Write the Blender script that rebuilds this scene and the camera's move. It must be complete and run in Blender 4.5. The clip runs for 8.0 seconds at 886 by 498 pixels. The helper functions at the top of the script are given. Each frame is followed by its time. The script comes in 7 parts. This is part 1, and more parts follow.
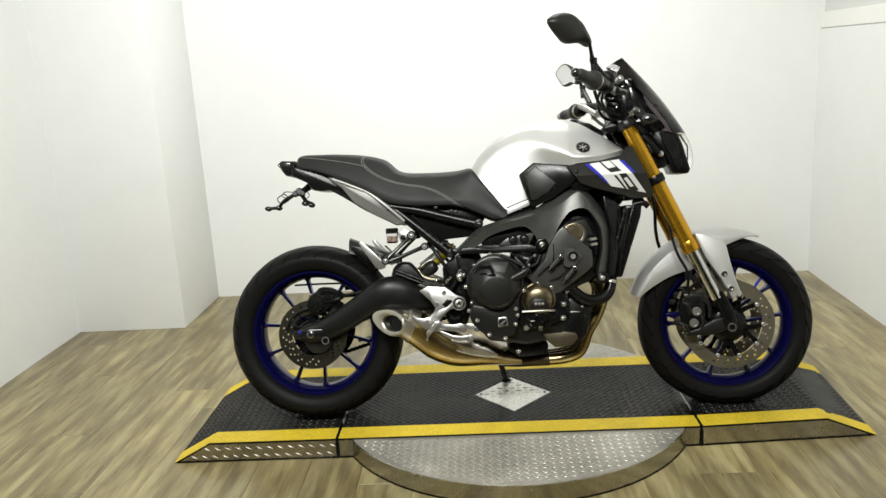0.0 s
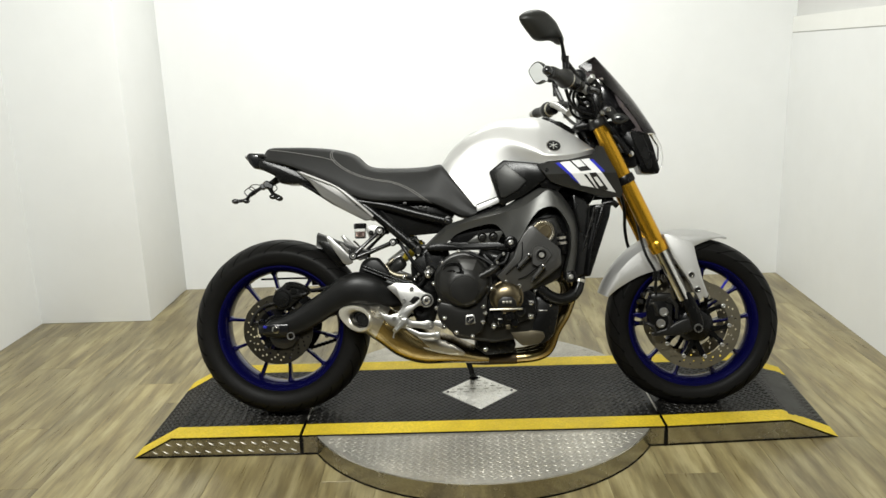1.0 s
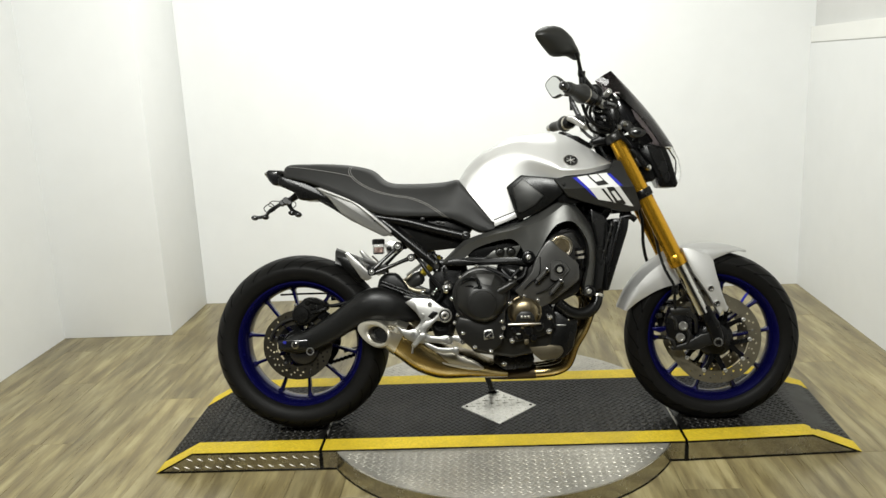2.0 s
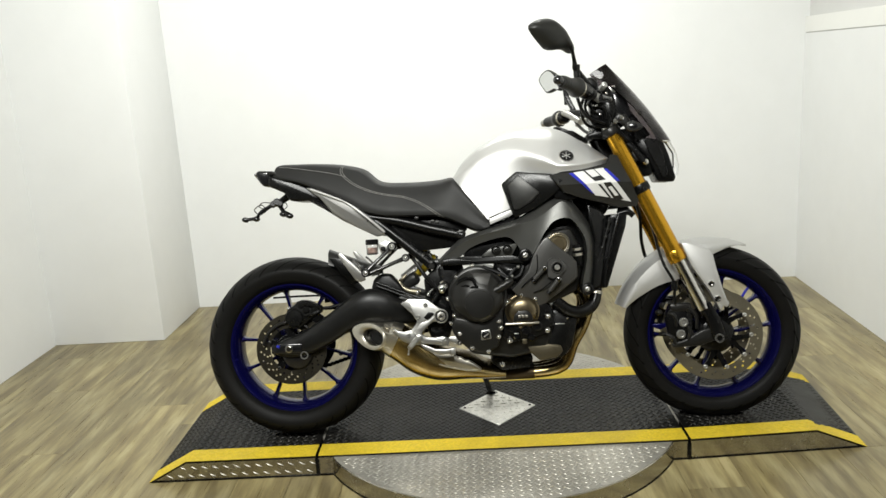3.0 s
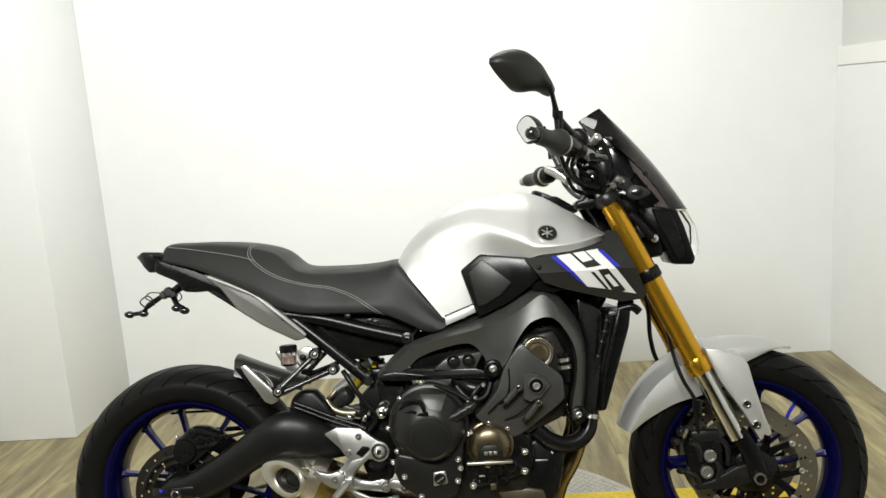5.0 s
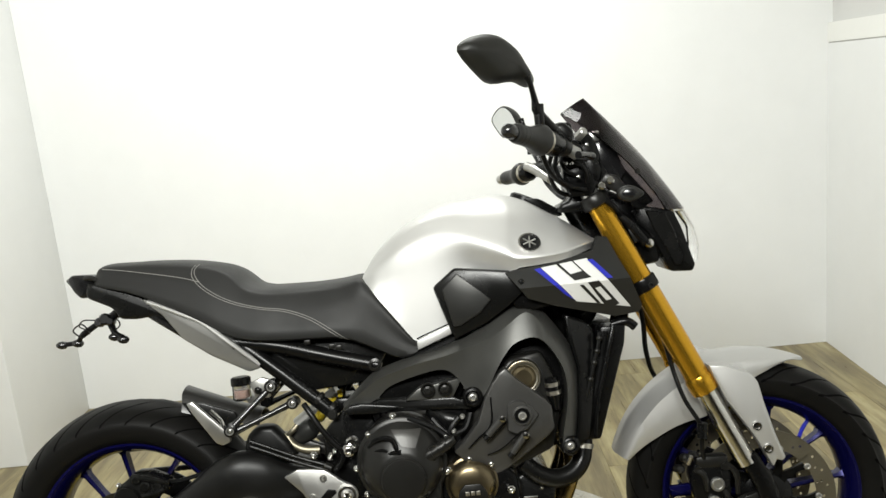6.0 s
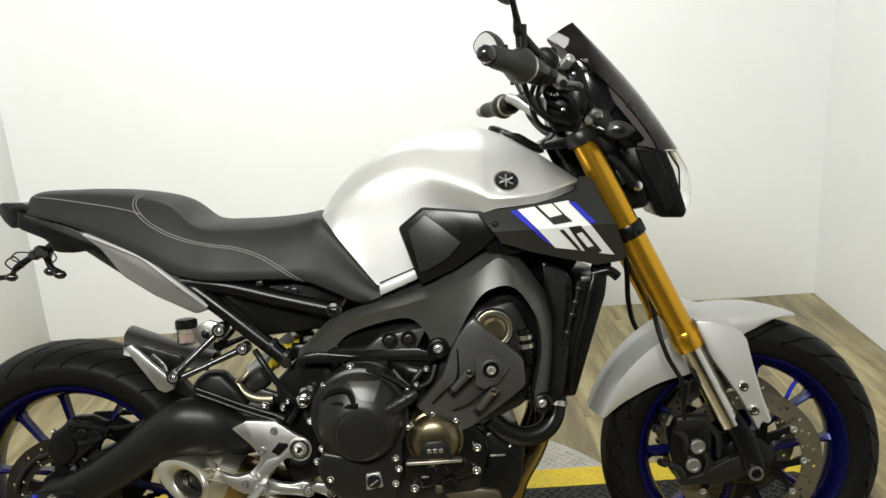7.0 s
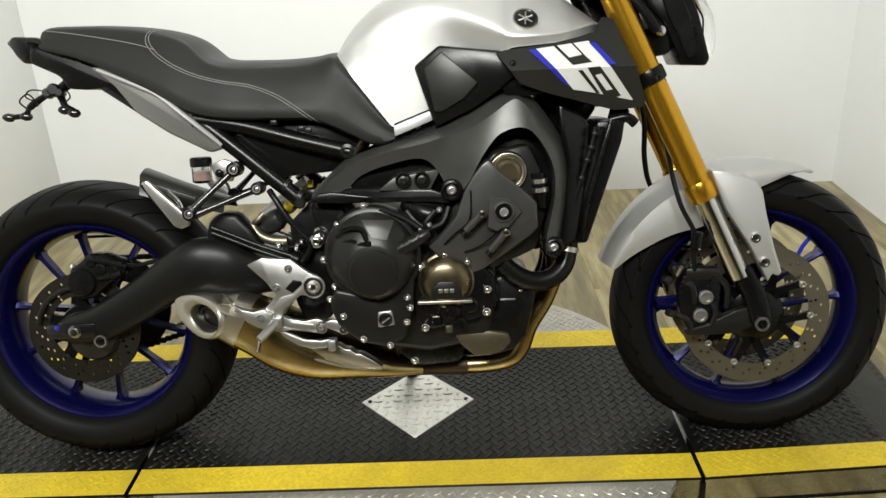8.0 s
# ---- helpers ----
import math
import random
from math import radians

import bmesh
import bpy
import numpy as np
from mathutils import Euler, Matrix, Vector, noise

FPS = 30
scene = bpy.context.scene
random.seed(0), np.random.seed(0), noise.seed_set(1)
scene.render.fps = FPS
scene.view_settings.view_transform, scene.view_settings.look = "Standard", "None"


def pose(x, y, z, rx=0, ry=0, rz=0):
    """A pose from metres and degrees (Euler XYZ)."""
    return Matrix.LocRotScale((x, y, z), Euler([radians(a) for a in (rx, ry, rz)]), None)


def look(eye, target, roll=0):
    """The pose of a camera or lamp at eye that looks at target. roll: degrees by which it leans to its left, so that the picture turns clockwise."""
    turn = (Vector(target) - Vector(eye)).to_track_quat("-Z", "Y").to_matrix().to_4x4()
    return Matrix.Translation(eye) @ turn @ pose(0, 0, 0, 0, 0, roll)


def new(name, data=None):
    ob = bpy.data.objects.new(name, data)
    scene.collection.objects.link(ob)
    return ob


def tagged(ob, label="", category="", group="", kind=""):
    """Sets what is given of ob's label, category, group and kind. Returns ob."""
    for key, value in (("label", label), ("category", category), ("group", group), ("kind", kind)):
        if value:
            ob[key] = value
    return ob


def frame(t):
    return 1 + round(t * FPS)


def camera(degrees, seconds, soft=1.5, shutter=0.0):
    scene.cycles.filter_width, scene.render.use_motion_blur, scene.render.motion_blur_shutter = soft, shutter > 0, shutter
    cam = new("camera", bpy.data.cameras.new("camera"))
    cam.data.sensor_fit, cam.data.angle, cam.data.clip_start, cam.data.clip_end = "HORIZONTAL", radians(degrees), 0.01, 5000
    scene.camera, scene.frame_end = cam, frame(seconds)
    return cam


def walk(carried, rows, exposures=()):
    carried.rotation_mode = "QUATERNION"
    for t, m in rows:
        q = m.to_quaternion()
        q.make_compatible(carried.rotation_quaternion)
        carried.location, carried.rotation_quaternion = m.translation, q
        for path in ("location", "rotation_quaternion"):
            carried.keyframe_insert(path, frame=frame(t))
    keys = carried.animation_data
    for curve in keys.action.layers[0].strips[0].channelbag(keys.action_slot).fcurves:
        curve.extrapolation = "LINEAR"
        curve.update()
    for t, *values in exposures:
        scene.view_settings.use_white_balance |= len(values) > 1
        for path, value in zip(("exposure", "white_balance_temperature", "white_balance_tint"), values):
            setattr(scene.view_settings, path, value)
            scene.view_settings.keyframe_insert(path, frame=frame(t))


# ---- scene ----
cam = camera(58.6, 8.0)
PATH = [
    (0, (-0.082, -2.578, 1.283), (-0.185, -0.635, 0.821), -3.4),
    (0.5, (-0.064, -2.566, 1.287), (-0.116, -0.621, 0.824), -2.6),
    (1, (-0.06, -2.557, 1.279), (-0.101, -0.614, 0.804), -2.0),
    (1.5, (-0.063, -2.554, 1.287), (-0.125, -0.607, 0.833), -1.8),
    (1.7, (-0.058, -2.562, 1.293), (-0.128, -0.615, 0.844), -2.1),
    (2.8, (-0.061, -2.533, 1.300), (-0.169, -0.587, 0.852), -3.9),
    (3, (-0.061, -2.511, 1.292), (-0.134, -0.565, 0.837), -3.6),
    (3.5, (-0.03, -2.439, 1.28), (-0.016, -0.492, 0.822), -5.6),
    (4, (0.041, -2.269, 1.294), (-0.056, -0.316, 0.872), -1.7),
    (4.5, (0.089, -2.099, 1.307), (-0.073, -0.144, 0.919), -3.3),
    (5, (0.079, -1.824, 1.308), (0.003, 0.14, 0.938), -4.0),
    (5.2, (0.1, -1.773, 1.339), (0.099, 0.205, 1.043), -6.8),
    (6.3, (0.098, -1.532, 1.319), (0.054, 0.415, 0.86), -4.0),
    (6.5, (0.109, -1.495, 1.319), (0.075, 0.446, 0.836), -2.6),
    (7, (0.135, -1.444, 1.289), (0.127, 0.474, 0.723), -3.7),
    (7.5, (0.135, -1.445, 1.23), (0.113, 0.446, 0.579), -4.8),
    (8, (0.127, -1.483, 1.17), (0.074, 0.356, 0.386), -2.8),
]
walk(cam, [(t, look(eye, target, roll)) for t, eye, target, roll in PATH])

# ---- world and lights ----
world = bpy.data.worlds.new("world")
scene.world = world
world.use_nodes = True
world.node_tree.nodes["Background"].inputs[0].default_value = (1.0, 0.98, 0.93, 1)
world.node_tree.nodes["Background"].inputs[1].default_value = 0.012


def area_lamp(name, eye, target, sx, sy, watts, color, spread):
    data = bpy.data.lights.new(name, "AREA")
    data.shape, data.size, data.size_y, data.energy, data.color, data.spread = "RECTANGLE", sx, sy, watts, color, radians(spread)
    ob = new(name, data)
    ob.matrix_world = look(eye, target)
    return ob


WHITE = (0.99, 1.0, 0.955)
area_lamp("ceiling_lamp", (-0.1, 1.10, 2.66), (-0.1, 1.10, 0), 1.4, 0.4, 31, WHITE, 180)
area_lamp("ceiling_lamp", (-0.45, -2.20, 2.60), (-0.25, 1.8, 0.9), 1.6, 0.5, 103, WHITE, 140)


# ---- materials ----
class Nodes:
    """A small builder of node materials."""

    def __init__(self, name):
        self.mat = bpy.data.materials.new(name)
        self.mat.use_nodes = True
        self.tree = self.mat.node_tree
        self.bsdf = self.tree.nodes["Principled BSDF"]

    def node(self, kind, **values):
        n = self.tree.nodes.new(kind)
        for key, value in values.items():
            n.inputs[key].default_value = value
        return n

    def link(self, a, b):
        self.tree.links.new(a, b)

    def coords(self, scale=(1, 1, 1), kind="Object"):
        tc, mp = self.node("ShaderNodeTexCoord"), self.node("ShaderNodeMapping")
        mp.inputs["Scale"].default_value = scale
        self.link(tc.outputs[kind], mp.inputs["Vector"])
        return mp.outputs["Vector"]

    def noise(self, vec, scale, detail=4, rough=0.6):
        n = self.node("ShaderNodeTexNoise", Scale=scale, Detail=detail, Roughness=rough)
        self.link(vec, n.inputs["Vector"])
        return n.outputs["Fac"]

    def ramp(self, fac, stops):
        n = self.node("ShaderNodeValToRGB")
        el = n.color_ramp.elements
        el[0].position, el[0].color = stops[0][0], (*stops[0][1], 1)
        el[1].position, el[1].color = stops[-1][0], (*stops[-1][1], 1)
        for p, c in stops[1:-1]:
            e = el.new(p)
            e.color = (*c, 1)
        self.link(fac, n.inputs["Fac"])
        return n.outputs["Color"]

    def mix(self, fac, a, b, mode="MIX"):
        n = self.node("ShaderNodeMixRGB")
        n.blend_type = mode
        for sock, val in ((n.inputs[0], fac), (n.inputs[1], a), (n.inputs[2], b)):
            if hasattr(val, "node"):
                self.link(val, sock)
            elif isinstance(val, (int, float)):
                sock.default_value = val
            else:
                sock.default_value = (*val, 1)
        return n.outputs[0]

    def math(self, op, a, b):
        n = self.node("ShaderNodeMath")
        n.operation = op
        for sock, val in ((n.inputs[0], a), (n.inputs[1], b)):
            if hasattr(val, "node"):
                self.link(val, sock)
            else:
                sock.default_value = val
        return n.outputs[0]

    def bump(self, height, strength=0.2, distance=0.002):
        n = self.node("ShaderNodeBump", Strength=strength, Distance=distance)
        self.link(height, n.inputs["Height"])
        self.link(n.outputs[0], self.bsdf.inputs["Normal"])

    def base(self, c):
        if hasattr(c, "node"):
            self.link(c, self.bsdf.inputs["Base Color"])
        else:
            self.bsdf.inputs["Base Color"].default_value = (*c, 1)

    def rough(self, r):
        if hasattr(r, "node"):
            self.link(r, self.bsdf.inputs["Roughness"])
        else:
            self.bsdf.inputs["Roughness"].default_value = r


def worn(name, c, rough=0.5, metal=0.0, vary=0.15, grain=60, bump=0.1, dist=0.001, coat=0.0, spread=0.12, spec=0.5):
    """A surface of one colour with grain, blotches and uneven gloss."""
    n = Nodes(name)
    v = n.coords()
    big, fine = n.noise(v, 6, 3), n.noise(v, grain, 5)
    lo, hi = [x * (1 - vary) for x in c], [min(1, x * (1 + vary)) for x in c]
    col = n.ramp(big, [(0.3, lo), (0.7, hi)])
    n.base(n.mix(0.35, col, n.ramp(fine, [(0.3, lo), (0.7, hi)])))
    r = n.math("MULTIPLY_ADD", n.noise(v, 14, 4), spread * 2)
    r.node.inputs[2].default_value = rough - spread
    n.rough(r)
    n.bsdf.inputs["Metallic"].default_value = metal
    n.bsdf.inputs["Specular IOR Level"].default_value = spec
    n.bsdf.inputs["Coat Weight"].default_value = coat
    n.bsdf.inputs["Coat Roughness"].default_value = 0.08
    n.bump(fine, bump, dist)
    return n.mat


WALL = worn("white_wall_paint", (0.755, 0.763, 0.757), 0.6, 0, 0.02, 180, 0.12, 0.0006)
# unseen ceiling, toned below the walls to dim what the tank mirrors
CEIL = worn("dimmed_ceiling_paint", (0.58, 0.58, 0.565), 0.8, 0, 0.03, 120, 0.1)
# wall paint with the shade of the upper side wall put into its colour
WALL_DIMMED = worn("dimmed_wall_paint", (0.60, 0.60, 0.585), 0.6, 0, 0.03, 180, 0.12, 0.0006)
TRIM = worn("white_trim_paint", (0.78, 0.78, 0.75), 0.45, 0, 0.02, 90, 0.05)
SEALANT = worn("grey_joint", (0.40, 0.39, 0.37), 0.7, 0, 0.1, 90, 0.1)
HALL = worn("dark_hall_paint", (0.10, 0.10, 0.098), 0.7, 0, 0.1, 40, 0.1)
SUBFLOOR = worn("dark_subfloor", (0.09, 0.075, 0.05), 0.8, 0, 0.2, 60, 0.1)
GROOVE = worn("dull_groove_rubber", (0.002, 0.002, 0.002), 0.8, 0, 0.1, 300, 0.1, 0.0002, spec=0.02)
RUBBER = worn("tyre_rubber", (0.005, 0.0048, 0.0044), 0.50, 0, 0.25, 300, 0.25, 0.0006, spec=0.10)
BLACK = worn("satin_black_paint", (0.0032, 0.0032, 0.0032), 0.27, 0, 0.2, 220, 0.08, 0.0004, spec=0.22)
GLOSS = worn("gloss_black_plastic", (0.007, 0.007, 0.0075), 0.2, 0, 0.15, 120, 0.02, 0.0003, 0.3, 0.06)
SHELL = worn("matt_mirror_plastic", (0.011, 0.011, 0.0095), 0.46, 0, 0.2, 300, 0.08, 0.0004, spec=0.3)
GRIP = worn("ribbed_grip_rubber", (0.016, 0.016, 0.015), 0.42, 0, 0.2, 300, 0.25, 0.0006, spec=0.3)
MATT = worn("matt_black_plastic", (0.0045, 0.0045, 0.0042), 0.27, 0, 0.2, 400, 0.10, 0.0004, spec=0.24)
SWING = worn("satin_black_swingarm_paint", (0.0045, 0.0045, 0.0043), 0.38, 0, 0.15, 300, 0.06, 0.0003, spec=0.27)
FRAME = worn("charcoal_frame_paint", (0.058, 0.058, 0.054), 0.36, 0.5, 0.12, 300, 0.06, 0.0003, spec=0.45)
CASE = worn("dark_engine_casing", (0.012, 0.0116, 0.0105), 0.33, 0.3, 0.15, 260, 0.08, 0.0004, spec=0.36)
HEADC = worn("grey_cover_paint", (0.050, 0.049, 0.0465), 0.36, 0.4, 0.12, 260, 0.1, 0.0004, spec=0.5)
SUMP = worn("brown_sump_casting", (0.085, 0.072, 0.046), 0.42, 0.6, 0.18, 180, 0.10, 0.0005, spec=0.35)
# pipe steel with the shade under the engine put into its colour
SHADED_PIPE = worn("shaded_pipe_steel", (0.060, 0.043, 0.024), 0.48, 0.8, 0.25, 120, 0.12, 0.0005, spec=0.3)
BRONZE = worn("bronze_magnesium_cover", (0.160, 0.130, 0.080), 0.29, 0.95, 0.15, 200, 0.06, 0.0004)
SILVER = worn("silver_metallic_paint", (0.485, 0.483, 0.47), 0.46, 0.62, 0.03, 900, 0.03, 0.0002, 0.10, 0.05)
HUGGER = worn("dark_grey_plastic", (0.021, 0.0205, 0.019), 0.36, 0, 0.1, 300, 0.1, 0.0003)
SATIN = worn("satin_charcoal_paint", (0.034, 0.034, 0.0325), 0.36, 0.6, 0.08, 400, 0.05, 0.0003, spec=0.3)
GREYP = worn("grey_panel_paint", (0.215, 0.213, 0.203), 0.36, 0.55, 0.05, 500, 0.03, 0.0002, 0.2, 0.06)
GOLD = worn("gold_anodised_fork", (0.54, 0.29, 0.022), 0.21, 0.85, 0.02, 40, 0.0, 0.0001, 0, 0.03)
CHROME = worn("polished_steel", (0.62, 0.61, 0.59), 0.16, 1.0, 0.05, 120, 0.03, 0.0002, 0, 0.06)
ALLOY = worn("cast_aluminium", (0.43, 0.425, 0.405), 0.34, 0.9, 0.08, 220, 0.08, 0.0004)
STEEL = worn("brushed_steel", (0.56, 0.53, 0.46), 0.34, 1.0, 0.1, 160, 0.06, 0.0003)
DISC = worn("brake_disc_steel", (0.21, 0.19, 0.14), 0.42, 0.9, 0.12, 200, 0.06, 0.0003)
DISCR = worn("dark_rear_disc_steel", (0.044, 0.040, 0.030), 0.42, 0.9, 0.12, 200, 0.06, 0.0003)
BLUE = worn("blue_wheel_paint", (0.003, 0.003, 0.050), 0.25, 0.45, 0.12, 300, 0.02, 0.0002, 0.12, 0.05, spec=0.3)
SEATV = worn("black_seat_vinyl", (0.0175, 0.0175, 0.0168), 0.48, 0, 0.14, 420, 0.3, 0.0005, spec=0.15)
THREAD = worn("pale_seam_thread", (0.175, 0.17, 0.16), 0.7, 0, 0.1, 600, 0.2)
YSPRING = worn("yellow_spring_paint", (0.60, 0.45, 0.03), 0.35, 0, 0.1, 80, 0.04)
WHITED = worn("white_decal", (0.60, 0.60, 0.585), 0.3, 0, 0.03, 80, 0.01)
BLUED = worn("blue_decal", (0.015, 0.02, 0.34), 0.3, 0, 0.05, 80, 0.01)
CABLE = worn("black_cable_sheath", (0.004, 0.004, 0.004), 0.36, 0, 0.1, 200, 0.05, spec=0.2)
REDDISH = worn("reddish_brake_fluid", (0.37, 0.25, 0.215), 0.25, 0, 0.15, 80, 0.02)


def exhaust_material():
    """Steel that has taken on straw and brown heat colours."""
    n = Nodes("heat_tinted_steel")
    v = n.coords()
    tint = n.ramp(n.noise(v, 7, 4), [(0.3, (0.46, 0.36, 0.165)), (0.5, (0.36, 0.255, 0.090)), (0.7, (0.23, 0.140, 0.040))])
    n.base(n.mix(0.22, tint, n.ramp(n.noise(v, 90, 5), [(0.3, (0.30, 0.25, 0.15)), (0.7, (0.50, 0.43, 0.28))])))
    n.bsdf.inputs["Metallic"].default_value = 1.0
    n.rough(0.27)
    n.bump(n.noise(v, 200, 4), 0.05, 0.0003)
    return n.mat


EXHAUST = exhaust_material()


def plank_material():
    """Wood-look vinyl: tan grain with grey-brown streaks, each plank of its own tone."""
    n = Nodes("wood_look_vinyl")
    info = n.node("ShaderNodeObjectInfo")
    tc = n.node("ShaderNodeTexCoord")
    shift = n.node("ShaderNodeVectorMath")
    shift.operation = "MULTIPLY_ADD"
    off = n.node("ShaderNodeCombineXYZ")
    n.link(info.outputs["Random"], off.inputs[0])
    n.link(info.outputs["Random"], off.inputs[1])
    n.link(off.outputs[0], shift.inputs[0])
    shift.inputs[1].default_value = (37, 91, 0)
    n.link(tc.outputs["Object"], shift.inputs[2])
    mp = n.node("ShaderNodeMapping")
    mp.inputs["Scale"].default_value = (14, 1.7, 1)
    n.link(shift.outputs[0], mp.inputs["Vector"])
    mp2 = n.node("ShaderNodeMapping")
    mp2.inputs["Scale"].default_value = (95, 2.4, 1)
    n.link(shift.outputs[0], mp2.inputs["Vector"])
    mp3 = n.node("ShaderNodeMapping")
    mp3.inputs["Scale"].default_value = (5.5, 2.2, 1)
    n.link(shift.outputs[0], mp3.inputs["Vector"])
    broad = n.noise(mp.outputs[0], 1.6, 5, 0.55)
    grain = n.noise(mp2.outputs[0], 1.5, 5, 0.7)
    cloud = n.noise(mp3.outputs[0], 1.3, 3, 0.5)
    wood = n.ramp(broad, [(0.33, (0.150, 0.120, 0.062)), (0.45, (0.255, 0.212, 0.110)), (0.54, (0.385, 0.335, 0.180)), (0.66, (0.56, 0.50, 0.30))])
    fine = n.ramp(grain, [(0.25, (0.15, 0.115, 0.05)), (0.7, (0.46, 0.385, 0.21))])
    col = n.mix(0.30, wood, fine)
    col = n.mix(0.42, col, n.ramp(cloud, [(0.34, (0.50, 0.50, 0.52)), (0.5, (0.82, 0.80, 0.76)), (0.66, (1.0, 0.97, 0.88))]), "MULTIPLY")
    tone = n.ramp(info.outputs["Random"], [(0.0, (0.62, 0.60, 0.55)), (0.4, (0.76, 0.745, 0.69)), (0.75, (0.84, 0.825, 0.755)), (1.0, (0.94, 0.92, 0.84))])
    n.base(n.mix(1.0, col, tone, "MULTIPLY"))
    r = n.math("MULTIPLY_ADD", grain, 0.2)
    r.node.inputs[2].default_value = 0.20
    n.rough(r)
    n.bump(grain, 0.12, 0.0008)
    return n.mat


VINYL = plank_material()


def plate_material(name, c, rough, metal, dirt, amount, spec=0.5):
    """Tread plate: base finish with scuffs and dust."""
    n = Nodes(name)
    v = n.coords()
    scuff = n.noise(v, 4, 6, 0.7)
    fine = n.noise(v, 130, 4, 0.7)
    mask = n.ramp(scuff, [(0.42, (0, 0, 0)), (0.72, (amount,) * 3)])
    base = n.ramp(fine, [(0.3, [x * 0.8 for x in c]), (0.7, [x * 1.2 for x in c])])
    n.base(n.mix(mask, base, dirt))
    n.bsdf.inputs["Metallic"].default_value = metal
    n.bsdf.inputs["Specular IOR Level"].default_value = spec
    r = n.math("MULTIPLY_ADD", n.noise(v, 9, 5, 0.7), 0.3)
    r.node.inputs[2].default_value = rough - 0.15
    n.rough(r)
    n.bump(fine, 0.12, 0.0005)
    return n.mat


DECK = plate_material("black_tread_plate", (0.0055, 0.0055, 0.0051), 0.36, 0.1, (0.018, 0.0168, 0.0142), 0.5, 0.22)
LUG = plate_material("worn_tread_lug", (0.0135, 0.013, 0.012), 0.45, 0.2, (0.045, 0.041, 0.034), 0.7, 0.25)
BARE = plate_material("bare_tread_plate", (0.39, 0.375, 0.335), 0.44, 0.62, (0.66, 0.63, 0.56), 0.85)
POLISHED = plate_material("polished_steel_skirt", (0.46, 0.44, 0.38), 0.25, 1.0, (0.36, 0.33, 0.26), 0.5)
PALE = plate_material("pale_aluminium_plate", (0.66, 0.65, 0.61), 0.42, 0.6, (0.45, 0.43, 0.38), 0.5)
YELLOW = plate_material("yellow_safety_paint", (0.70, 0.515, 0.026), 0.55, 0.0, (0.36, 0.26, 0.03), 0.6, 0.35)


def glass_material(name, color, rough=0.02, ior=1.45):
    n = Nodes(name)
    n.base(color)
    n.rough(rough)
    n.bsdf.inputs["Transmission Weight"].default_value = 1.0
    n.bsdf.inputs["IOR"].default_value = ior
    return n.mat


SMOKE = glass_material("smoked_screen_plastic", (0.10, 0.085, 0.09), 0.04, 1.2)
LENS = glass_material("clear_lens_plastic", (0.93, 0.93, 0.93), 0.03, 1.3)
MIRROR = worn("mirror_glass", (0.86, 0.87, 0.87), 0.05, 1.0, 0.01, 50, 0.0, 0.0001, 0, 0.02)


# ---- mesh helpers ----
def sharpen(bm, degrees=38):
    bm.normal_update()
    for f in bm.faces:
        f.smooth = True
    for e in bm.edges:
        e.smooth = len(e.link_faces) == 2 and e.calc_face_angle(0) < radians(degrees)


def part(name, bm, material, parent=None, label="", degrees=38):
    """Links a bmesh as one mesh object under a thing or a part."""
    sharpen(bm, degrees)
    me = bpy.data.meshes.new(name)
    bm.to_mesh(me)
    bm.free()
    me.materials.append(material)
    ob = new(name, me)
    if parent:
        ob.parent = parent
    if label:
        ob["label"] = label
    return ob


def box(x0, x1, y0, y1, z0, z1, bev=0.0, seg=2):
    bm = bmesh.new()
    bmesh.ops.create_cube(bm, size=1)
    for v in bm.verts:
        v.co = Vector((x0 if v.co.x < 0 else x1, y0 if v.co.y < 0 else y1, z0 if v.co.z < 0 else z1))
    if bev:
        bmesh.ops.bevel(bm, geom=bm.edges[:], offset=bev, segments=seg, profile=0.5, affect="EDGES", clamp_overlap=True)
    return bm


def prism(pts, y0, y1, bev=0.004, seg=2, axis="y"):
    """A side outline of (x, z) drawn out from y0 to y1, with rounded edges."""
    bm = bmesh.new()
    area = sum(a[0] * b[1] - b[0] * a[1] for a, b in zip(pts, pts[1:] + pts[:1]))
    if area < 0:
        pts = pts[::-1]
    put = (lambda a, b, c: (a, c, b)) if axis == "y" else (lambda a, b, c: (a, b, c))
    lo = [bm.verts.new(put(x, z, y0)) for x, z in pts]
    hi = [bm.verts.new(put(x, z, y1)) for x, z in pts]
    bm.faces.new(lo)
    bm.faces.new(hi[::-1])
    for i in range(len(pts)):
        j = (i + 1) % len(pts)
        bm.faces.new((lo[j], lo[i], hi[i], hi[j]))
    bmesh.ops.recalc_face_normals(bm, faces=bm.faces[:])
    if bev:
        bmesh.ops.bevel(bm, geom=bm.edges[:], offset=bev, segments=seg, profile=0.5, affect="EDGES", clamp_overlap=True)
    return bm


def spline(pts, steps=6, closed=False):
    """Points on a smooth curve through pts (tuples of any length)."""
    p = [np.array(q, float) for q in pts]
    n, out = len(p), []
    for i in range(n if closed else n - 1):
        a, b = p[i], p[(i + 1) % n]
        before = p[i - 1] if closed or i else a
        after = p[(i + 2) % n] if closed or i + 2 < n else b
        for k in range(steps):
            t = k / steps
            out.append(0.5 * (2 * a + (b - before) * t + (2 * before - 5 * a + 4 * b - after) * t * t + (3 * a - before - 3 * b + after) * t ** 3))
    if not closed:
        out.append(p[-1])
    return out


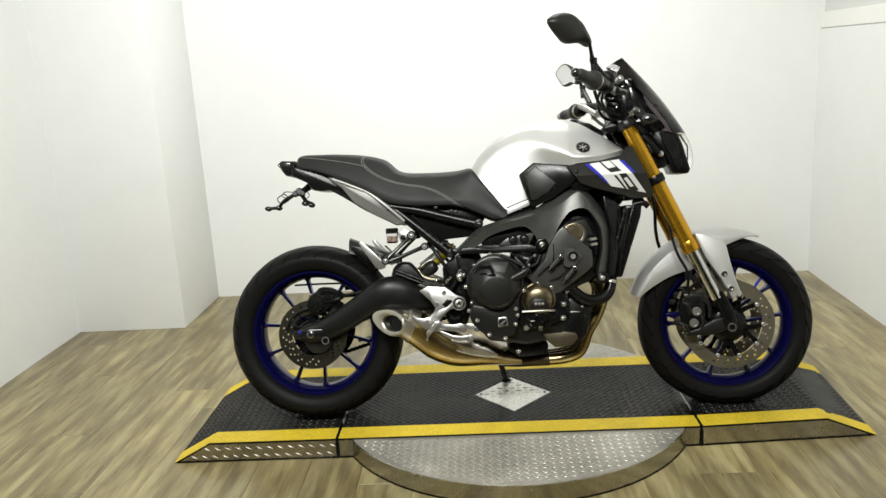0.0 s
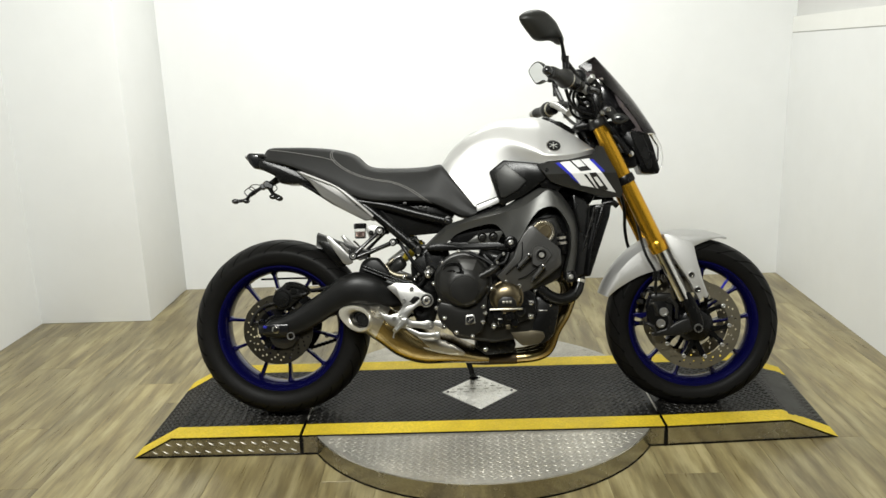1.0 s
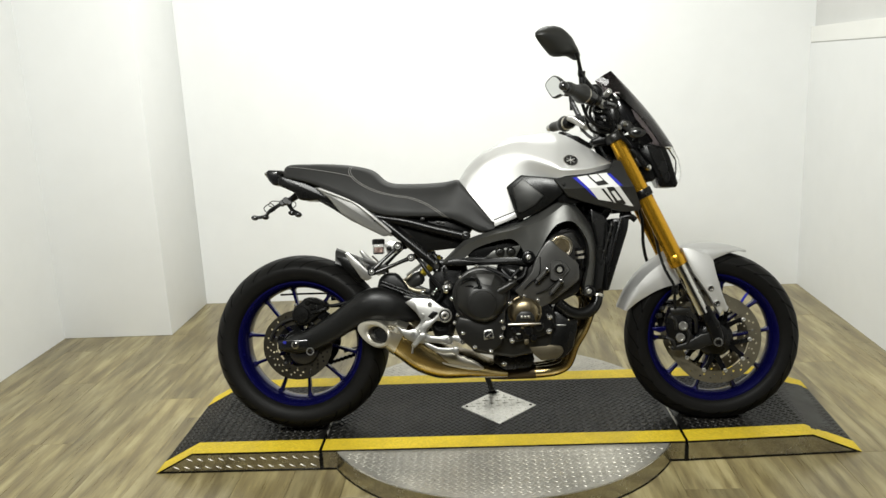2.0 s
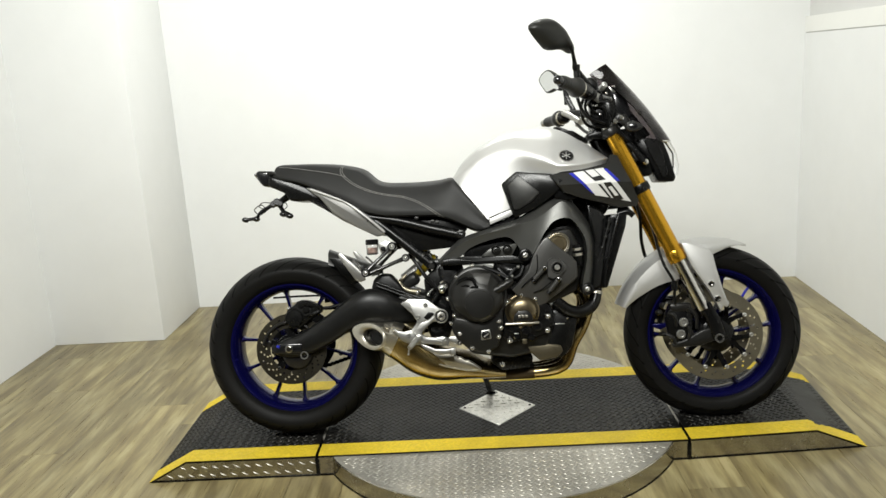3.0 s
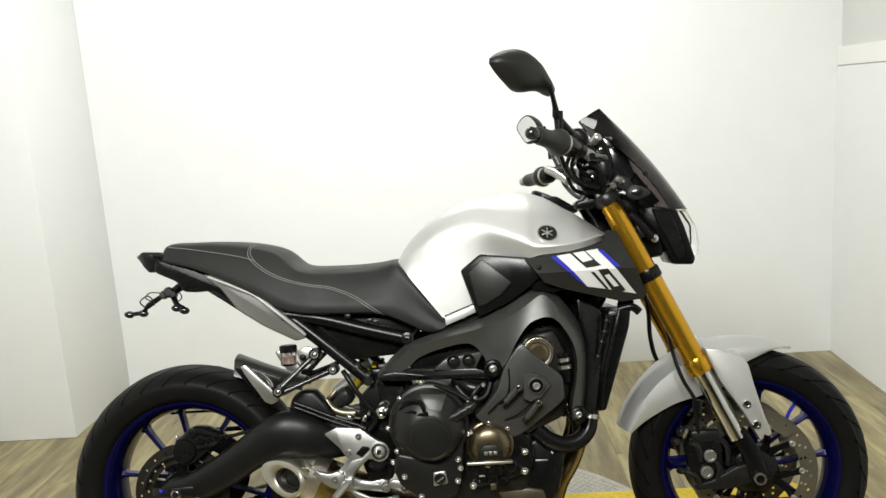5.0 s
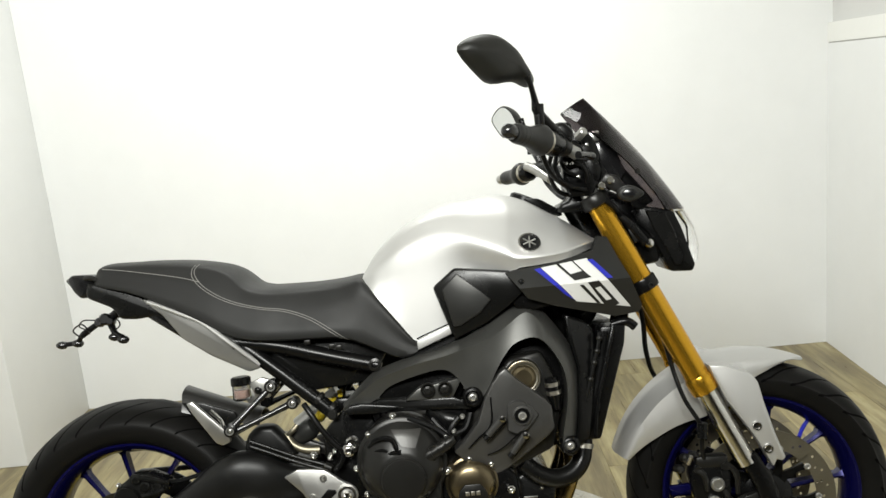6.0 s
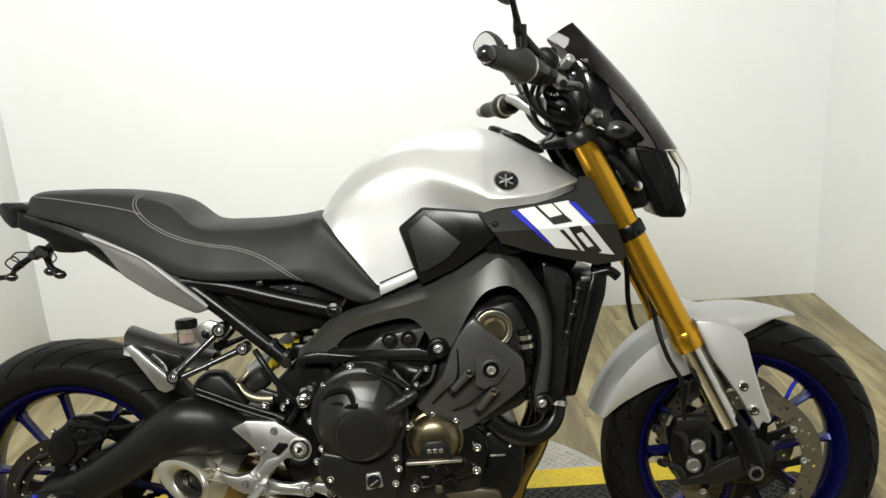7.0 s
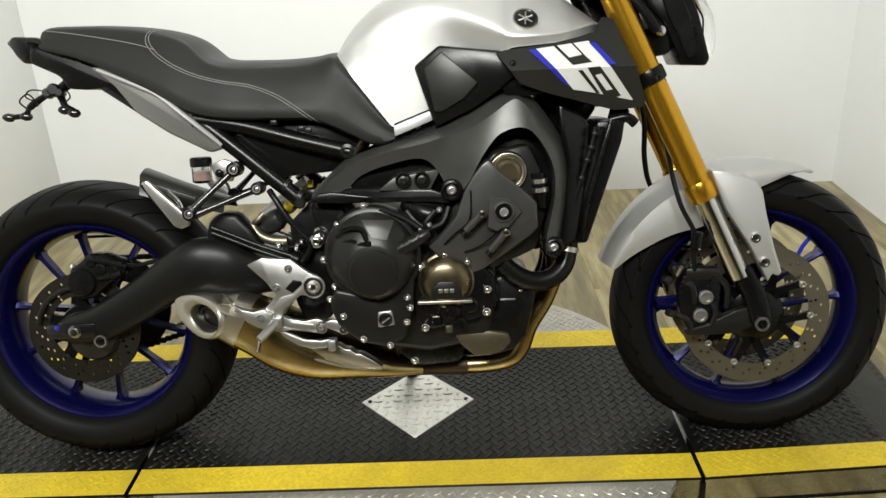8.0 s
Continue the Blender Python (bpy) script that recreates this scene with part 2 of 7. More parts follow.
def loft(rings, caps=True):
    """Skins closed rings of equal length."""
    bm = bmesh.new()
    rows = [[bm.verts.new(p) for p in ring] for ring in rings]
    n = len(rings[0])
    for a, b in zip(rows, rows[1:]):
        for i in range(n):
            bm.faces.new((a[i], a[(i + 1) % n], b[(i + 1) % n], b[i]))
    if caps:
        bm.faces.new(rows[0][::-1])
        bm.faces.new(rows[-1])
    bmesh.ops.recalc_face_normals(bm, faces=bm.faces[:])
    return bm


def tube(path, r, n=10, smooth=5):
    """A round bar along a smooth path; r is one radius, or one for each point."""
    radii = r if isinstance(r, (list, tuple)) else [r] * len(path)
    pts = [(*p, q) for p, q in zip(path, radii)]
    pts = spline(pts, smooth) if smooth > 1 and len(pts) > 2 else [np.array(p, float) for p in pts]
    rings, up = [], None
    for i, p in enumerate(pts):
        d = Vector([float(c) for c in pts[min(i + 1, len(pts) - 1)][:3] - pts[max(i - 1, 0)][:3]]).normalized()
        up = Vector((0.13, 0.95, 0.28)) if up is None else up
        side = d.cross(up).normalized()
        up = side.cross(d).normalized()
        rings.append([Vector([float(c) for c in p[:3]]) + float(p[3]) * (math.cos(2 * math.pi * k / n) * side + math.sin(2 * math.pi * k / n) * up) for k in range(n)])
    return loft(rings)


def lathe(profile, centre=(0, 0, 0), axis=(0, 1, 0), seg=32, closed=False):
    """Turns (radius, height) pairs round an axis through centre."""
    q = Vector((0, 0, 1)).rotation_difference(Vector(axis).normalized())
    bm = bmesh.new()
    rows = []
    for r, h in profile:
        rows.append([bm.verts.new(Vector(centre) + q @ Vector((r * math.cos(2 * math.pi * k / seg), r * math.sin(2 * math.pi * k / seg), h))) for k in range(seg)])
    pairs = list(zip(rows, rows[1:])) + ([(rows[-1], rows[0])] if closed else [])
    for a, b in pairs:
        for k in range(seg):
            bm.faces.new((a[k], a[(k + 1) % seg], b[(k + 1) % seg], b[k]))
    if not closed:
        bm.faces.new(rows[0][::-1])
        bm.faces.new(rows[-1])
    bmesh.ops.recalc_face_normals(bm, faces=bm.faces[:])
    return bm


def join(*bms):
    """Adds all the later bmeshes to the first."""
    first = bms[0]
    for bm in bms[1:]:
        me = bpy.data.meshes.new("joined")
        bm.to_mesh(me)
        bm.free()
        first.from_mesh(me)
        bpy.data.meshes.remove(me)
    return first


def mirrored(bm):
    """The bmesh with y turned about."""
    other = bm.copy()
    for v in other.verts:
        v.co.y = -v.co.y
    bmesh.ops.reverse_faces(other, faces=other.faces[:])
    return other


# ---- the room ----
BACK, LEFT, TOP, FRONT, BAY = 1.862, -2.235, 2.75, -9.0, -2.9


def structure(name, bm, material, label, category):
    return tagged(part(name, bm, material), label, category, kind="structure")


structure("wall_north", box(-2.4, 2.1, BACK, BACK + 0.12, 0, TOP), WALL, "smooth white painted wall behind the platform", "wall")
structure("wall_column", box(LEFT - 0.1, -1.662, 1.30, BACK, 0, TOP, 0.004), WALL, "white painted boxed-in column in the corner", "column")
structure("wall_west", box(LEFT - 0.12, LEFT, BAY, 1.30, 0, TOP), WALL, "plain white painted side wall", "wall")
east = [(1.762, BACK), (1.762 - 0.045 * (BACK - BAY), BAY), (2.2, BAY), (2.2, BACK)]


def set_back(d):
    return [(x + (d if i < 2 else 0), y) for i, (x, y) in enumerate(east)]


structure("wall_east", prism(east, 0, 1.335, 0, axis="z"), WALL, "white painted side wall below a horizontal joint", "wall")
structure("wall_joint", prism(set_back(0.004), 1.335, 1.340, 0, axis="z"), SEALANT, "thin grey horizontal joint in the wall", "trim")
structure("trim", prism(east, 1.340, 1.42, 0, axis="z"), TRIM, "flat white band along the side wall", "trim")
# the shade above the band is in this wall's greyer colour
structure("wall_east_upper", prism(set_back(0.02), 1.42, TOP, 0, axis="z"), WALL_DIMMED, "side wall set back above the band, its paint dimmed for shade", "wall")
structure("ceiling", box(-2.4, 2.2, BAY, BACK + 0.12, TOP, TOP + 0.1), CEIL, "unseen ceiling of the bay, toned down to dim reflections", "ceiling")
structure("wall_south", box(-5.0, 5.0, FRONT - 0.12, FRONT, 0, 3.6), HALL, "dark painted wall of the hall behind", "wall")
structure("wall_hall_west", box(-5.12, -5.0, FRONT, BAY, 0, 3.6), HALL, "dark painted wall of the hall", "wall")
structure("wall_hall_east", box(5.0, 5.12, FRONT, BAY, 0, 3.6), HALL, "dark painted wall of the hall", "wall")
structure("wall_bay_west", box(-5.0, LEFT - 0.12, BAY, BAY + 0.1, 0, 3.6), HALL, "dark wall beside the bay", "wall")
structure("wall_bay_east", box(2.2, 5.0, BAY, BAY + 0.1, 0, 3.6), HALL, "dark wall beside the bay", "wall")
structure("wall_bay_head", box(LEFT - 0.12, 2.2, BAY - 0.1, BAY, TOP - 0.05, 3.6), HALL, "dark wall above the bay opening", "wall")
structure("ceiling_hall", box(-5.12, 5.12, FRONT - 0.12, BAY, 3.6, 3.7), HALL, "dark ceiling of the hall", "ceiling")
floor = structure("floor", box(-5.1, 5.1, FRONT - 0.12, BACK + 0.12, -0.1, -0.004), SUBFLOOR, "wood-look vinyl plank floor in tan and grey-brown", "floor")


# ---- the platform ----
platform = tagged(new("motorcycle_platform"), "black tread-plate display platform with yellow edges over a round steel turntable", "platform")
DECK_Z, FRONT_Y, REAR_Y, CREST, FOOT, GAP = 0.07, -0.16, 0.472, 1.04, 1.172, 0.605


def deck_z(x):
    return DECK_Z * min(1, max(0, (FOOT - abs(x)) / (FOOT - CREST))) if abs(x) > CREST else DECK_Z


def slab(x0, x1, y0, y1, top=0.0, thick=0.006):
    """A strip of plate that follows the deck's profile."""
    cuts = sorted({x0, x1, *[c for c in (-CREST, CREST) if x0 < c < x1]})
    bm = bmesh.new()
    rows = []
    for x in cuts:
        z = deck_z(x) + top
        rows.append([bm.verts.new(p) for p in ((x, y0, z), (x, y1, z), (x, y1, z - thick), (x, y0, z - thick))])
    for a, b in zip(rows, rows[1:]):
        for i in range(4):
            bm.faces.new((a[i], a[(i + 1) % 4], b[(i + 1) % 4], b[i]))
    bm.faces.new(rows[0][::-1])
    bm.faces.new(rows[-1])
    bmesh.ops.recalc_face_normals(bm, faces=bm.faces[:])
    return bm


def lugs(name, inside, height, material, parent, turn=0.0, pitch=0.0195, size=0.0145, rise=0.0022, origin=(0, 0.155), flat=True, label=""):
    """Raised lozenges of tread plate, lying crosswise by turns, wherever inside(x, y) holds."""
    verts, faces = [], []
    c, s = math.cos(turn), math.sin(turn)
    for i in range(-90, 91):
        for j in range(-90, 91):
            u, v = i * pitch, j * pitch
            x, y = origin[0] + c * u - s * v, origin[1] + s * u + c * v
            if not inside(x, y):
                continue
            a = turn + (math.pi / 2 if (i + j) % 2 else 0)
            ca, sa = math.cos(a), math.sin(a)
            k = len(verts)
            for f, dz in ((1.0, -0.001), (0.66, rise)):
                for e, w in ((-1, 0), (-0.5, -0.27), (0.5, -0.27), (1, 0), (0.5, 0.27), (-0.5, 0.27)):
                    p, q = e * size * f, w * size * f
                    px, py = x + ca * p - sa * q, y + sa * p + ca * q
                    verts.append(height(px, py, dz))
            faces.append([k + 6 + m for m in range(6)])
            faces += [[k + m, k + (m + 1) % 6, k + 6 + (m + 1) % 6, k + 6 + m] for m in range(6)]
    me = bpy.data.meshes.new(name)
    me.from_pydata(verts, [], faces)
    me.materials.append(material)
    ob = new(name, me)
    ob.parent = parent
    return tagged(ob, label, kind="stuff")


sections = []
for name, x0, x1 in (("ramp", -FOOT, -GAP - 0.005), ("deck_section", -GAP + 0.005, GAP - 0.005), ("ramp", GAP + 0.005, FOOT)):
    sec = part(name, slab(x0, x1, FRONT_Y, REAR_Y, 0, 0.006), DECK, platform, "black tread-plate section")
    sections.append(sec)
    for y0, y1 in ((FRONT_Y, -0.081), (0.387, REAR_Y)):
        part("yellow_stripe", slab(x0, x1, y0, y1, 0.0012, 0.001), YELLOW, sec, "yellow painted safety stripe")

    def inner(x, y, a=x0, b=x1):
        return a + 0.012 < x < b - 0.012 and -0.075 < y < 0.38 and abs(x) + abs(y - 0.15) > 0.155

    def edge(x, y, a=x0, b=x1):
        return a + 0.012 < x < b - 0.012 and (FRONT_Y + 0.012 < y < -0.09 or 0.397 < y < REAR_Y - 0.01)

    on_deck = lambda x, y, dz: (x, y, deck_z(x) + dz)
    lugs("tread_pattern", inner, on_deck, LUG, sec, radians(45))
    lugs("stripe_pattern", edge, lambda x, y, dz: (x, y, deck_z(x) + dz * 0.4 + 0.001), YELLOW, sec, radians(45))
    # skirts of bare plate under both long edges
    for y in (FRONT_Y, REAR_Y - 0.005):
        side = [(x0, 0), (x1, 0), (x1, deck_z(x1) - 0.007)] + ([(-CREST, DECK_Z - 0.007)] if x0 < -CREST else []) + [(x0, deck_z(x0) - 0.007)]
        if x1 > CREST:
            side = [(x0, 0), (x1, 0), (CREST, DECK_Z - 0.007), (x0, DECK_Z - 0.007)]
        if x0 < -CREST:
            side = [(x0, 0), (x1, 0), (x1, DECK_Z - 0.007), (-CREST, DECK_Z - 0.007)]
        part("side_skirt", prism(side, y + 0.0005, y + 0.0045, 0), POLISHED, sec, "polished steel skirt")
    ends = [(x0, x0 + 0.004), (x1 - 0.004, x1)]
    for e0, e1 in ends:
        if abs(e0) < CREST:
            part("end_plate", box(e0, e1, FRONT_Y + 0.006, REAR_Y - 0.006, 0, DECK_Z - 0.008), BLACK, sec)
    # thin black strip along the front of the base
    part("rubber_foot", box(max(x0, -FOOT + 0.01), min(x1, FOOT - 0.01), FRONT_Y - 0.003, FRONT_Y + 0.0002, 0, 0.005, 0.001), BLACK, sec, "thin black strip along the base")
    if x0 < -CREST:
        for row in (0.018, 0.046):
            for k in range(14):
                x = -1.10 + 0.036 * k + (0.012 if row > 0.03 else 0)
                if x < x1 - 0.01 and row < deck_z(x) - 0.012:
                    d = Vector((0.010, 0, -0.005))
                    part("skirt_lug", tube([Vector((x, FRONT_Y + 0.0005, row)) - d, Vector((x, FRONT_Y - 0.001, row)), Vector((x, FRONT_Y + 0.0005, row)) + d], [0.0006, 0.0018, 0.0006], 6, 2), BARE, sec)
for x in (-GAP, GAP):
    part("hinge_strip", box(x - 0.006, x + 0.006, FRONT_Y - 0.004, REAR_Y, 0.0, DECK_Z - 0.012, 0.001), BLACK, platform, "black strip in the joint between sections")
DC, DR = (0.0, 0.152), 0.636
disc = part("turntable", lathe([(DR - 0.006, 0.0), (DR - 0.003, 0.004), (DR - 0.003, DECK_Z - 0.010), (DR - 0.005, DECK_Z - 0.006), (DR - 0.010, DECK_Z - 0.006)], (DC[0], DC[1], 0), (0, 0, 1), 160), BARE, platform, "round bare steel turntable of tread plate")
part("turntable_rim", lathe([(DR - 0.003, 0.004), (DR, 0.005), (DR, DECK_Z - 0.009), (DR - 0.003, DECK_Z - 0.007)], (DC[0], DC[1], 0), (0, 0, 1), 160, True), POLISHED, disc, "polished steel rim")
part("turntable_foot", lathe([(DR - 0.005, 0.0), (DR + 0.002, 0.0), (DR + 0.002, 0.004), (DR - 0.005, 0.004)], (DC[0], DC[1], 0), (0, 0, 1), 160, True), BLACK, disc, "thin black ring round the base")
lugs("turntable_pattern", lambda x, y: math.hypot(x - DC[0], y - DC[1]) < DR - 0.02 and not FRONT_Y - 0.012 < y < REAR_Y + 0.012,
     lambda x, y, dz: (x, y, DECK_Z - 0.006 + dz * 0.7), BARE, disc, radians(45))
lozenge = [(-0.138, 0.15), (0.0, 0.002), (0.138, 0.15), (0.0, 0.298)]
inlay = part("diamond_inlay", prism(lozenge, DECK_Z - 0.002, DECK_Z + 0.003, 0.0008, 1, axis="z"), PALE, platform, "pale aluminium diamond plate screwed to the deck")
lugs("inlay_pattern", lambda x, y: abs(x) / 0.138 + abs(y - 0.15) / 0.148 < 0.9, lambda x, y, dz: (x, y, DECK_Z + 0.003 + dz), PALE, inlay, 0.0, origin=(0, 0.15), pitch=0.0245, size=0.0135)
for x, y in ((-0.118, 0.15), (0.118, 0.15), (0, 0.274)):
    part("screw", lathe([(0.0055, 0), (0.0055, 0.002), (0.003, 0.003)], (x, y, DECK_Z + 0.003), (0, 0, 1), 12), BLACK, inlay, "dark screw head")


# the ramp under the front wheel sits a little askew: its foot runs out further at the back and its front edge turns in
for ob in sections[2:] + sections[2].children_recursive:
    for v in ob.data.vertices:
        x, y = v.co.x, v.co.y
        deep = (y - FRONT_Y) / (REAR_Y - FRONT_Y)
        run = min(1, max(0, (x - GAP) / (CREST - GAP)))
        end = min(1, max(0, (x - CREST) / (FOOT - CREST)))
        v.co.x = x - 0.020 * run * (1 - end) + (0.014 + 0.040 * deep) * end
        v.co.y = y + 0.030 * (x - GAP) / (FOOT - GAP) * (1 - deep)


# ---- the motorcycle ----
# All its parts are drawn upright (x ahead, y to its left, z up from the deck); the empty leans it onto its side stand.
from mathutils.bvhtree import BVHTree

bike = tagged(new("motorcycle"), "silver naked motorcycle, gold forks and blue wheels, leaning on its stand", "motorcycle")
bike.matrix_world = pose(0, 0.02, DECK_Z, -12, 0, 0)
RAKE = Vector((-0.4335, 0, 0.9012))
PIVOT = Vector((0.372, 0, 0.966))
STEER = Matrix.Translation(PIVOT) @ Matrix.Rotation(radians(-4.5), 4, RAKE) @ Matrix.Translation(-PIVOT)


def front(name, bm, material, label="", degrees=38):
    """A part that turns with the handlebar."""
    ob = part(name, bm, material, bike, label, degrees)
    ob.matrix_local = STEER
    return ob


def both(name, bm, material, parent=None, label="", maker=part):
    """A part and its twin on the far side."""
    twin = mirrored(bm)
    if maker is front:
        return front(name, bm, material, label), front(name, twin, material, label)
    return part(name, bm, material, parent or bike, label), part(name, twin, material, parent or bike, label)


def surface(bm):
    return BVHTree.FromBMesh(bm)


def onto(tree, x, z, off=0.0, fallback=-0.15):
    """The place on a surface's near side at (x, z), lifted off it a little."""
    hit = tree.ray_cast(Vector((x, -1, z)), Vector((0, 1, 0)))
    return Vector((x, (hit[0].y if hit[0] else fallback) - off, z))


BOLTS = {}


def bolt(x, y, z, r=0.006, parent=None, material=None, h=0.005, side=-1):
    """A socket-head bolt whose head looks out to one side."""
    material = material or CHROME
    r *= 0.74
    key = (round(r, 4), round(h, 4), material.name)
    if key not in BOLTS:
        bm = lathe([(r * 1.25, -0.004), (r * 1.25, h * 0.1), (r * 1.0, h * 0.25), (r * 0.98, h * 0.6), (r * 0.86, h * 0.9), (r * 0.62, h * 1.08), (r * 0.42, h * 1.12), (r * 0.36, h * 0.7), (r * 0.1, h * 0.7)], axis=(0, -1, 0), seg=16)
        sharpen(bm)
        me = bpy.data.meshes.new("bolt")
        bm.to_mesh(me)
        bm.free()
        me.materials.append(material)
        BOLTS[key] = me
    ob = new("bolt", BOLTS[key])
    ob.parent = parent or bike
    ob.matrix_local = pose(x, y, z, 0, 0, 0 if side < 0 else 180)
    return ob


# -- wheels --
def wheel(name, x, z, tyre_r, half, bead, spokes_at, maker, label):
    """A cast wheel: rim with flanges, hub, ten thin spokes in pairs, valve and a grooved tyre."""
    c = (x, 0, z)
    b = half * 0.74
    barrel = [(bead, -b), (bead + 0.010, -b), (bead + 0.010, -b + 0.006), (bead - 0.002, -b + 0.010), (bead - 0.010, -b * 0.45), (bead - 0.012, 0),
              (bead - 0.010, b * 0.45), (bead - 0.002, b - 0.010), (bead + 0.010, b - 0.006), (bead + 0.010, b), (bead, b), (bead - 0.007, b - 0.006),
              (bead - 0.019, b * 0.5), (bead - 0.022, 0), (bead - 0.019, -b * 0.5), (bead - 0.007, -b + 0.006)]
    rim = maker("wheel", lathe(barrel, c, (0, 1, 0), 96, True), BLUE, bike, label) if maker is part else maker("wheel", lathe(barrel, c, (0, 1, 0), 96, True), BLUE, label)
    part("hub", lathe([(0.026, -b - 0.012), (0.034, -b), (0.036, -b * 0.5), (0.040, 0), (0.036, b * 0.5), (0.034, b), (0.026, b + 0.012)], c, (0, 1, 0), 32), BLUE, rim)
    for k in range(5):
        for s in (-1, 1):
            a = radians(spokes_at + 72 * k + 16 * s)
            a0 = radians(spokes_at + 72 * k + 20 * s)
            ring = []
            for r, w, d, ang in ((0.030, 0.010, 0.028, a0), (0.075, 0.0058, 0.020, a + 0.1 * s), (0.13, 0.0046, 0.015, a + 0.03 * s), (bead - 0.030, 0.0058, 0.016, a), (bead - 0.016, 0.014, 0.019, a)):
                o = Vector((math.cos(ang), 0, math.sin(ang)))
                t = Vector((-math.sin(a), 0, math.cos(a)))
                m = Vector(c) + r * o
                ring.append([m - w * t + Vector((0, -d * 0.7, 0)), m + Vector((0, -d, 0)), m + w * t + Vector((0, -d * 0.7, 0)),
                             m + w * t + Vector((0, d * 0.7, 0)), m + Vector((0, d, 0)), m - w * t + Vector((0, d * 0.7, 0))])
            part("spoke", loft(ring), BLUE, rim)
    va = radians(spokes_at + 27)
    vo = Vector((math.cos(va), 0, math.sin(va)))
    if half < 0.07:
        part("valve", tube([Vector(c) + vo * (bead - 0.020), Vector(c) + vo * (bead - 0.040) + Vector((0, -0.004, 0)), Vector(c) + vo * (bead - 0.062) + Vector((0, -0.018, 0))], 0.0045, 8, 3), BLUED, rim, "short blue valve stem")
    prof = spline([(bead + 0.002, -b + 0.004), (bead + 0.016, -half * 0.90), (bead + 0.042, -half), (tyre_r - 0.032, -half * 0.93), (tyre_r - 0.011, -half * 0.60), (tyre_r, 0)], 4)
    prof = [tuple(p) for p in prof]
    prof = prof + [(r, -y) for r, y in prof[-2::-1]]
    part("tyre", lathe(prof, c, (0, 1, 0), 128, True), RUBBER, rim, "black road tyre with curved rain grooves", 60)
    # rain grooves: thin cuts that rise from the shoulder and sweep forward to the crown
    count = 29 if half > 0.07 else 25
    side = [p for p in prof[:len(prof) // 2 + 1] if p[0] > tyre_r - 0.042 and p[1] < -half * 0.08]
    for k in range(count):
        for sgn in (-1, 1):
            a = 2 * math.pi * (k + (0.5 if sgn > 0 else 0)) / count
            pts = []
            for f, (r, y) in enumerate(side):
                u = f / (len(side) - 1)
                ang = a - 0.36 * u ** 1.7
                pts.append((x + math.cos(ang) * (r - 0.0024), -sgn * (y + 0.0012), z + math.sin(ang) * (r - 0.0024)))
            part("tread_groove", tube(pts, [0.0018] + [0.0034] * (len(pts) - 2) + [0.0026], 6, 2), GROOVE, rim)
    return rim


rear_rim = wheel("wheel", -0.685, 0.307, 0.306, 0.090, 0.213, 259, part, "metallic blue cast rear wheel")
front_rim = wheel("wheel", 0.740, 0.284, 0.294, 0.061, 0.213, 21, front, "metallic blue cast front wheel")


def brake_disc(c, y, inner, outer, parent, rows, count, label, steel):
    """A drilled disc: cells round the ring, some with a round hole."""
    bm = bmesh.new()
    step = (outer - inner) / rows
    t = 0.0022
    for i in range(rows):
        for k in range(count):
            r0, r1 = inner + i * step, inner + (i + 1) * step
            a0, a1 = 2 * math.pi * k / count, 2 * math.pi * (k + 1) / count
            wave = 0.0015 * math.sin(k * 2 * math.pi * 8 / count) if i == rows - 1 else 0
            square = []
            for u, v in ((0, 0), (0.5, 0), (1, 0), (1, 0.5), (1, 1), (0.5, 1), (0, 1), (0, 0.5)):
                r, a = r0 + (r1 - r0) * v + wave * v, a0 + (a1 - a0) * u
                square.append((c[0] + r * math.cos(a), c[1] + r * math.sin(a)))
            holed = 0 < i < rows - 1 and (k + i) % 3 == 0 or (i == 0 and k % 6 == 2)
            for s in (-1, 1):
                outer_v = [bm.verts.new((px, y + s * t, pz)) for px, pz in square]
                if not holed:
                    bm.faces.new(outer_v if s < 0 else outer_v[::-1])
                    continue
                am, rm = (a0 + a1) / 2, (r0 + r1) / 2
                mx, mz = c[0] + rm * math.cos(am), c[1] + rm * math.sin(am)
                inner_v = []
                for px, pz in square:
                    d = math.hypot(px - mx, pz - mz)
                    inner_v.append(bm.verts.new((mx + (px - mx) / d * 0.0037, y + s * t, mz + (pz - mz) / d * 0.0037)))
                for m in range(8):
                    bm.faces.new((outer_v[m], outer_v[(m + 1) % 8], inner_v[(m + 1) % 8], inner_v[m]))
    bmesh.ops.remove_doubles(bm, verts=bm.verts[:], dist=0.00005)
    ob = part("brake_disc", bm, steel, parent, label, 30)
    rimband = lathe([(outer - 0.001, -t), (outer + 0.0005, -t), (outer + 0.0005, t), (outer - 0.001, t)], (c[0], y, c[1]), (0, 1, 0), 72, True)
    part("disc_edge", rimband, steel, parent)
    return ob


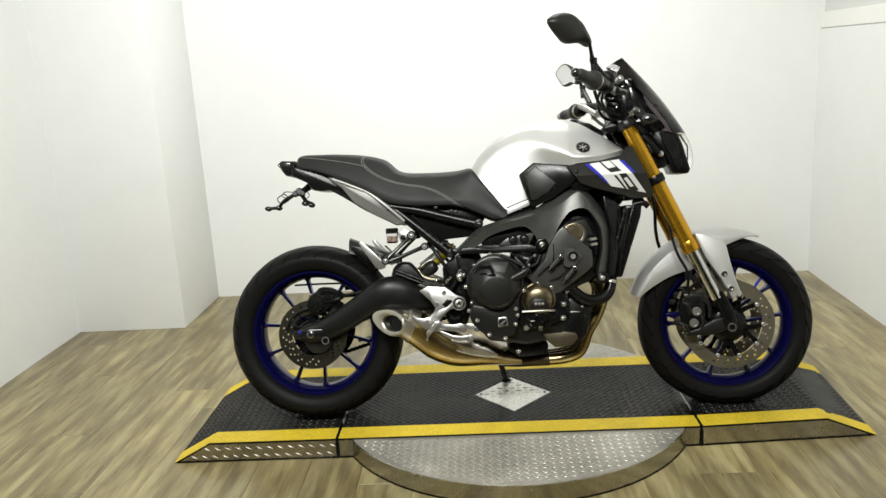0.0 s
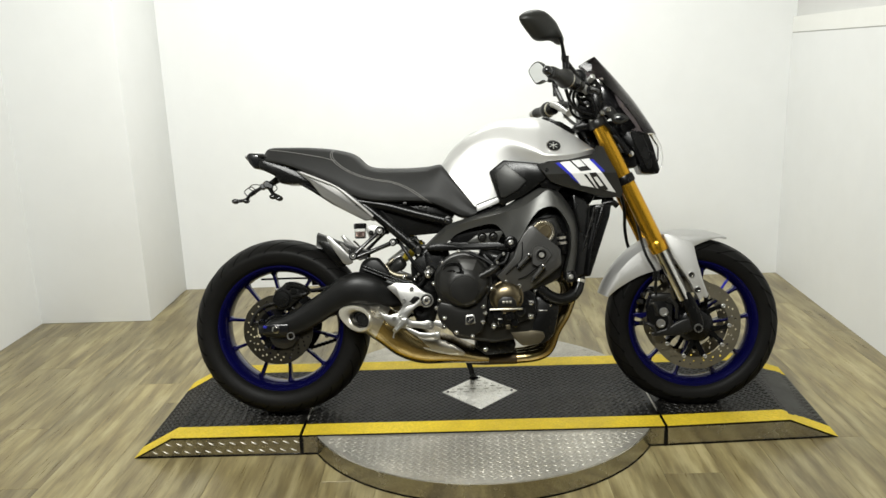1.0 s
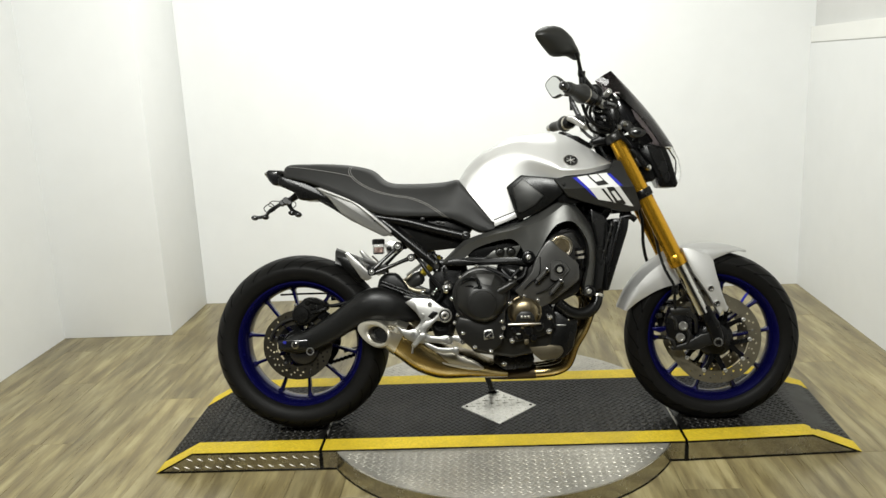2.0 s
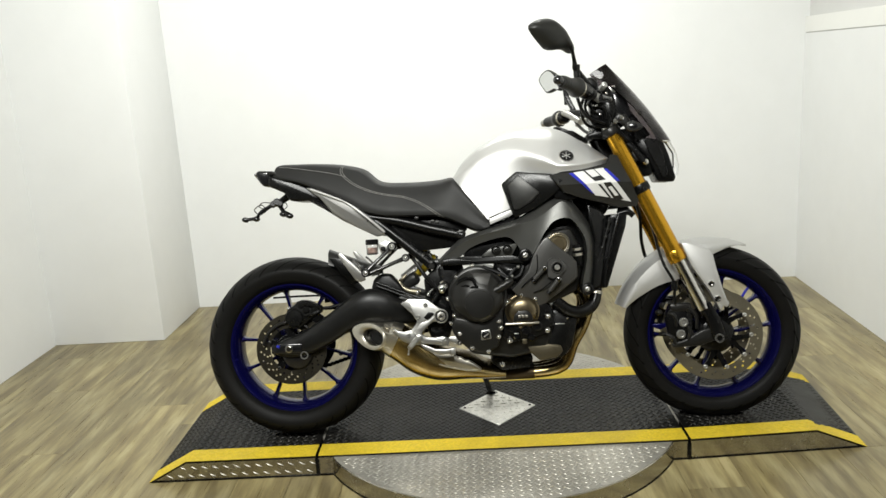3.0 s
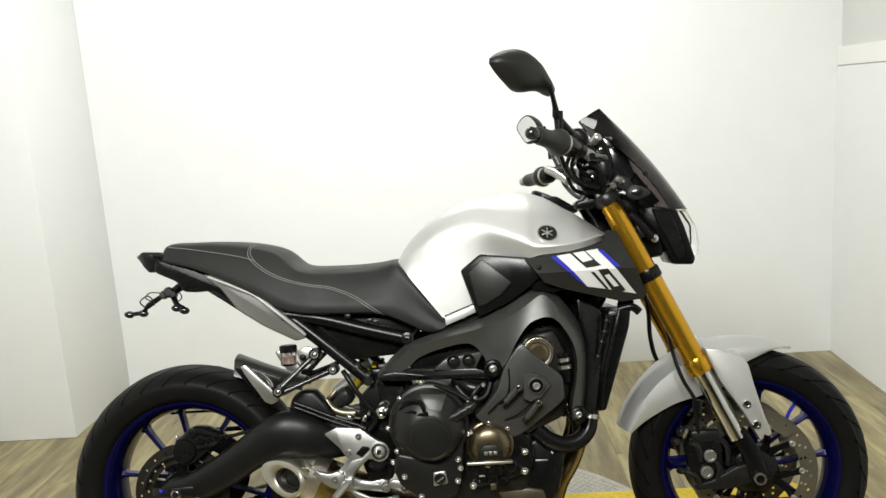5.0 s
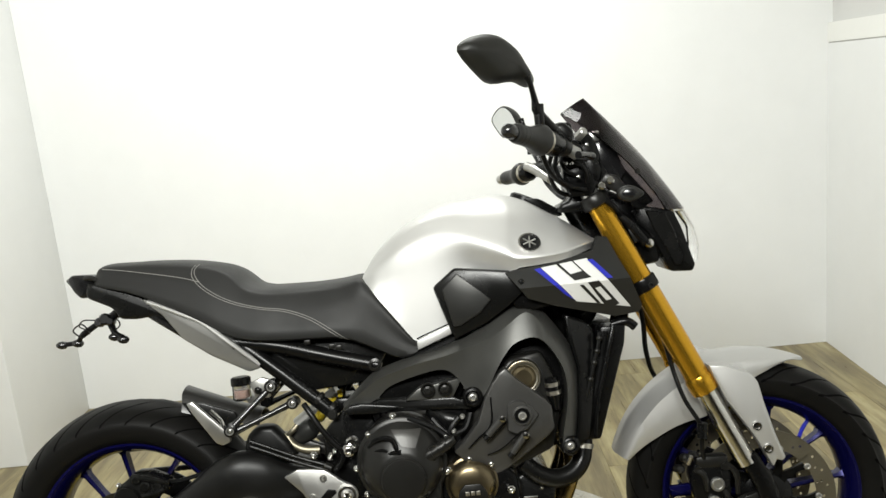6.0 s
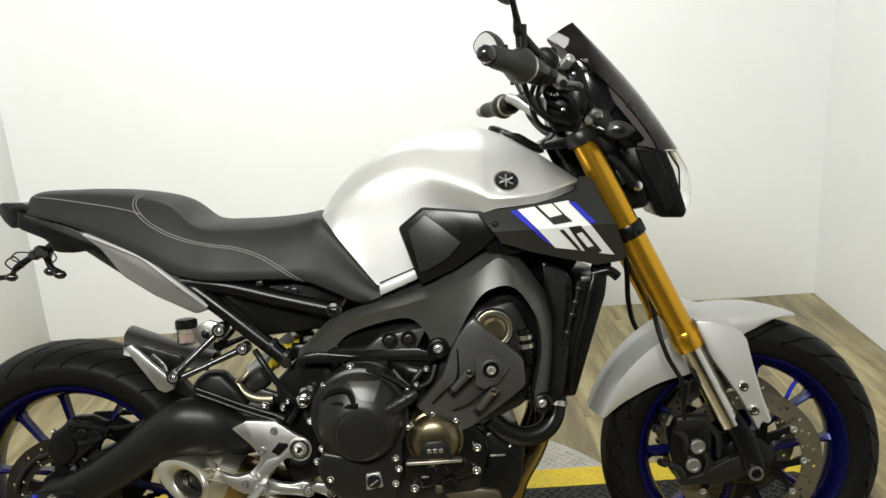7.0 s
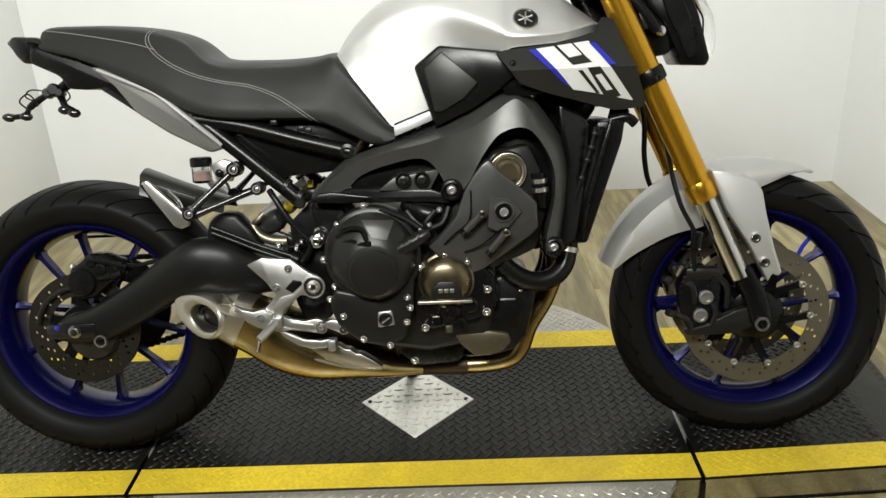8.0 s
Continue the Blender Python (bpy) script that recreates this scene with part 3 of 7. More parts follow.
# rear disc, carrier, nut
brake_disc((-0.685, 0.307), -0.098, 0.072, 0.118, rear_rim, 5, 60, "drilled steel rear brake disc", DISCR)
part("disc_carrier", lathe([(0.050, -0.004), (0.052, 0.002), (0.046, 0.006), (0.040, 0.03), (0.02, 0.034)], (-0.685, -0.096, 0.307), (0, 1, 0), 40), BLACK, rear_rim, "black five-armed rear disc carrier")
for k in range(5):
    a = radians(18 + 72 * k)
    o, t = Vector((math.cos(a), 0, math.sin(a))), Vector((-math.sin(a), 0, math.cos(a)))
    c = Vector((-0.685, -0.094, 0.307))
    part("carrier_arm", loft([[c + o * r + t * w * e + Vector((0, h, 0)) for e, h in ((-1, -0.004), (1, -0.004), (1, 0.004), (-1, 0.004))] for r, w in ((0.03, 0.020), (0.058, 0.012), (0.082, 0.013))]), BLACK, rear_rim)
    part("disc_bolt", lathe([(0.007, 0), (0.007, 0.004), (0.004, 0.005), (0.003, 0.002)], c + o * 0.078 + Vector((0, -0.004, 0)), (0, -1, 0), 12), CASE, rear_rim)
part("rear_axle", lathe([(0.009, -0.26), (0.009, 0.0), (0.0135, 0.001), (0.0135, 0.010), (0.008, 0.011), (0.008, 0.016), (0.004, 0.016)], (-0.682, -0.138, 0.314), (0, -1, 0), 18), CHROME, bike, "bright rear axle nut")
sprocket = lathe([(0.118, -0.003), (0.118, 0.003), (0.06, 0.003), (0.06, -0.003)], (-0.685, 0.088, 0.307), (0, 1, 0), 60, True)
part("sprocket", sprocket, BLACK, rear_rim, "dark rear sprocket")
# front discs with carriers
for s in (-1, 1):
    brake_disc((0.740, 0.284), s * 0.074, 0.111, 0.1505, front_rim, 4, 72, "drilled steel front brake disc", DISC)
    for k in range(10):
        c = Vector((0.740, s * 0.070, 0.284))
        arm = []
        for r, w, lean in ((0.035, 0.013, 14), (0.065, 0.0095, 11), (0.090, 0.0065, 5), (0.116, 0.0090, 0)):
            a = radians(34 + 36 * k + (lean if k % 2 == 0 else -lean))
            o, t = Vector((math.cos(a), 0, math.sin(a))), Vector((-math.sin(a), 0, math.cos(a)))
            arm.append([c + o * r + t * w * e + Vector((0, h, 0)) for e, h in ((-1, -0.004), (1, -0.004), (1, 0.004), (-1, 0.004))])
        part("carrier_arm", loft(arm), BLACK, front_rim)
    part("carrier_hub", lathe([(0.060, -0.003), (0.062, 0.0), (0.058, 0.004), (0.040, 0.010), (0.026, 0.014)], (0.740, s * 0.068, 0.284), (0, s, 0), 40), BLACK, front_rim)
    for k in range(10):
        a = radians(34 + 36 * k)
        part("disc_button", lathe([(0.0072, 0), (0.0072, 0.005), (0.0045, 0.006), (0.004, 0.002)], (0.740 + 0.113 * math.cos(a), s * 0.075, 0.284 + 0.113 * math.sin(a)), (0, s, 0), 14), ALLOY, front_rim)

# -- fork --
def on_fork(z):
    return 0.424 + (0.966 - z) * 0.462


def fork_leg(s):
    y = s * 0.118
    at = lambda z: (on_fork(z), y, z)
    leg = front("fork_tube", tube([at(0.985), at(0.965), at(0.90), at(0.72), at(0.565)], [0.0235, 0.0235, 0.0255, 0.0268, 0.0268], 28, 1), GOLD, "gold anodised upper fork tube")
    axis = RAKE
    part("fork_collar", lathe([(0.0268, 0.035), (0.030, 0.028), (0.0305, 0.004), (0.029, -0.004), (0.024, -0.006)], at(0.545), axis, 28), GOLD, leg)
    part("collar_ring", lathe([(0.0275, 0.003), (0.0278, -0.003)], at(0.582), axis, 28), GOLD, leg)
    part("fork_cap", lathe([(0.0235, 0.0), (0.0235, 0.012), (0.018, 0.017), (0.011, 0.018), (0.011, 0.026), (0.006, 0.027)], at(0.985), axis, 24), ALLOY, leg, "bright fork top cap")
    part("clamp_ring", lathe([(0.024, -0.016), (0.031, -0.013), (0.032, -0.008), (0.032, 0.010), (0.029, 0.014), (0.024, 0.015)], at(0.974), axis, 28), CASE, leg, "dark clamp ring at the top of the fork")
    part("lower_clamp_ring", lathe([(0.027, -0.015), (0.0305, -0.013), (0.0312, -0.009), (0.0312, 0.010), (0.030, 0.013), (0.027, 0.014)], at(0.784), axis, 28), BLACK, leg, "black lower clamp ring round the fork")
    part("stanchion", tube([at(0.55), at(0.38)], 0.0232, 24, 1), CHROME, leg, "polished fork stanchion")
    foot = [(0.672, 0.400), (0.712, 0.406), (0.742, 0.350), (0.758, 0.292), (0.752, 0.268), (0.732, 0.262), (0.718, 0.280), (0.703, 0.335)]
    part("fork_foot", prism(foot, y - 0.021, y + 0.021, 0.008, 3), BLACK, leg, "black cast fork foot")
    web = [(0.737, 0.300), (0.735, 0.278), (0.676, 0.258), (0.590, 0.256), (0.585, 0.266), (0.630, 0.280), (0.685, 0.309), (0.718, 0.318)]
    part("caliper_arm", prism(web, y - 0.012, y + 0.008, 0.004), CASE, leg, "dark cast caliper arm")
    return leg


for s in (-1, 1):
    fork_leg(s)
front("front_axle", lathe([(0.014, -0.30), (0.014, 0.0), (0.009, 0.0), (0.009, -0.01)], (0.736, -0.146, 0.284), (0, -1, 0), 20), CASE)
front("axle_ring", lathe([(0.0145, -0.002), (0.0145, 0.003), (0.010, 0.003), (0.0095, -0.002)], (0.736, -0.143, 0.284), (0, -1, 0), 24, True), ALLOY)
for s in (-1, 1):
    cal = prism([(0.570, 0.352), (0.580, 0.380), (0.605, 0.396), (0.640, 0.390), (0.660, 0.362), (0.657, 0.318), (0.648, 0.280), (0.630, 0.258), (0.592, 0.268), (0.576, 0.310)], s * 0.098 - 0.026, s * 0.098 + 0.024, 0.008, 2)
    caliper = front("brake_caliper", cal, BLACK, "black radial front brake caliper")
    yo = s * 0.128
    for cx, cz in ((0.627, 0.338), (0.617, 0.299)):
        part("piston_cap", lathe([(0.0150, -0.012), (0.0150, 0.003), (0.0125, 0.006), (0.009, 0.006), (0.008, 0.002)], (cx, yo, cz), (0, s, 0), 22), ALLOY, caliper, "dull alloy piston cap")
    for p in ([(0.572, s * 0.118, 0.300), (0.592, s * 0.126, 0.288), (0.600, s * 0.126, 0.262)], [(0.645, s * 0.124, 0.385), (0.668, s * 0.126, 0.360), (0.668, s * 0.126, 0.315)], [(0.580, s * 0.122, 0.372), (0.600, s * 0.128, 0.360), (0.604, s * 0.128, 0.325)], [(0.640, s * 0.124, 0.325), (0.648, s * 0.127, 0.305), (0.638, s * 0.126, 0.275)]):
        part("caliper_web", tube(p, [0.006, 0.007, 0.005], 8, 3), CASE, caliper)
    for cx, cz in ((0.645, 0.376), (0.652, 0.300), (0.588, 0.372)):
        part("caliper_bolt", lathe([(0.008, -0.01), (0.008, 0.006), (0.004, 0.006)], (cx, s * 0.124, cz), (0, s, 0), 12), CASE, caliper)
    part("pad_plate", prism([(0.552, 0.332), (0.528, 0.330), (0.532, 0.321), (0.555, 0.312), (0.58, 0.322), (0.58, 0.334)], s * 0.095 - 0.006, s * 0.095 + 0.006, 0.002), BLUE, caliper)
    for bx, bz, br in ((0.567, 0.395, 0.010), (0.585, 0.402, 0.008), (0.552, 0.372, 0.009), (0.648, 0.372, 0.010), (0.56, 0.30, 0.008)):
        part("caliper_fitting", lathe([(br, -0.012), (br, 0.008), (br * 0.6, 0.012), (br * 0.3, 0.012)], (bx, s * 0.112, bz), (0.3, s, 0.2), 12), CASE, caliper)
    part("bleed_nipple", tube([(0.57, s * 0.12, 0.385), (0.575, s * 0.135, 0.405)], [0.005, 0.004], 8, 1), ALLOY, caliper)
    part("bridge", box(0.585, 0.655, s * 0.105 - 0.022, s * 0.105 + 0.01, 0.372, 0.40, 0.008), CASE, caliper)

# triple clamps
front("upper_clamp", prism([(0.362, 0.978), (0.372, 0.992), (0.425, 0.996), (0.446, 0.980), (0.436, 0.960), (0.38, 0.953), (0.340, 0.955), (0.345, 0.975)], -0.121, 0.121, 0.009, 3), BLACK, "black upper fork clamp")
front("lower_clamp", prism([(0.465, 0.800), (0.496, 0.804), (0.528, 0.806), (0.540, 0.780), (0.530, 0.763), (0.508, 0.757), (0.465, 0.77)], -0.112, 0.112, 0.007, 3), BLACK, "black lower fork clamp")
front("steering_stem", tube([(0.382, 0, 0.97), (0.47, 0, 0.785)], 0.028, 20, 1), BLACK)
for s in (-1, 1):
    front("clamp_bolt", lathe([(0.007, -0.02), (0.007, 0.006), (0.004, 0.006), (0.004, 0.0)], (0.520, s * 0.146, 0.782), (0.1, s, 0.1), 12), CASE)

# -- front mudguard --
def mudguard():
    cx, cz = 0.740, 0.284
    rows = []
    count = 26
    for i in range(count + 1):
        a = radians(161 - (161 - 67) * i / count)
        f = i / count
        drop = float(np.interp(f, [0, 0.15, 0.40, 0.55, 0.62, 0.74, 0.81, 0.95, 1.0], [0.012, 0.045, 0.088, 0.095, 0.085, 0.040, 0.024, 0.002, 0.0]))
        hw = float(np.interp(f, [0, 0.2, 0.5, 0.8, 1.0], [0.060, 0.076, 0.080, 0.066, 0.014]))
        top = float(np.interp(f, [0, 0.5, 0.75, 1.0], [0.336, 0.332, 0.324, 0.318]))
        slim = min(1, hw / 0.06)
        row = []
        for k in range(-8, 9):
            u = k / 8
            e = abs(u)
            if e < 0.62:
                yy, rr = hw * e / 0.62, top - (0.016 * (e / 0.62) ** 2.4 + (0.004 if 0.28 < e else 0)) * slim
            else:
                g = (e - 0.62) / 0.38
                yy, rr = hw + 0.004 * math.sin(g * 3.1), top - 0.020 * slim - drop * g
            row.append((cx + rr * math.cos(a), math.copysign(yy, u) if u else 0.0, cz + rr * math.sin(a)))
        rows.append(row)
    bm = bmesh.new()
    grid = [[bm.verts.new(p) for p in row] for row in rows]
    for a, b in zip(grid, grid[1:]):
        for k in range(16):
            bm.faces.new((a[k], a[k + 1], b[k + 1], b[k]))
    bmesh.ops.recalc_face_normals(bm, faces=bm.faces[:])
    bmesh.ops.solidify(bm, geom=bm.faces[:], thickness=0.0035)
    return bm


guard = front("front_mudguard", mudguard(), SILVER, "silver painted front mudguard", 50)
for s in (-1, 1):
    arm = [(0.627, 0.600), (0.660, 0.597), (0.714, 0.575), (0.727, 0.556), (0.737, 0.508), (0.755, 0.440), (0.772, 0.390), (0.764, 0.382), (0.753, 0.388), (0.745, 0.370), (0.711, 0.440), (0.660, 0.519), (0.637, 0.571)]
    part("mudguard_arm", prism(arm, min(s * 0.093, s * 0.139), max(s * 0.093, s * 0.139), 0.005, 2), SILVER, guard, "silver mudguard mounting arm")
    for bx, bz in ((0.716, 0.463), (0.736, 0.413)):
        part("arm_bolt", lathe([(0.0105, -0.004), (0.0105, 0.003), (0.0085, 0.006), (0.006, 0.006), (0.005, 0.002)], (bx, s * 0.139, bz), (0, s, 0), 16), CHROME, guard, "bright mudguard bolt")

# brake hoses and cables at the front
front("brake_hose", tube([(0.54, -0.05, 0.69), (0.55, -0.085, 0.64), (0.555, -0.13, 0.585), (0.57, -0.145, 0.53), (0.60, -0.14, 0.47), (0.60, -0.13, 0.42), (0.605, -0.12, 0.385)], 0.0048, 8), CABLE, "black front brake hose")
front("brake_hose", tube([(0.45, 0.10, 0.90), (0.525, 0.09, 0.72), (0.535, 0.10, 0.60), (0.555, 0.13, 0.53), (0.60, 0.13, 0.47), (0.605, 0.12, 0.385)], 0.006, 8), CABLE, "black front brake hose")

front("hose_clip", lathe([(0.011, -0.016), (0.011, 0.016), (0.007, 0.016)], (0.601, -0.141, 0.462), (0.1, 0, 1), 12), BLACK)

# -- frame --


def ribbon(stations, back):
    """A cast spar: at each station its upper edge, crease and lower edge, each as (x, z, y)."""
    rings = []
    for s in spline(stations, 4):
        t, c, w = [Vector((float(s[i]), float(s[i + 2]), float(s[i + 1]))) for i in (0, 3, 6)]
        rings.append([t + Vector((0, 0.004, 0)), t, c, (c + w) / 2 + Vector((0, 0.001, 0)), w, w + Vector((0, 0.010, 0)), Vector((w.x, back, w.z)), Vector((t.x, back, t.z))])
    return loft(rings)


def inset(x):
    """How far the casting leans in towards the swingarm."""
    return 0.055 * max(0, (0.02 - x) / 0.2)


spar = [(-0.172, 0.582, -0.170, 0.574, -0.165, 0.560), (-0.116, 0.633, -0.110, 0.620, -0.098, 0.590), (-0.087, 0.651, -0.081, 0.637, -0.066, 0.616), (-0.019, 0.671, -0.015, 0.659, -0.010, 0.636), (0.049, 0.687, 0.053, 0.673, 0.055, 0.645),
        (0.094, 0.702, 0.099, 0.685, 0.088, 0.613), (0.116, 0.711, 0.124, 0.690, 0.108, 0.566), (0.140, 0.724, 0.150, 0.700, 0.138, 0.594), (0.163, 0.742, 0.176, 0.714, 0.168, 0.645), (0.186, 0.760, 0.200, 0.730, 0.193, 0.678), (0.214, 0.769, 0.222, 0.745, 0.212, 0.691), (0.241, 0.768, 0.238, 0.748, 0.240, 0.697), (0.266, 0.752, 0.258, 0.730, 0.263, 0.688),
        (0.298, 0.712, 0.280, 0.690, 0.285, 0.658), (0.330, 0.652, 0.310, 0.636, 0.301, 0.620), (0.338, 0.579, 0.316, 0.572, 0.303, 0.565), (0.330, 0.500, 0.305, 0.496, 0.287, 0.490), (0.318, 0.456, 0.300, 0.455, 0.285, 0.454)]
rows = []
for tx, tz, kx, kz, wx, wz in spar:
    high = min(1, max(0, (tx - 0.10) / 0.10))
    rows.append((tx, tz, -0.174 + inset(tx) + 0.014 * high, kx, kz, -0.205 + inset(kx) + 0.006 * high, wx, wz, -0.198 + inset(wx) - 0.011 * high))
sides = both("frame_side", ribbon(rows, -0.135), FRAME, bike, "charcoal cast aluminium frame side")
near_frame = sides[0]
rail = prism([(-0.165, 0.576), (-0.085, 0.590), (-0.03, 0.588), (0.07, 0.586), (0.095, 0.577), (0.108, 0.556), (0.05, 0.562), (-0.164, 0.560)], -0.196, -0.160, 0.005, 2)
for v in rail.verts:
    v.co.y += inset(v.co.x)
part("frame_rail", rail, MATT, near_frame, "lower rail of the casting")
# a solid black sheet stands in for shade inside the casting
part("frame_pocket", prism([(-0.095, 0.600), (-0.066, 0.625), (-0.021, 0.635), (0.047, 0.650), (0.104, 0.668), (0.135, 0.675), (0.10, 0.62), (0.08, 0.575), (-0.079, 0.580)], -0.163, -0.145, 0.002), BLACK, near_frame, "black sheet standing for the shade in the casting's hollow")
part("frame_web", prism([(-0.004, 0.610), (0.090, 0.625), (0.066, 0.583), (-0.034, 0.586)], -0.191, -0.160, 0.003), FRAME, near_frame, "recessed frame web")
for x, z in ((0.016, 0.605), (0.052, 0.605)):
    part("web_boss", lathe([(0.0155, -0.006), (0.0155, 0.004), (0.0135, 0.006), (0.0105, 0.002), (0.0105, -0.002)], (x, -0.193, z), (0, -1, 0), 24), CASE, near_frame)
    part("web_bolt", lathe([(0.0085, -0.004), (0.0085, 0.003), (0.005, 0.004), (0.004, 0.001)], (x, -0.195, z), (0, -1, 0), 14), CASE, near_frame)
flank = [(0.315, 0.735), (0.36, 0.715), (0.378, 0.69), (0.374, 0.60), (0.348, 0.47), (0.312, 0.455), (0.325, 0.53), (0.333, 0.62), (0.32, 0.68)]


def flank_side():
    bm = prism(flank, -0.185, -0.12, 0.006, 2)
    for v in bm.verts:
        v.co.y += 0.45 * max(0, v.co.x - 0.325)
    return bm


both("frame_flank", flank_side(), BLACK, bike, "black forward flank of the frame")
for x, z, r in ((0.108, 0.584, 0.0185), (0.300, 0.466, 0.017)):
    part("mount_boss", lathe([(r + 0.003, -0.03), (r + 0.003, 0.0), (r, 0.004), (r * 0.8, 0.005), (r * 0.75, -0.002), (r * 0.5, -0.002)], (x, -0.204, z), (0, -1, 0), 28), BLACK, near_frame, "round engine mount boss")
    part("mount_bolt", lathe([(r * 0.56, -0.006), (r * 0.56, 0.000), (r * 0.50, 0.003), (r * 0.36, 0.005), (r * 0.26, 0.0055), (r * 0.22, 0.003), (r * 0.1, 0.003)], (x, -0.204, z), (0, -1, 0), 18), ALLOY, near_frame, "bright engine mount bolt")
part("head_tube_gusset", prism([(0.28, 0.74), (0.34, 0.65), (0.40, 0.72), (0.42, 0.82), (0.36, 0.90), (0.31, 0.86)], -0.10, 0.10, 0.012), BLACK, bike, "black steering head casting")
part("pivot_bolt", lathe([(0.017, -0.01), (0.017, 0.004), (0.013, 0.008), (0.008, 0.008), (0.006, 0.004)], (-0.158, -0.152, 0.497), (0, -1, 0), 20), CHROME, bike, "bright swingarm pivot bolt")
for x, z in ((-0.196, 0.486), (-0.205, 0.478)):
    bolt(x, -0.150, z, 0.006, bike, CHROME, 0.008)
part("pivot_casting", prism([(-0.18, 0.560), (-0.12, 0.572), (-0.10, 0.52), (-0.125, 0.40), (-0.15, 0.32), (-0.20, 0.30), (-0.225, 0.36), (-0.205, 0.45), (-0.17, 0.49)], -0.135, 0.135, 0.012), BLACK, bike, "black swingarm pivot casting")

# -- engine --
engine = part("engine_block", prism([(-0.13, 0.48), (-0.06, 0.56), (0.05, 0.53), (0.17, 0.45), (0.20, 0.38), (0.17, 0.27), (0.05, 0.25), (-0.08, 0.27), (-0.14, 0.36)], -0.165, 0.165, 0.014, 3), CASE, bike, "dark cast engine casing")
cyl = [(0.07, 0.50), (0.145, 0.60), (0.185, 0.655), (0.26, 0.665), (0.30, 0.57), (0.27, 0.46), (0.18, 0.42)]
part("cylinder_head", prism(cyl, -0.185, 0.185, 0.012), CASE, engine)
part("valve_cover", prism([(0.15, 0.62), (0.18, 0.69), (0.215, 0.715), (0.262, 0.705), (0.315, 0.63), (0.305, 0.52), (0.25, 0.56)], -0.15, 0.15, 0.01), BLACK, engine, "black valve cover")
cover = [(0.147, 0.607), (0.165, 0.630), (0.179, 0.641), (0.200, 0.617), (0.226, 0.595), (0.253, 0.571), (0.268, 0.556), (0.270, 0.508), (0.255, 0.493), (0.230, 0.473), (0.167, 0.426), (0.135, 0.410), (0.076, 0.456), (0.058, 0.477), (0.080, 0.495), (0.114, 0.534), (0.131, 0.580)]
cover_bm = prism(cover, -0.220, -0.165, 0.005, 2)
for v in cover_bm.verts:
    v.co.y += 0.35 * max(0, 0.50 - v.co.z)
part("cam_chain_cover", cover_bm, HEADC, engine, "grey cast cam chain cover")
ridge = [(0.176, 0.564), (0.190, 0.572), (0.213, 0.570), (0.232, 0.538), (0.212, 0.515), (0.192, 0.502), (0.172, 0.512)]
part("cover_panel", prism(ridge, -0.224, -0.21, 0.003, 1), HEADC, engine)
for (x0, z0), (x1, z1) in (((0.132, 0.508), (0.164, 0.541)), ((0.178, 0.468), (0.208, 0.504))):
    d = Vector((x1 - x0, 0, z1 - z0)).normalized() * 0.006
    part("rib_groove", tube([(x0 - 0.006, -0.2205, z0 - 0.010), (x1 + 0.004, -0.2205, z1 - 0.004)], [0.0075, 0.0085], 10, 1), BLACK, engine)
    part("cover_rib", tube([(x0, -0.224, z0), (x1, -0.229, z1)], [0.007, 0.0078], 12, 1), HEADC, engine)
    part("rib_bolt", lathe([(0.0065, -0.003), (0.0065, 0.005), (0.003, 0.006)], (x1, -0.235, z1), (0, -1, 0), 14), CHROME, engine)
part("cover_boss", lathe([(0.021, -0.01), (0.020, 0.002), (0.017, 0.004), (0.0155, 0.002), (0.0155, -0.002)], (0.205, -0.225, 0.541), (0, -1, 0), 24), HEADC, engine)
part("boss_ring", lathe([(0.015, -0.004), (0.015, 0.0)], (0.205, -0.225, 0.541), (0, -1, 0), 24), BLACK, engine)
part("cover_bolt", lathe([(0.0085, -0.004), (0.0085, 0.003), (0.006, 0.005), (0.005, 0.002)], (0.205, -0.226, 0.541), (0, -1, 0), 18), ALLOY, engine)
for p in ([(0.230, 0.541), (0.209, 0.519), (0.184, 0.495), (0.155, 0.473), (0.128, 0.463)], [(0.144, 0.584), (0.140, 0.529), (0.111, 0.502), (0.090, 0.481)]):
    part("cover_groove", tube([(x, -0.2203 + 0.35 * max(0, 0.50 - z), z) for x, z in p], 0.0018, 6, 4), BLACK, engine)
# head end cap with turned steps, and a banded sensor beside it
cap_r, cap_at = 0.038, (0.216, -0.192, 0.614)
part("cam_cap", lathe([(cap_r, -0.06), (cap_r, -0.004), (cap_r * 0.90, 0.004), (cap_r * 0.82, 0.004), (cap_r * 0.72, 0.012), (cap_r * 0.60, 0.012), (cap_r * 0.45, 0.016), (cap_r * 0.2, 0.016)], cap_at, (0, -1, 0), 32), BRONZE, engine, "bronze cam end cap with turned steps", 25)
for r0, h0, r1, h1 in ((1.0, -0.004, 0.90, 0.004), (0.82, 0.004, 0.72, 0.012)):
    part("cap_band", lathe([(cap_r * r0 + 0.001, h0), (cap_r * r1 + 0.001, h1 + 0.001), (cap_r * r1 - 0.002, h1 - 0.001), (cap_r * r0 - 0.003, h0 - 0.002)], cap_at, (0, -1, 0), 32, True), STEEL, engine, "bright turned band", 25)
sensor_axis = Vector((0.10, 0.0, -1.0))
part("cam_sensor", lathe([(0.014, -0.012), (0.0145, 0.0), (0.0145, 0.030), (0.011, 0.040), (0.010, 0.055), (0.006, 0.058)], (0.275, -0.192, 0.597), sensor_axis, 20), BLACK, engine, "black cam sensor with bright bands")
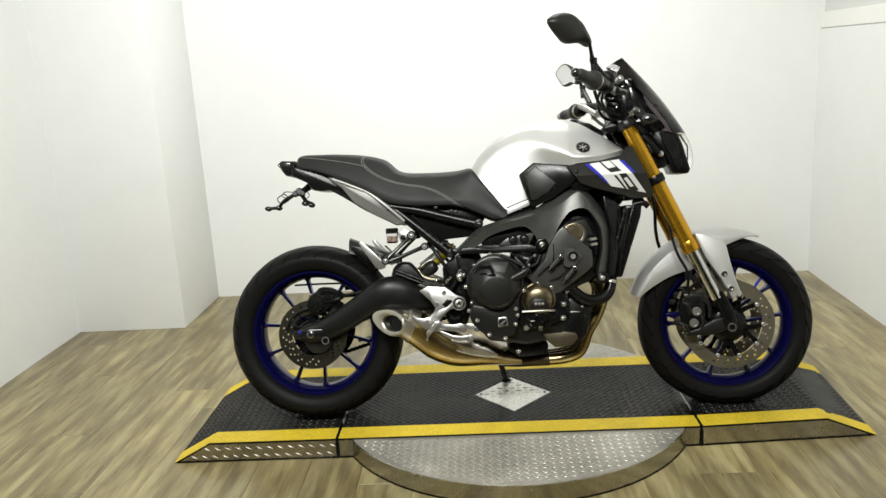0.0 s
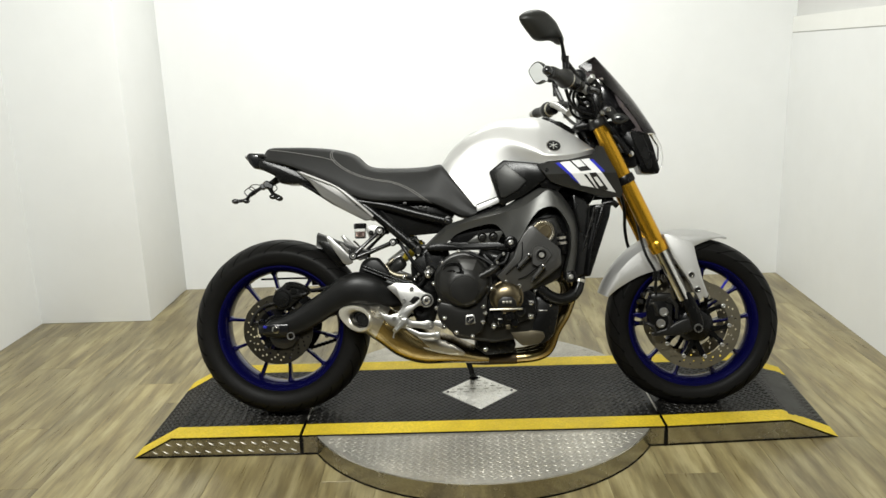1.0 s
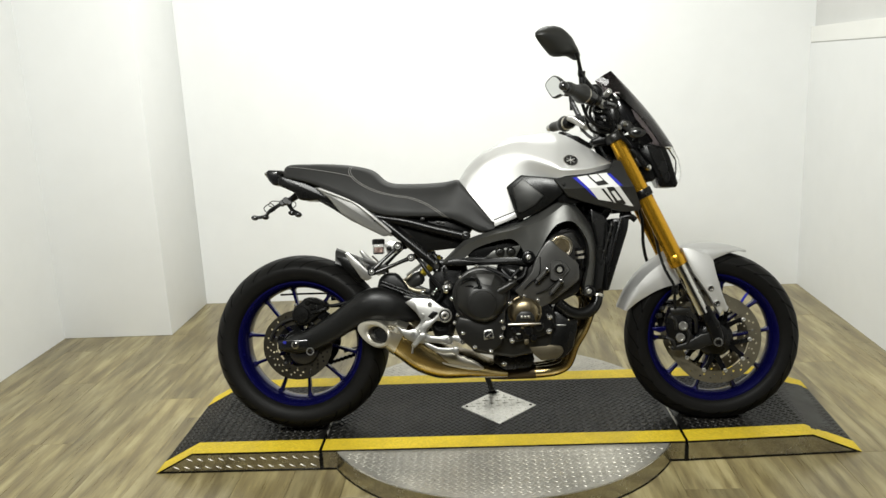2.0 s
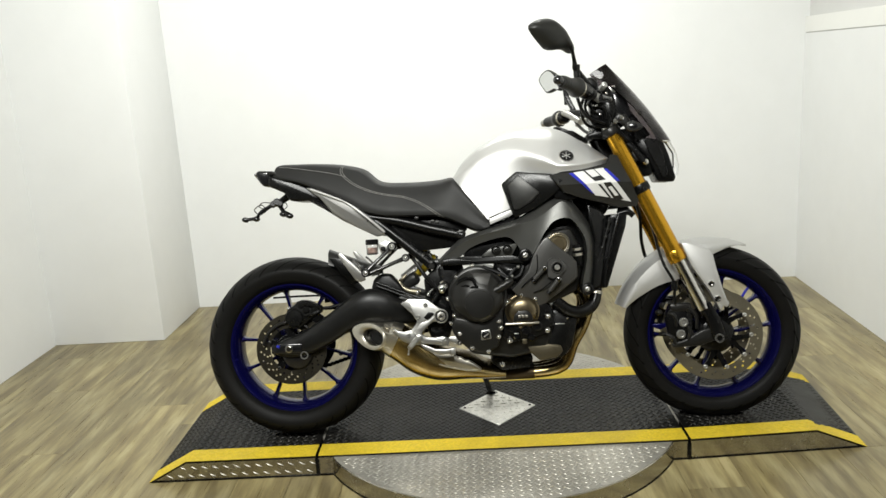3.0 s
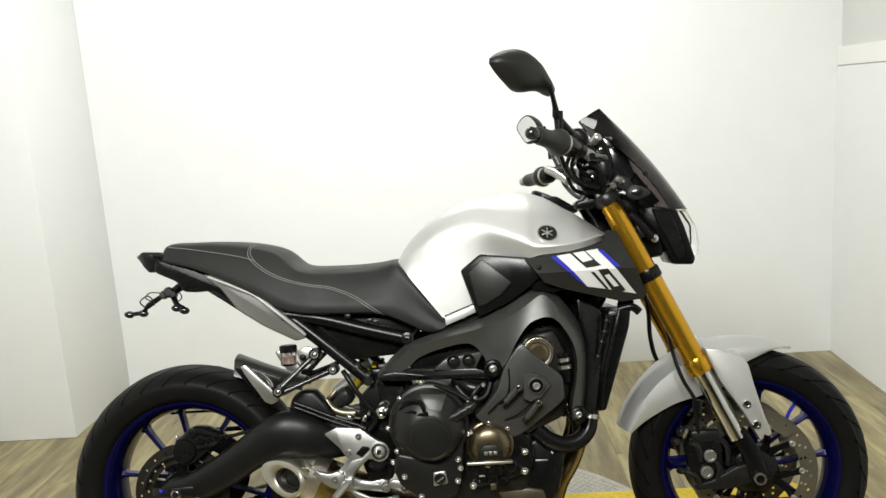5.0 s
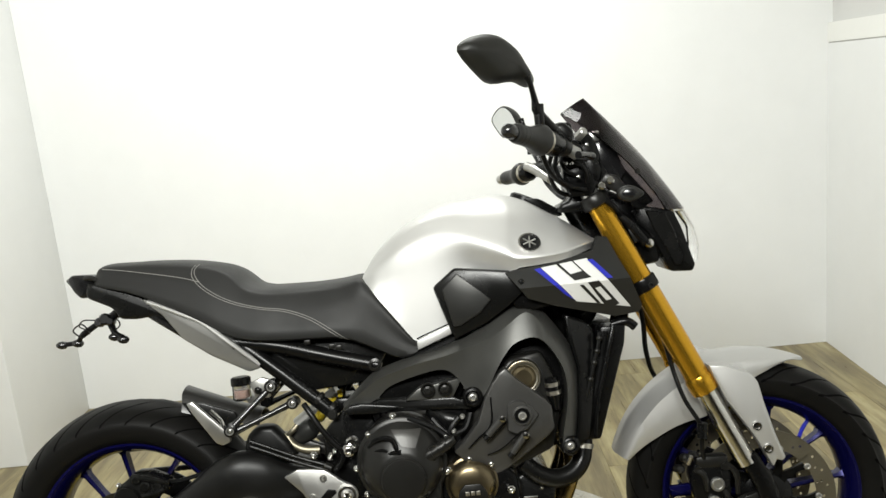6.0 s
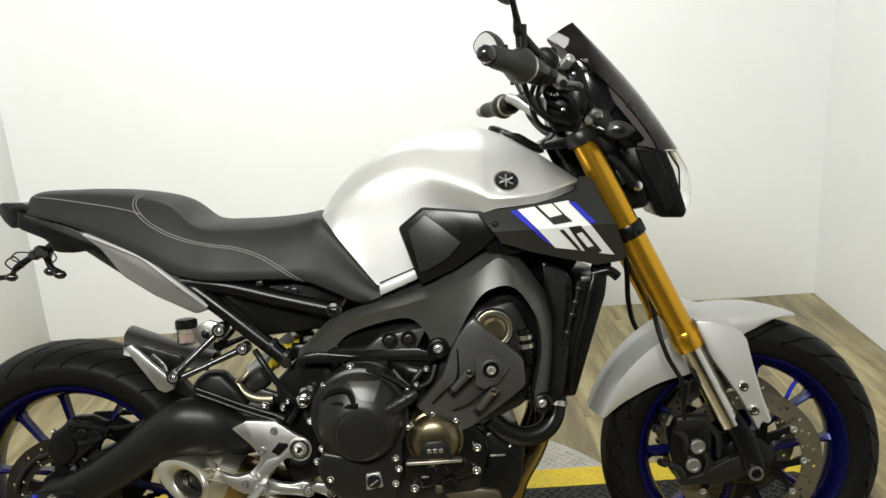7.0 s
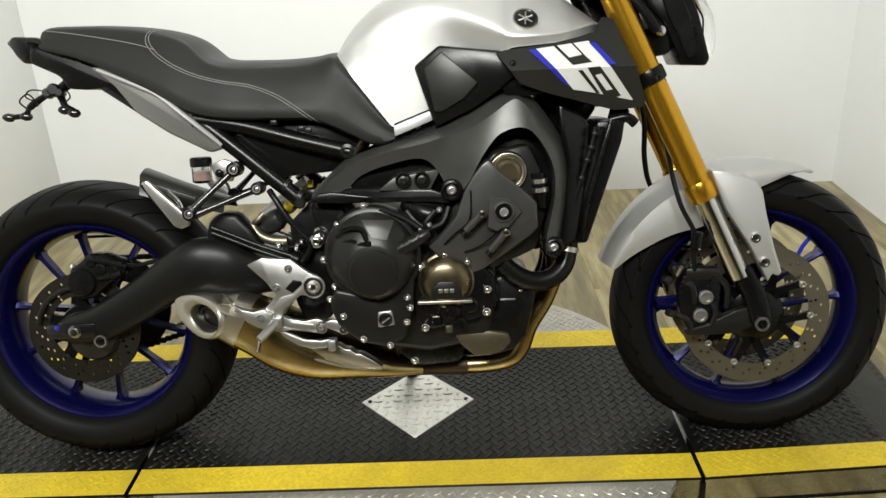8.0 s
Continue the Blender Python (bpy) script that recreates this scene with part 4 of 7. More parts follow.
for d in (0.003, 0.020):
    part("sensor_band", lathe([(0.0135, d - 0.005), (0.0158, d - 0.004), (0.0158, d + 0.004), (0.0135, d + 0.005)], Vector((0.275, -0.192, 0.597)), sensor_axis, 20, True), STEEL, engine, "bright band")
part("boss_web", prism([(0.184, 0.560), (0.196, 0.568), (0.224, 0.562), (0.240, 0.540), (0.214, 0.512), (0.196, 0.505), (0.180, 0.520)], -0.2225, -0.21, 0.002, 1), HEADC, engine)
# clutch cover: a stepped disc with petals
rim = (-0.050, -0.195, 0.463)
part("clutch_cover", lathe([(0.094, -0.05), (0.096, 0.0), (0.093, 0.008), (0.086, 0.012), (0.03, 0.012)], rim, (0, -1, 0), 64), CASE, engine, "round dark clutch cover")
dome = []
for cx, cz, r, y in ((-0.050, 0.463, 0.087, -0.203), (-0.050, 0.462, 0.085, -0.210), (-0.049, 0.455, 0.074, -0.226), (-0.047, 0.441, 0.052, -0.242), (-0.047, 0.440, 0.047, -0.244)):
    dome.append([Vector((cx + r * math.cos(2 * math.pi * k / 40), y, cz + r * math.sin(2 * math.pi * k / 40))) for k in range(40)])
dome_bm = loft(dome)
dome_tree = surface(dome_bm)
part("clutch_dome", dome_bm, CASE, engine, "rounded dome of the clutch cover", 50)


def dome_pad(quad, lift, n=6):
    """A raised pad that follows the dome between four corners, given in order round its edge."""
    bm = bmesh.new()
    a, b, c, d = [np.array(q) for q in quad]
    grid = [[bm.verts.new(onto(dome_tree, *((a * (1 - u) + b * u) * (1 - v) + (d * (1 - u) + c * u) * v), lift, -0.21)) for u in np.linspace(0, 1, n)] for v in np.linspace(0, 1, n)]
    for p, q in zip(grid, grid[1:]):
        for k in range(n - 1):
            bm.faces.new((p[k], p[k + 1], q[k + 1], q[k]))
    bmesh.ops.recalc_face_normals(bm, faces=bm.faces[:])
    rim_edges = [e for e in bm.edges if len(e.link_faces) == 1]
    for v in [v for v in bmesh.ops.extrude_edge_only(bm, edges=rim_edges)["geom"] if isinstance(v, bmesh.types.BMVert)]:
        v.co.y += lift + 0.002
    return bm


for quad in ([(-0.066, 0.536), (-0.004, 0.532), (-0.018, 0.498), (-0.046, 0.504)], [(0.000, 0.392), (-0.045, 0.376), (-0.046, 0.392), (-0.018, 0.404)]):
    part("clutch_pad", dome_pad(quad, 0.0022), HEADC, engine, "flat grey pad on the dome", 30)
part("clutch_cap", lathe([(0.0455, -0.004), (0.0455, 0.001), (0.043, 0.004), (0.040, 0.0045), (0.01, 0.005)], (-0.047, -0.2445, 0.437), (0, -1, 0), 48), CASE, engine, "flat round cap", 20)
for pts in ([(-0.116, 0.502), (-0.103, 0.515), (-0.082, 0.522), (-0.064, 0.519), (-0.056, 0.500)], [(-0.118, 0.482), (-0.104, 0.493), (-0.086, 0.497), (-0.074, 0.494)], [(-0.104, 0.470), (-0.092, 0.481), (-0.070, 0.490), (-0.048, 0.494)]):
    part("clutch_claw", tube([(x, -0.217 - 0.38 * max(0, x + 0.12), z) for x, z in pts], [0.003] + [0.0055] * (len(pts) - 2) + [0.005], 8, 3), BLACK, engine, "curved black claw")
part("clutch_seam", tube([(rim[0] + 0.0945 * math.cos(radians(d)), -0.197, rim[2] + 0.0945 * math.sin(radians(d))) for d in range(0, 360, 12)], 0.0018, 6, 1), BLACK, engine)
for x, z in ((-0.115, 0.525), (-0.062, 0.559), (0.020, 0.527), (-0.146, 0.457), (-0.128, 0.402), (-0.139, 0.377), (0.040, 0.434)):
    bolt(x, -0.198, z, 0.0075, engine, CHROME, 0.008)
low = [(-0.128, 0.400), (-0.140, 0.36), (-0.126, 0.325), (-0.085, 0.290), (-0.03, 0.276), (0.008, 0.297), (0.025, 0.36), (0.030, 0.43), (-0.05, 0.38)]
part("lower_cover", prism(low, -0.208, -0.15, 0.008, 3), CASE, engine, "dark lower crankcase cover")
for x, z in ((-0.114, 0.344), (-0.077, 0.296), (-0.025, 0.282), (0.010, 0.328), (0.013, 0.378), (0.018, 0.357)):
    bolt(x, -0.209, z, 0.0072, engine, CHROME, 0.007)
part("sight_glass_frame", prism([(-0.046, 0.351), (-0.018, 0.354), (-0.013, 0.324), (-0.047, 0.319)], -0.213, -0.200, 0.003), ALLOY, engine, "square alloy oil filler surround")
part("sight_glass", lathe([(0.0135, 0), (0.0135, 0.004), (0.010, 0.005), (0.009, 0.002)], (-0.031, -0.213, 0.337), (0, -1, 0), 24), GLOSS, engine, "dark round oil window")
part("filler_bar", tube([(-0.039, -0.2165, 0.331), (-0.023, -0.2165, 0.342)], 0.0028, 8, 1), CHROME, engine)
# oil filler neck
part("oil_filler", tube([(0.000, -0.222, 0.474), (0.025, -0.226, 0.487), (0.050, -0.226, 0.501), (0.062, -0.224, 0.508)], [0.015, 0.013, 0.011, 0.008], 18, 2), CASE, engine, "ribbed oil filler cap")
for d in (0.2, 0.5, 0.8):
    part("filler_ridge", lathe([(0.0165 - 0.003 * d, -0.0025), (0.0165 - 0.003 * d, 0.0025)], (0.002 + 0.052 * d, -0.224, 0.475 + 0.029 * d), (0.87, 0, 0.5), 18), CASE, engine)
# bronze generator cover
part("generator_cover", lathe([(0.057, -0.05), (0.057, 0.0), (0.055, 0.005), (0.051, 0.007), (0.048, 0.014), (0.041, 0.023), (0.030, 0.0285), (0.01, 0.031)], (0.090, -0.188, 0.405), (0, -1, 0), 48), BRONZE, engine, "bronze pulse generator cover", 40)
for ex, ez in ((0.049, 0.433), (0.093, 0.456), (0.134, 0.440)):
    part("cover_ear", lathe([(0.014, -0.03), (0.014, 0.004), (0.012, 0.006), (0.006, 0.006)], (ex, -0.190, ez), (0, -1, 0), 20), BRONZE, engine)
part("cover_flat", prism([(0.058, 0.374), (0.062, 0.396), (0.075, 0.410), (0.105, 0.410), (0.118, 0.396), (0.122, 0.374)], -0.2205, -0.200, 0.003), CASE, engine, "darker flat with cast marks")
for k in range(3):
    part("cast_mark", box(0.075 + k * 0.011, 0.083 + k * 0.011, -0.2220, -0.2200, 0.387, 0.395, 0.0004), STEEL, engine)
part("machined_edge", box(0.033, 0.140, -0.216, -0.195, 0.3640, 0.3700, 0.0018), STEEL, engine, "bright machined edge")
for x, z in ((0.089, 0.458), (0.133, 0.443), (0.042, 0.436), (0.170, 0.385), (0.167, 0.340), (0.045, 0.312)):
    bolt(x, -0.197, z, 0.0088, engine, CHROME, 0.009)
plate = [(0.020, 0.378), (0.045, 0.44), (0.09, 0.462), (0.145, 0.45), (0.185, 0.41), (0.190, 0.35), (0.15, 0.325), (0.06, 0.305), (0.025, 0.32)]
part("pump_cover", prism(plate, -0.192, -0.14, 0.008, 2), BLACK, engine, "dark water pump cover")
for i, (x, z, r) in enumerate(((0.06, 0.352, 0.017), (0.10, 0.342, 0.015), (0.135, 0.355, 0.016), (0.07, 0.325, 0.010), (0.115, 0.318, 0.012))):
    part("cover_stud", lathe([(r, -0.02), (r, 0.004), (r * 0.7, 0.008), (r * 0.3, 0.008)], (x, -0.195, z), (0, -1, 0), 18), BLACK, engine)
# sump, oil cooler box and filter
part("sump", prism([(0.00, 0.29), (0.10, 0.29), (0.125, 0.235), (0.11, 0.205), (0.02, 0.20), (-0.02, 0.23)], -0.11, 0.11, 0.012), BLACK, engine, "black oil sump")
part("oil_filter", lathe([(0.036, -0.05), (0.036, 0.03), (0.030, 0.04), (0.01, 0.041)], (0.065, -0.10, 0.285), (0, -1, 0.1), 28), BLACK, engine)
cooler = [(0.175, 0.395), (0.200, 0.408), (0.245, 0.392), (0.268, 0.372), (0.264, 0.338), (0.248, 0.275), (0.222, 0.246), (0.185, 0.236), (0.145, 0.238), (0.115, 0.285), (0.155, 0.30)]
part("heat_shield", prism(cooler, -0.158, 0.10, 0.010), MATT, engine, "matt black heat shield")
shell = [(0.095, 0.288), (0.172, 0.291), (0.211, 0.285), (0.217, 0.265), (0.196, 0.244), (0.141, 0.238), (0.116, 0.260)]
part("oil_cooler", prism(shell, -0.166, -0.10, 0.006), SUMP, engine, "brownish oil cooler end")
part("cover_tab", box(0.085, 0.099, -0.200, -0.190, 0.300, 0.315, 0.002), SUMP, engine, "small grey tab")
part("cover_mark", box(0.060, 0.074, -0.2015, -0.196, 0.3325, 0.3355, 0.0008), ALLOY, engine)
part("shield_edge", box(0.196, 0.226, -0.1605, -0.157, 0.352, 0.3555, 0.0008), ALLOY, engine, "thin bright edge")
bolt(0.236, -0.160, 0.372, 0.0045, engine, CHROME)
bolt(0.064, -0.185, 0.322, 0.009, engine, CHROME, 0.008)
bolt(0.018, -0.155, 0.230, 0.0085, engine, CHROME, 0.008)
# left generator cover
part("left_cover", lathe([(0.085, -0.03), (0.085, 0.02), (0.07, 0.04), (0.03, 0.045)], (0.03, 0.165, 0.40), (0, 1, 0), 40), CASE, engine)
# throttle bodies and dark airbox filling the frame
part("airbox", prism([(-0.05, 0.69), (0.07, 0.72), (0.17, 0.74), (0.25, 0.80), (0.20, 0.84), (0.02, 0.80), (-0.04, 0.75)], -0.13, 0.13, 0.01), MATT, bike, "black airbox under the tank")
part("throttle_body", lathe([(0.045, -0.12), (0.045, 0.12), (0.03, 0.13)], (0.055, 0.0, 0.56), (0, 1, 0), 30), BLACK, engine)
part("starter_cap", lathe([(0.030, -0.02), (0.030, 0.004), (0.026, 0.008), (0.010, 0.009)], (0.062, -0.165, 0.532), (0, -1, 0), 26), GLOSS, engine, "round black starter end")
part("intake_rubber", tube([(0.02, -0.15, 0.56), (0.055, -0.17, 0.535), (0.09, -0.175, 0.53)], [0.022, 0.026, 0.02], 14), BLACK, engine)
part("starter_motor", lathe([(0.032, -0.06), (0.032, 0.06), (0.02, 0.065)], (0.06, -0.12, 0.545), (0, -1, 0), 26), BLACK, engine)
for p in ([(0.02, -0.19, 0.545), (0.05, -0.205, 0.515), (0.085, -0.20, 0.52), (0.10, -0.19, 0.55)], [(-0.03, -0.205, 0.555), (0.02, -0.21, 0.532), (0.05, -0.215, 0.51)], [(0.06, -0.2, 0.49), (0.055, -0.21, 0.52), (0.075, -0.205, 0.545)]):
    part("wiring", tube(p, 0.006, 8), CABLE, engine)
for x, z in ((0.045, 0.512), (0.062, 0.520), (0.083, 0.548)):
    bolt(x, -0.212, z, 0.006, engine, ALLOY, 0.008)
# water hose in front of the engine
part("water_hose", tube([(0.200, -0.168, 0.430), (0.232, -0.168, 0.403), (0.268, -0.164, 0.390), (0.304, -0.158, 0.397), (0.328, -0.148, 0.422), (0.337, -0.138, 0.462)], 0.0195, 18), MATT, bike, "thick black water hose")
part("hose_band", lathe([(0.0225, -0.005), (0.0225, 0.005)], (0.334, -0.141, 0.448), (0.2, 0.2, 0.9), 20), STEEL, bike)
# header pipes and collector
for y in (-0.075, 0.0, 0.075):
    part("header_pipe", tube([(0.255, y * 0.9, 0.485), (0.298, y, 0.455), (0.318, y, 0.405), (0.296, y, 0.335), (0.260, y, 0.275), (0.240, y * 0.95, 0.222), (0.212, y * 0.9, 0.196), (0.15, y * 0.7, 0.182), (0.02, y * 0.5, 0.178)], 0.0195, 18), EXHAUST, bike, "heat-tinted steel header pipe")
    # added dark sleeve: paints the pipe as shaded below the engine
    part("pipe_sleeve", tube([(0.130, y * 0.66, 0.181), (0.124, y * 0.65, 0.1805), (0.02, y * 0.5, 0.1775), (-0.03, y * 0.45, 0.180)], [0.0195, 0.0212, 0.0212, 0.0215], 18, 1), SHADED_PIPE, bike, "pipe section coloured dark for the shade under the engine")
    part("header_flange", lathe([(0.026, -0.006), (0.026, 0.006)], (0.292, y, 0.458), (0.6, 0, -0.8), 20), BRONZE, bike)

# -- muffler: a flattened can swept up to a slash-cut outlet --
def flat_ring(c, w, h, tilt, n=28, power=2.6):
    """A rounded rectangle across the pipe's run; w is its half depth in y, h its half height."""
    t, out = Vector((-math.sin(tilt), 0, math.cos(tilt))), []
    for k in range(n):
        a = 2 * math.pi * k / n
        ca, sa = math.cos(a), math.sin(a)
        out.append(Vector(c) + Vector((0, w * math.copysign(abs(ca) ** (2 / power), ca), 0)) + t * h * math.copysign(abs(sa) ** (2 / power), sa))
    return out


stations = [(0.03, -0.01, 0.186, 0.085, 0.018, 0.0), (-0.03, -0.012, 0.196, 0.110, 0.027, -0.10), (-0.10, -0.022, 0.213, 0.122, 0.042, -0.2), (-0.185, -0.045, 0.229, 0.112, 0.056, -0.32), (-0.252, -0.088, 0.264, 0.084, 0.062, -0.44), (-0.300, -0.117, 0.303, 0.066, 0.0595, -0.50), (-0.332, -0.134, 0.326, 0.0615, 0.0555, -0.49)]
rings = [flat_ring((x, y, z), w, h, tilt) for x, y, z, w, h, tilt in [tuple(p) for p in spline(stations, 5)]]
part("exhaust_collector", loft(rings), EXHAUST, bike, "straw-tinted steel exhaust collector")
tip_st = [(-0.324, -0.130, 0.3205, 0.0650, 0.0585, -0.50), (-0.337, -0.137, 0.330, 0.0635, 0.0560, -0.49), (-0.352, -0.143, 0.340, 0.062, 0.053, -0.48)]
rings = [flat_ring((x, y, z), w, h, tilt) for x, y, z, w, h, tilt in [tuple(p) for p in spline(tip_st, 3)]]
face_h = Vector((-0.84, 0.46, 0.28)).normalized()
face_n = Vector((-0.52, -0.84, 0.10))
face_n = (face_n - face_h * face_n.dot(face_h)).normalized()
face_v = face_n.cross(face_h) if face_n.cross(face_h).z > 0 else face_h.cross(face_n)
face_c = Vector((-0.412, -0.176, 0.350))


def oval(scale, push, side=0.0, n=28, taper=0.0):
    return [face_c + face_n * push + face_h * (0.066 * scale * math.cos(2 * math.pi * k / n) - side) + face_v * 0.041 * scale * math.sin(2 * math.pi * k / n) * (1 - taper * math.cos(2 * math.pi * k / n)) for k in range(n)]


rings += [oval(1.02, -0.030, taper=0.2), oval(1.05, -0.010, taper=0.28), oval(1.02, 0.000, taper=0.28), oval(0.97, 0.004, taper=0.26), oval(0.82, 0.005, 0.007, taper=0.15), oval(0.68, 0.004, 0.017), oval(0.635, 0.001, 0.021), oval(0.625, -0.004, 0.022), oval(0.615, -0.020, 0.022)]
tip_bm = loft(rings)
tip_tree = surface(tip_bm)
muffler = part("muffler_tip", tip_bm, STEEL, bike, "short brushed steel muffler tip with an oval outlet")
# shallow black plug in place of the shade deep in the outlet
part("outlet_bore", loft([oval(0.61, -0.0185, 0.022), oval(0.60, -0.0195, 0.022)]), BLACK, muffler, "black plug standing for the shade inside the bore")
part("bore_rim", tube(oval(0.44, -0.015, 0.023)[18:] + oval(0.44, -0.015, 0.023)[:8], 0.0020, 8, 1), CASE, muffler)
for z0 in (0.386, 0.374, 0.361):
    part("tip_rib", tube([onto(tip_tree, -0.366 + 0.065 * f + (0.386 - z0) * 0.3, z0 - 0.027 * f, 0.0, -0.18) for f in (0, 0.25, 0.5, 0.75, 1)], [0.0015, 0.003, 0.003, 0.003, 0.0015], 8, 2), STEEL, muffler)
shield = [(-0.274, 0.306), (-0.237, 0.294), (-0.205, 0.278), (-0.172, 0.276)] + [(-0.160 + 0.0115 * k, 0.278 - 0.0052 * k - (0.004 if k % 2 else 0)) for k in range(7)] + [(-0.067, 0.231), (-0.050, 0.217), (-0.052, 0.213), (-0.088, 0.217), (-0.142, 0.228), (-0.196, 0.246), (-0.239, 0.268), (-0.267, 0.286)]
part("heat_guard", prism(shield, -0.153, -0.125, 0.006, 3), STEEL, bike, "bright steel heat guard with a scalloped edge")
part("guard_lip", tube([(-0.247, -0.150, 0.271), (-0.196, -0.154, 0.244), (-0.142, -0.154, 0.226), (-0.088, -0.152, 0.215), (-0.052, -0.147, 0.212)], 0.0030, 8, 3), STEEL, bike)
bolt(-0.234, -0.110, 0.206, 0.007, bike, BRONZE)

# -- swingarm --
arm_near = [(-0.728, 0.326, 0.292, 0.017), (-0.700, 0.345, 0.284, 0.021), (-0.657, 0.357, 0.284, 0.023), (-0.600, 0.388, 0.298, 0.025), (-0.529, 0.434, 0.332, 0.029), (-0.478, 0.472, 0.362, 0.035), (-0.440, 0.491, 0.374, 0.040), (-0.400, 0.498, 0.376, 0.041),
            (-0.350, 0.486, 0.374, 0.036), (-0.300, 0.456, 0.374, 0.028), (-0.250, 0.440, 0.378, 0.025), (-0.190, 0.428, 0.386, 0.024)]


def swing_side():
    """The curved near side of the swingarm, round in section."""
    rings = []
    for x, top, low, deep in [tuple(float(c) for c in p) for p in spline(arm_near, 4)]:
        y = -0.120 - 0.35 * max(0, deep - 0.025) + 0.035 * max(0, (x + 0.34) / 0.16)
        ring = []
        for k in range(28):
            t = 2 * math.pi * k / 28
            c, s = math.cos(t), math.sin(t)
            ring.append((x, y - deep * math.copysign(abs(c) ** 0.8, c), (top + low) / 2 + (top - low) / 2 * math.copysign(abs(s) ** 0.8, s)))
        rings.append(ring)
    return loft(rings)


swing = part("swingarm", swing_side(), SWING, bike, "matt black curved swingarm side")
far_arm = [(-0.735, 0.32), (-0.65, 0.35), (-0.45, 0.40), (-0.20, 0.43), (-0.18, 0.38), (-0.45, 0.35), (-0.65, 0.285), (-0.73, 0.285)]
part("swingarm", prism(far_arm, 0.105, 0.14, 0.010), MATT, bike, "matt black straight swingarm side")
part("swingarm_bridge", prism([(-0.36, 0.47), (-0.28, 0.45), (-0.26, 0.40), (-0.34, 0.39)], -0.10, 0.11, 0.012), MATT, bike)
part("swingarm_lobe", prism([(-0.405, 0.490), (-0.394, 0.528), (-0.370, 0.545), (-0.335, 0.542), (-0.305, 0.506), (-0.285, 0.470), (-0.34, 0.455)], -0.112, -0.062, 0.012, 3), SWING, bike, "matt black upper lobe of the swingarm")
part("chain_adjuster", box(-0.742, -0.640, -0.146, -0.135, 0.298, 0.330, 0.004), GLOSS, swing, "dark axle adjuster plate")
part("hub_cover", lathe([(0.052, -0.014), (0.054, 0.0), (0.048, 0.010), (0.034, 0.015), (0.010, 0.016)], (-0.664, -0.104, 0.292), (0, -1, 0), 36), GLOSS, bike, "dark glossy wheel hub cover")
part("adjuster_bolt", tube([(-0.722, -0.144, 0.324), (-0.714, -0.148, 0.322)], 0.0045, 10, 1), BLUED, swing, "blue adjuster end")
part("adjuster_clip", lathe([(0.013, -0.002), (0.013, 0.003), (0.010, 0.003), (0.010, -0.002)], (-0.634, -0.140, 0.290), (0, -1, 0), 20, True), ALLOY, swing)
bolt(-0.655, -0.139, 0.322, 0.006, swing, ALLOY)
arc = [(-0.685 + 0.092 * math.cos(radians(d)), -0.108, 0.307 + 0.092 * math.sin(radians(d))) for d in range(50, 171, 12)]
part("brake_stay", tube(arc, [0.0045] * 4 + [0.0055] * (len(arc) - 4), 10, 2), CASE, bike, "dull rear brake bracket")
rear_cal = part("rear_caliper", prism([(-0.692, 0.412), (-0.690, 0.440), (-0.668, 0.452), (-0.648, 0.470), (-0.618, 0.468), (-0.575, 0.448), (-0.570, 0.428), (-0.610, 0.405), (-0.640, 0.380), (-0.672, 0.372), (-0.690, 0.388)], -0.124, -0.072, 0.009, 3), MATT, bike, "black rear brake caliper")
part("caliper_boss", lathe([(0.030, -0.012), (0.030, 0.003), (0.027, 0.008), (0.010, 0.010)], (-0.664, -0.124, 0.413), (0, -1, 0), 28), MATT, rear_cal)
for x, z, r in ((-0.622, 0.440, 0.012), (-0.596, 0.438, 0.010), (-0.640, 0.455, 0.010)):
    part("caliper_boss", lathe([(r, -0.01), (r, 0.004), (r * 0.7, 0.007), (r * 0.3, 0.007)], (x, -0.124, z), (0, -1, 0), 16), MATT, rear_cal)
for p in ([(-0.650, -0.120, 0.462), (-0.625, -0.129, 0.460), (-0.600, -0.127, 0.452), (-0.572, -0.118, 0.440)], [(-0.630, -0.122, 0.420), (-0.605, -0.129, 0.425), (-0.580, -0.126, 0.432)]):
    part("caliper_web", tube(p, 0.0065, 8, 3), MATT, rear_cal)
bolt(-0.682, -0.122, 0.446, 0.006, rear_cal, CHROME)
# chain, as two runs of links
for z0, z1 in ((0.422, 0.425), (0.192, 0.345)):
    run = bmesh.new()
    for k in range(36):
        f = k / 35
        x, z = -0.685 + 0.52 * f, z0 + (z1 - z0) * f
        run = join(run, box(x - 0.009, x + 0.009, 0.082, 0.094, z - 0.0065, z + 0.0065, 0.003, 1))
    part("drive_chain", run, BLACK, bike, "dark drive chain run")
part("chain_guard", tube([(-0.60, 0.095, 0.452), (-0.48, 0.1, 0.46), (-0.36, 0.1, 0.45)], 0.012, 8), BLACK, bike)
part("guard_rail", tube([(-0.795, 0.13, 0.466), (-0.70, 0.13, 0.467), (-0.60, 0.12, 0.466), (-0.50, 0.10, 0.462)], 0.0038, 8), BLACK, bike, "thin black chain guard edge")
part("chain_slider", tube([(-0.56, 0.10, 0.252), (-0.48, 0.10, 0.272), (-0.42, 0.10, 0.29)], 0.006, 8), STEEL, bike)
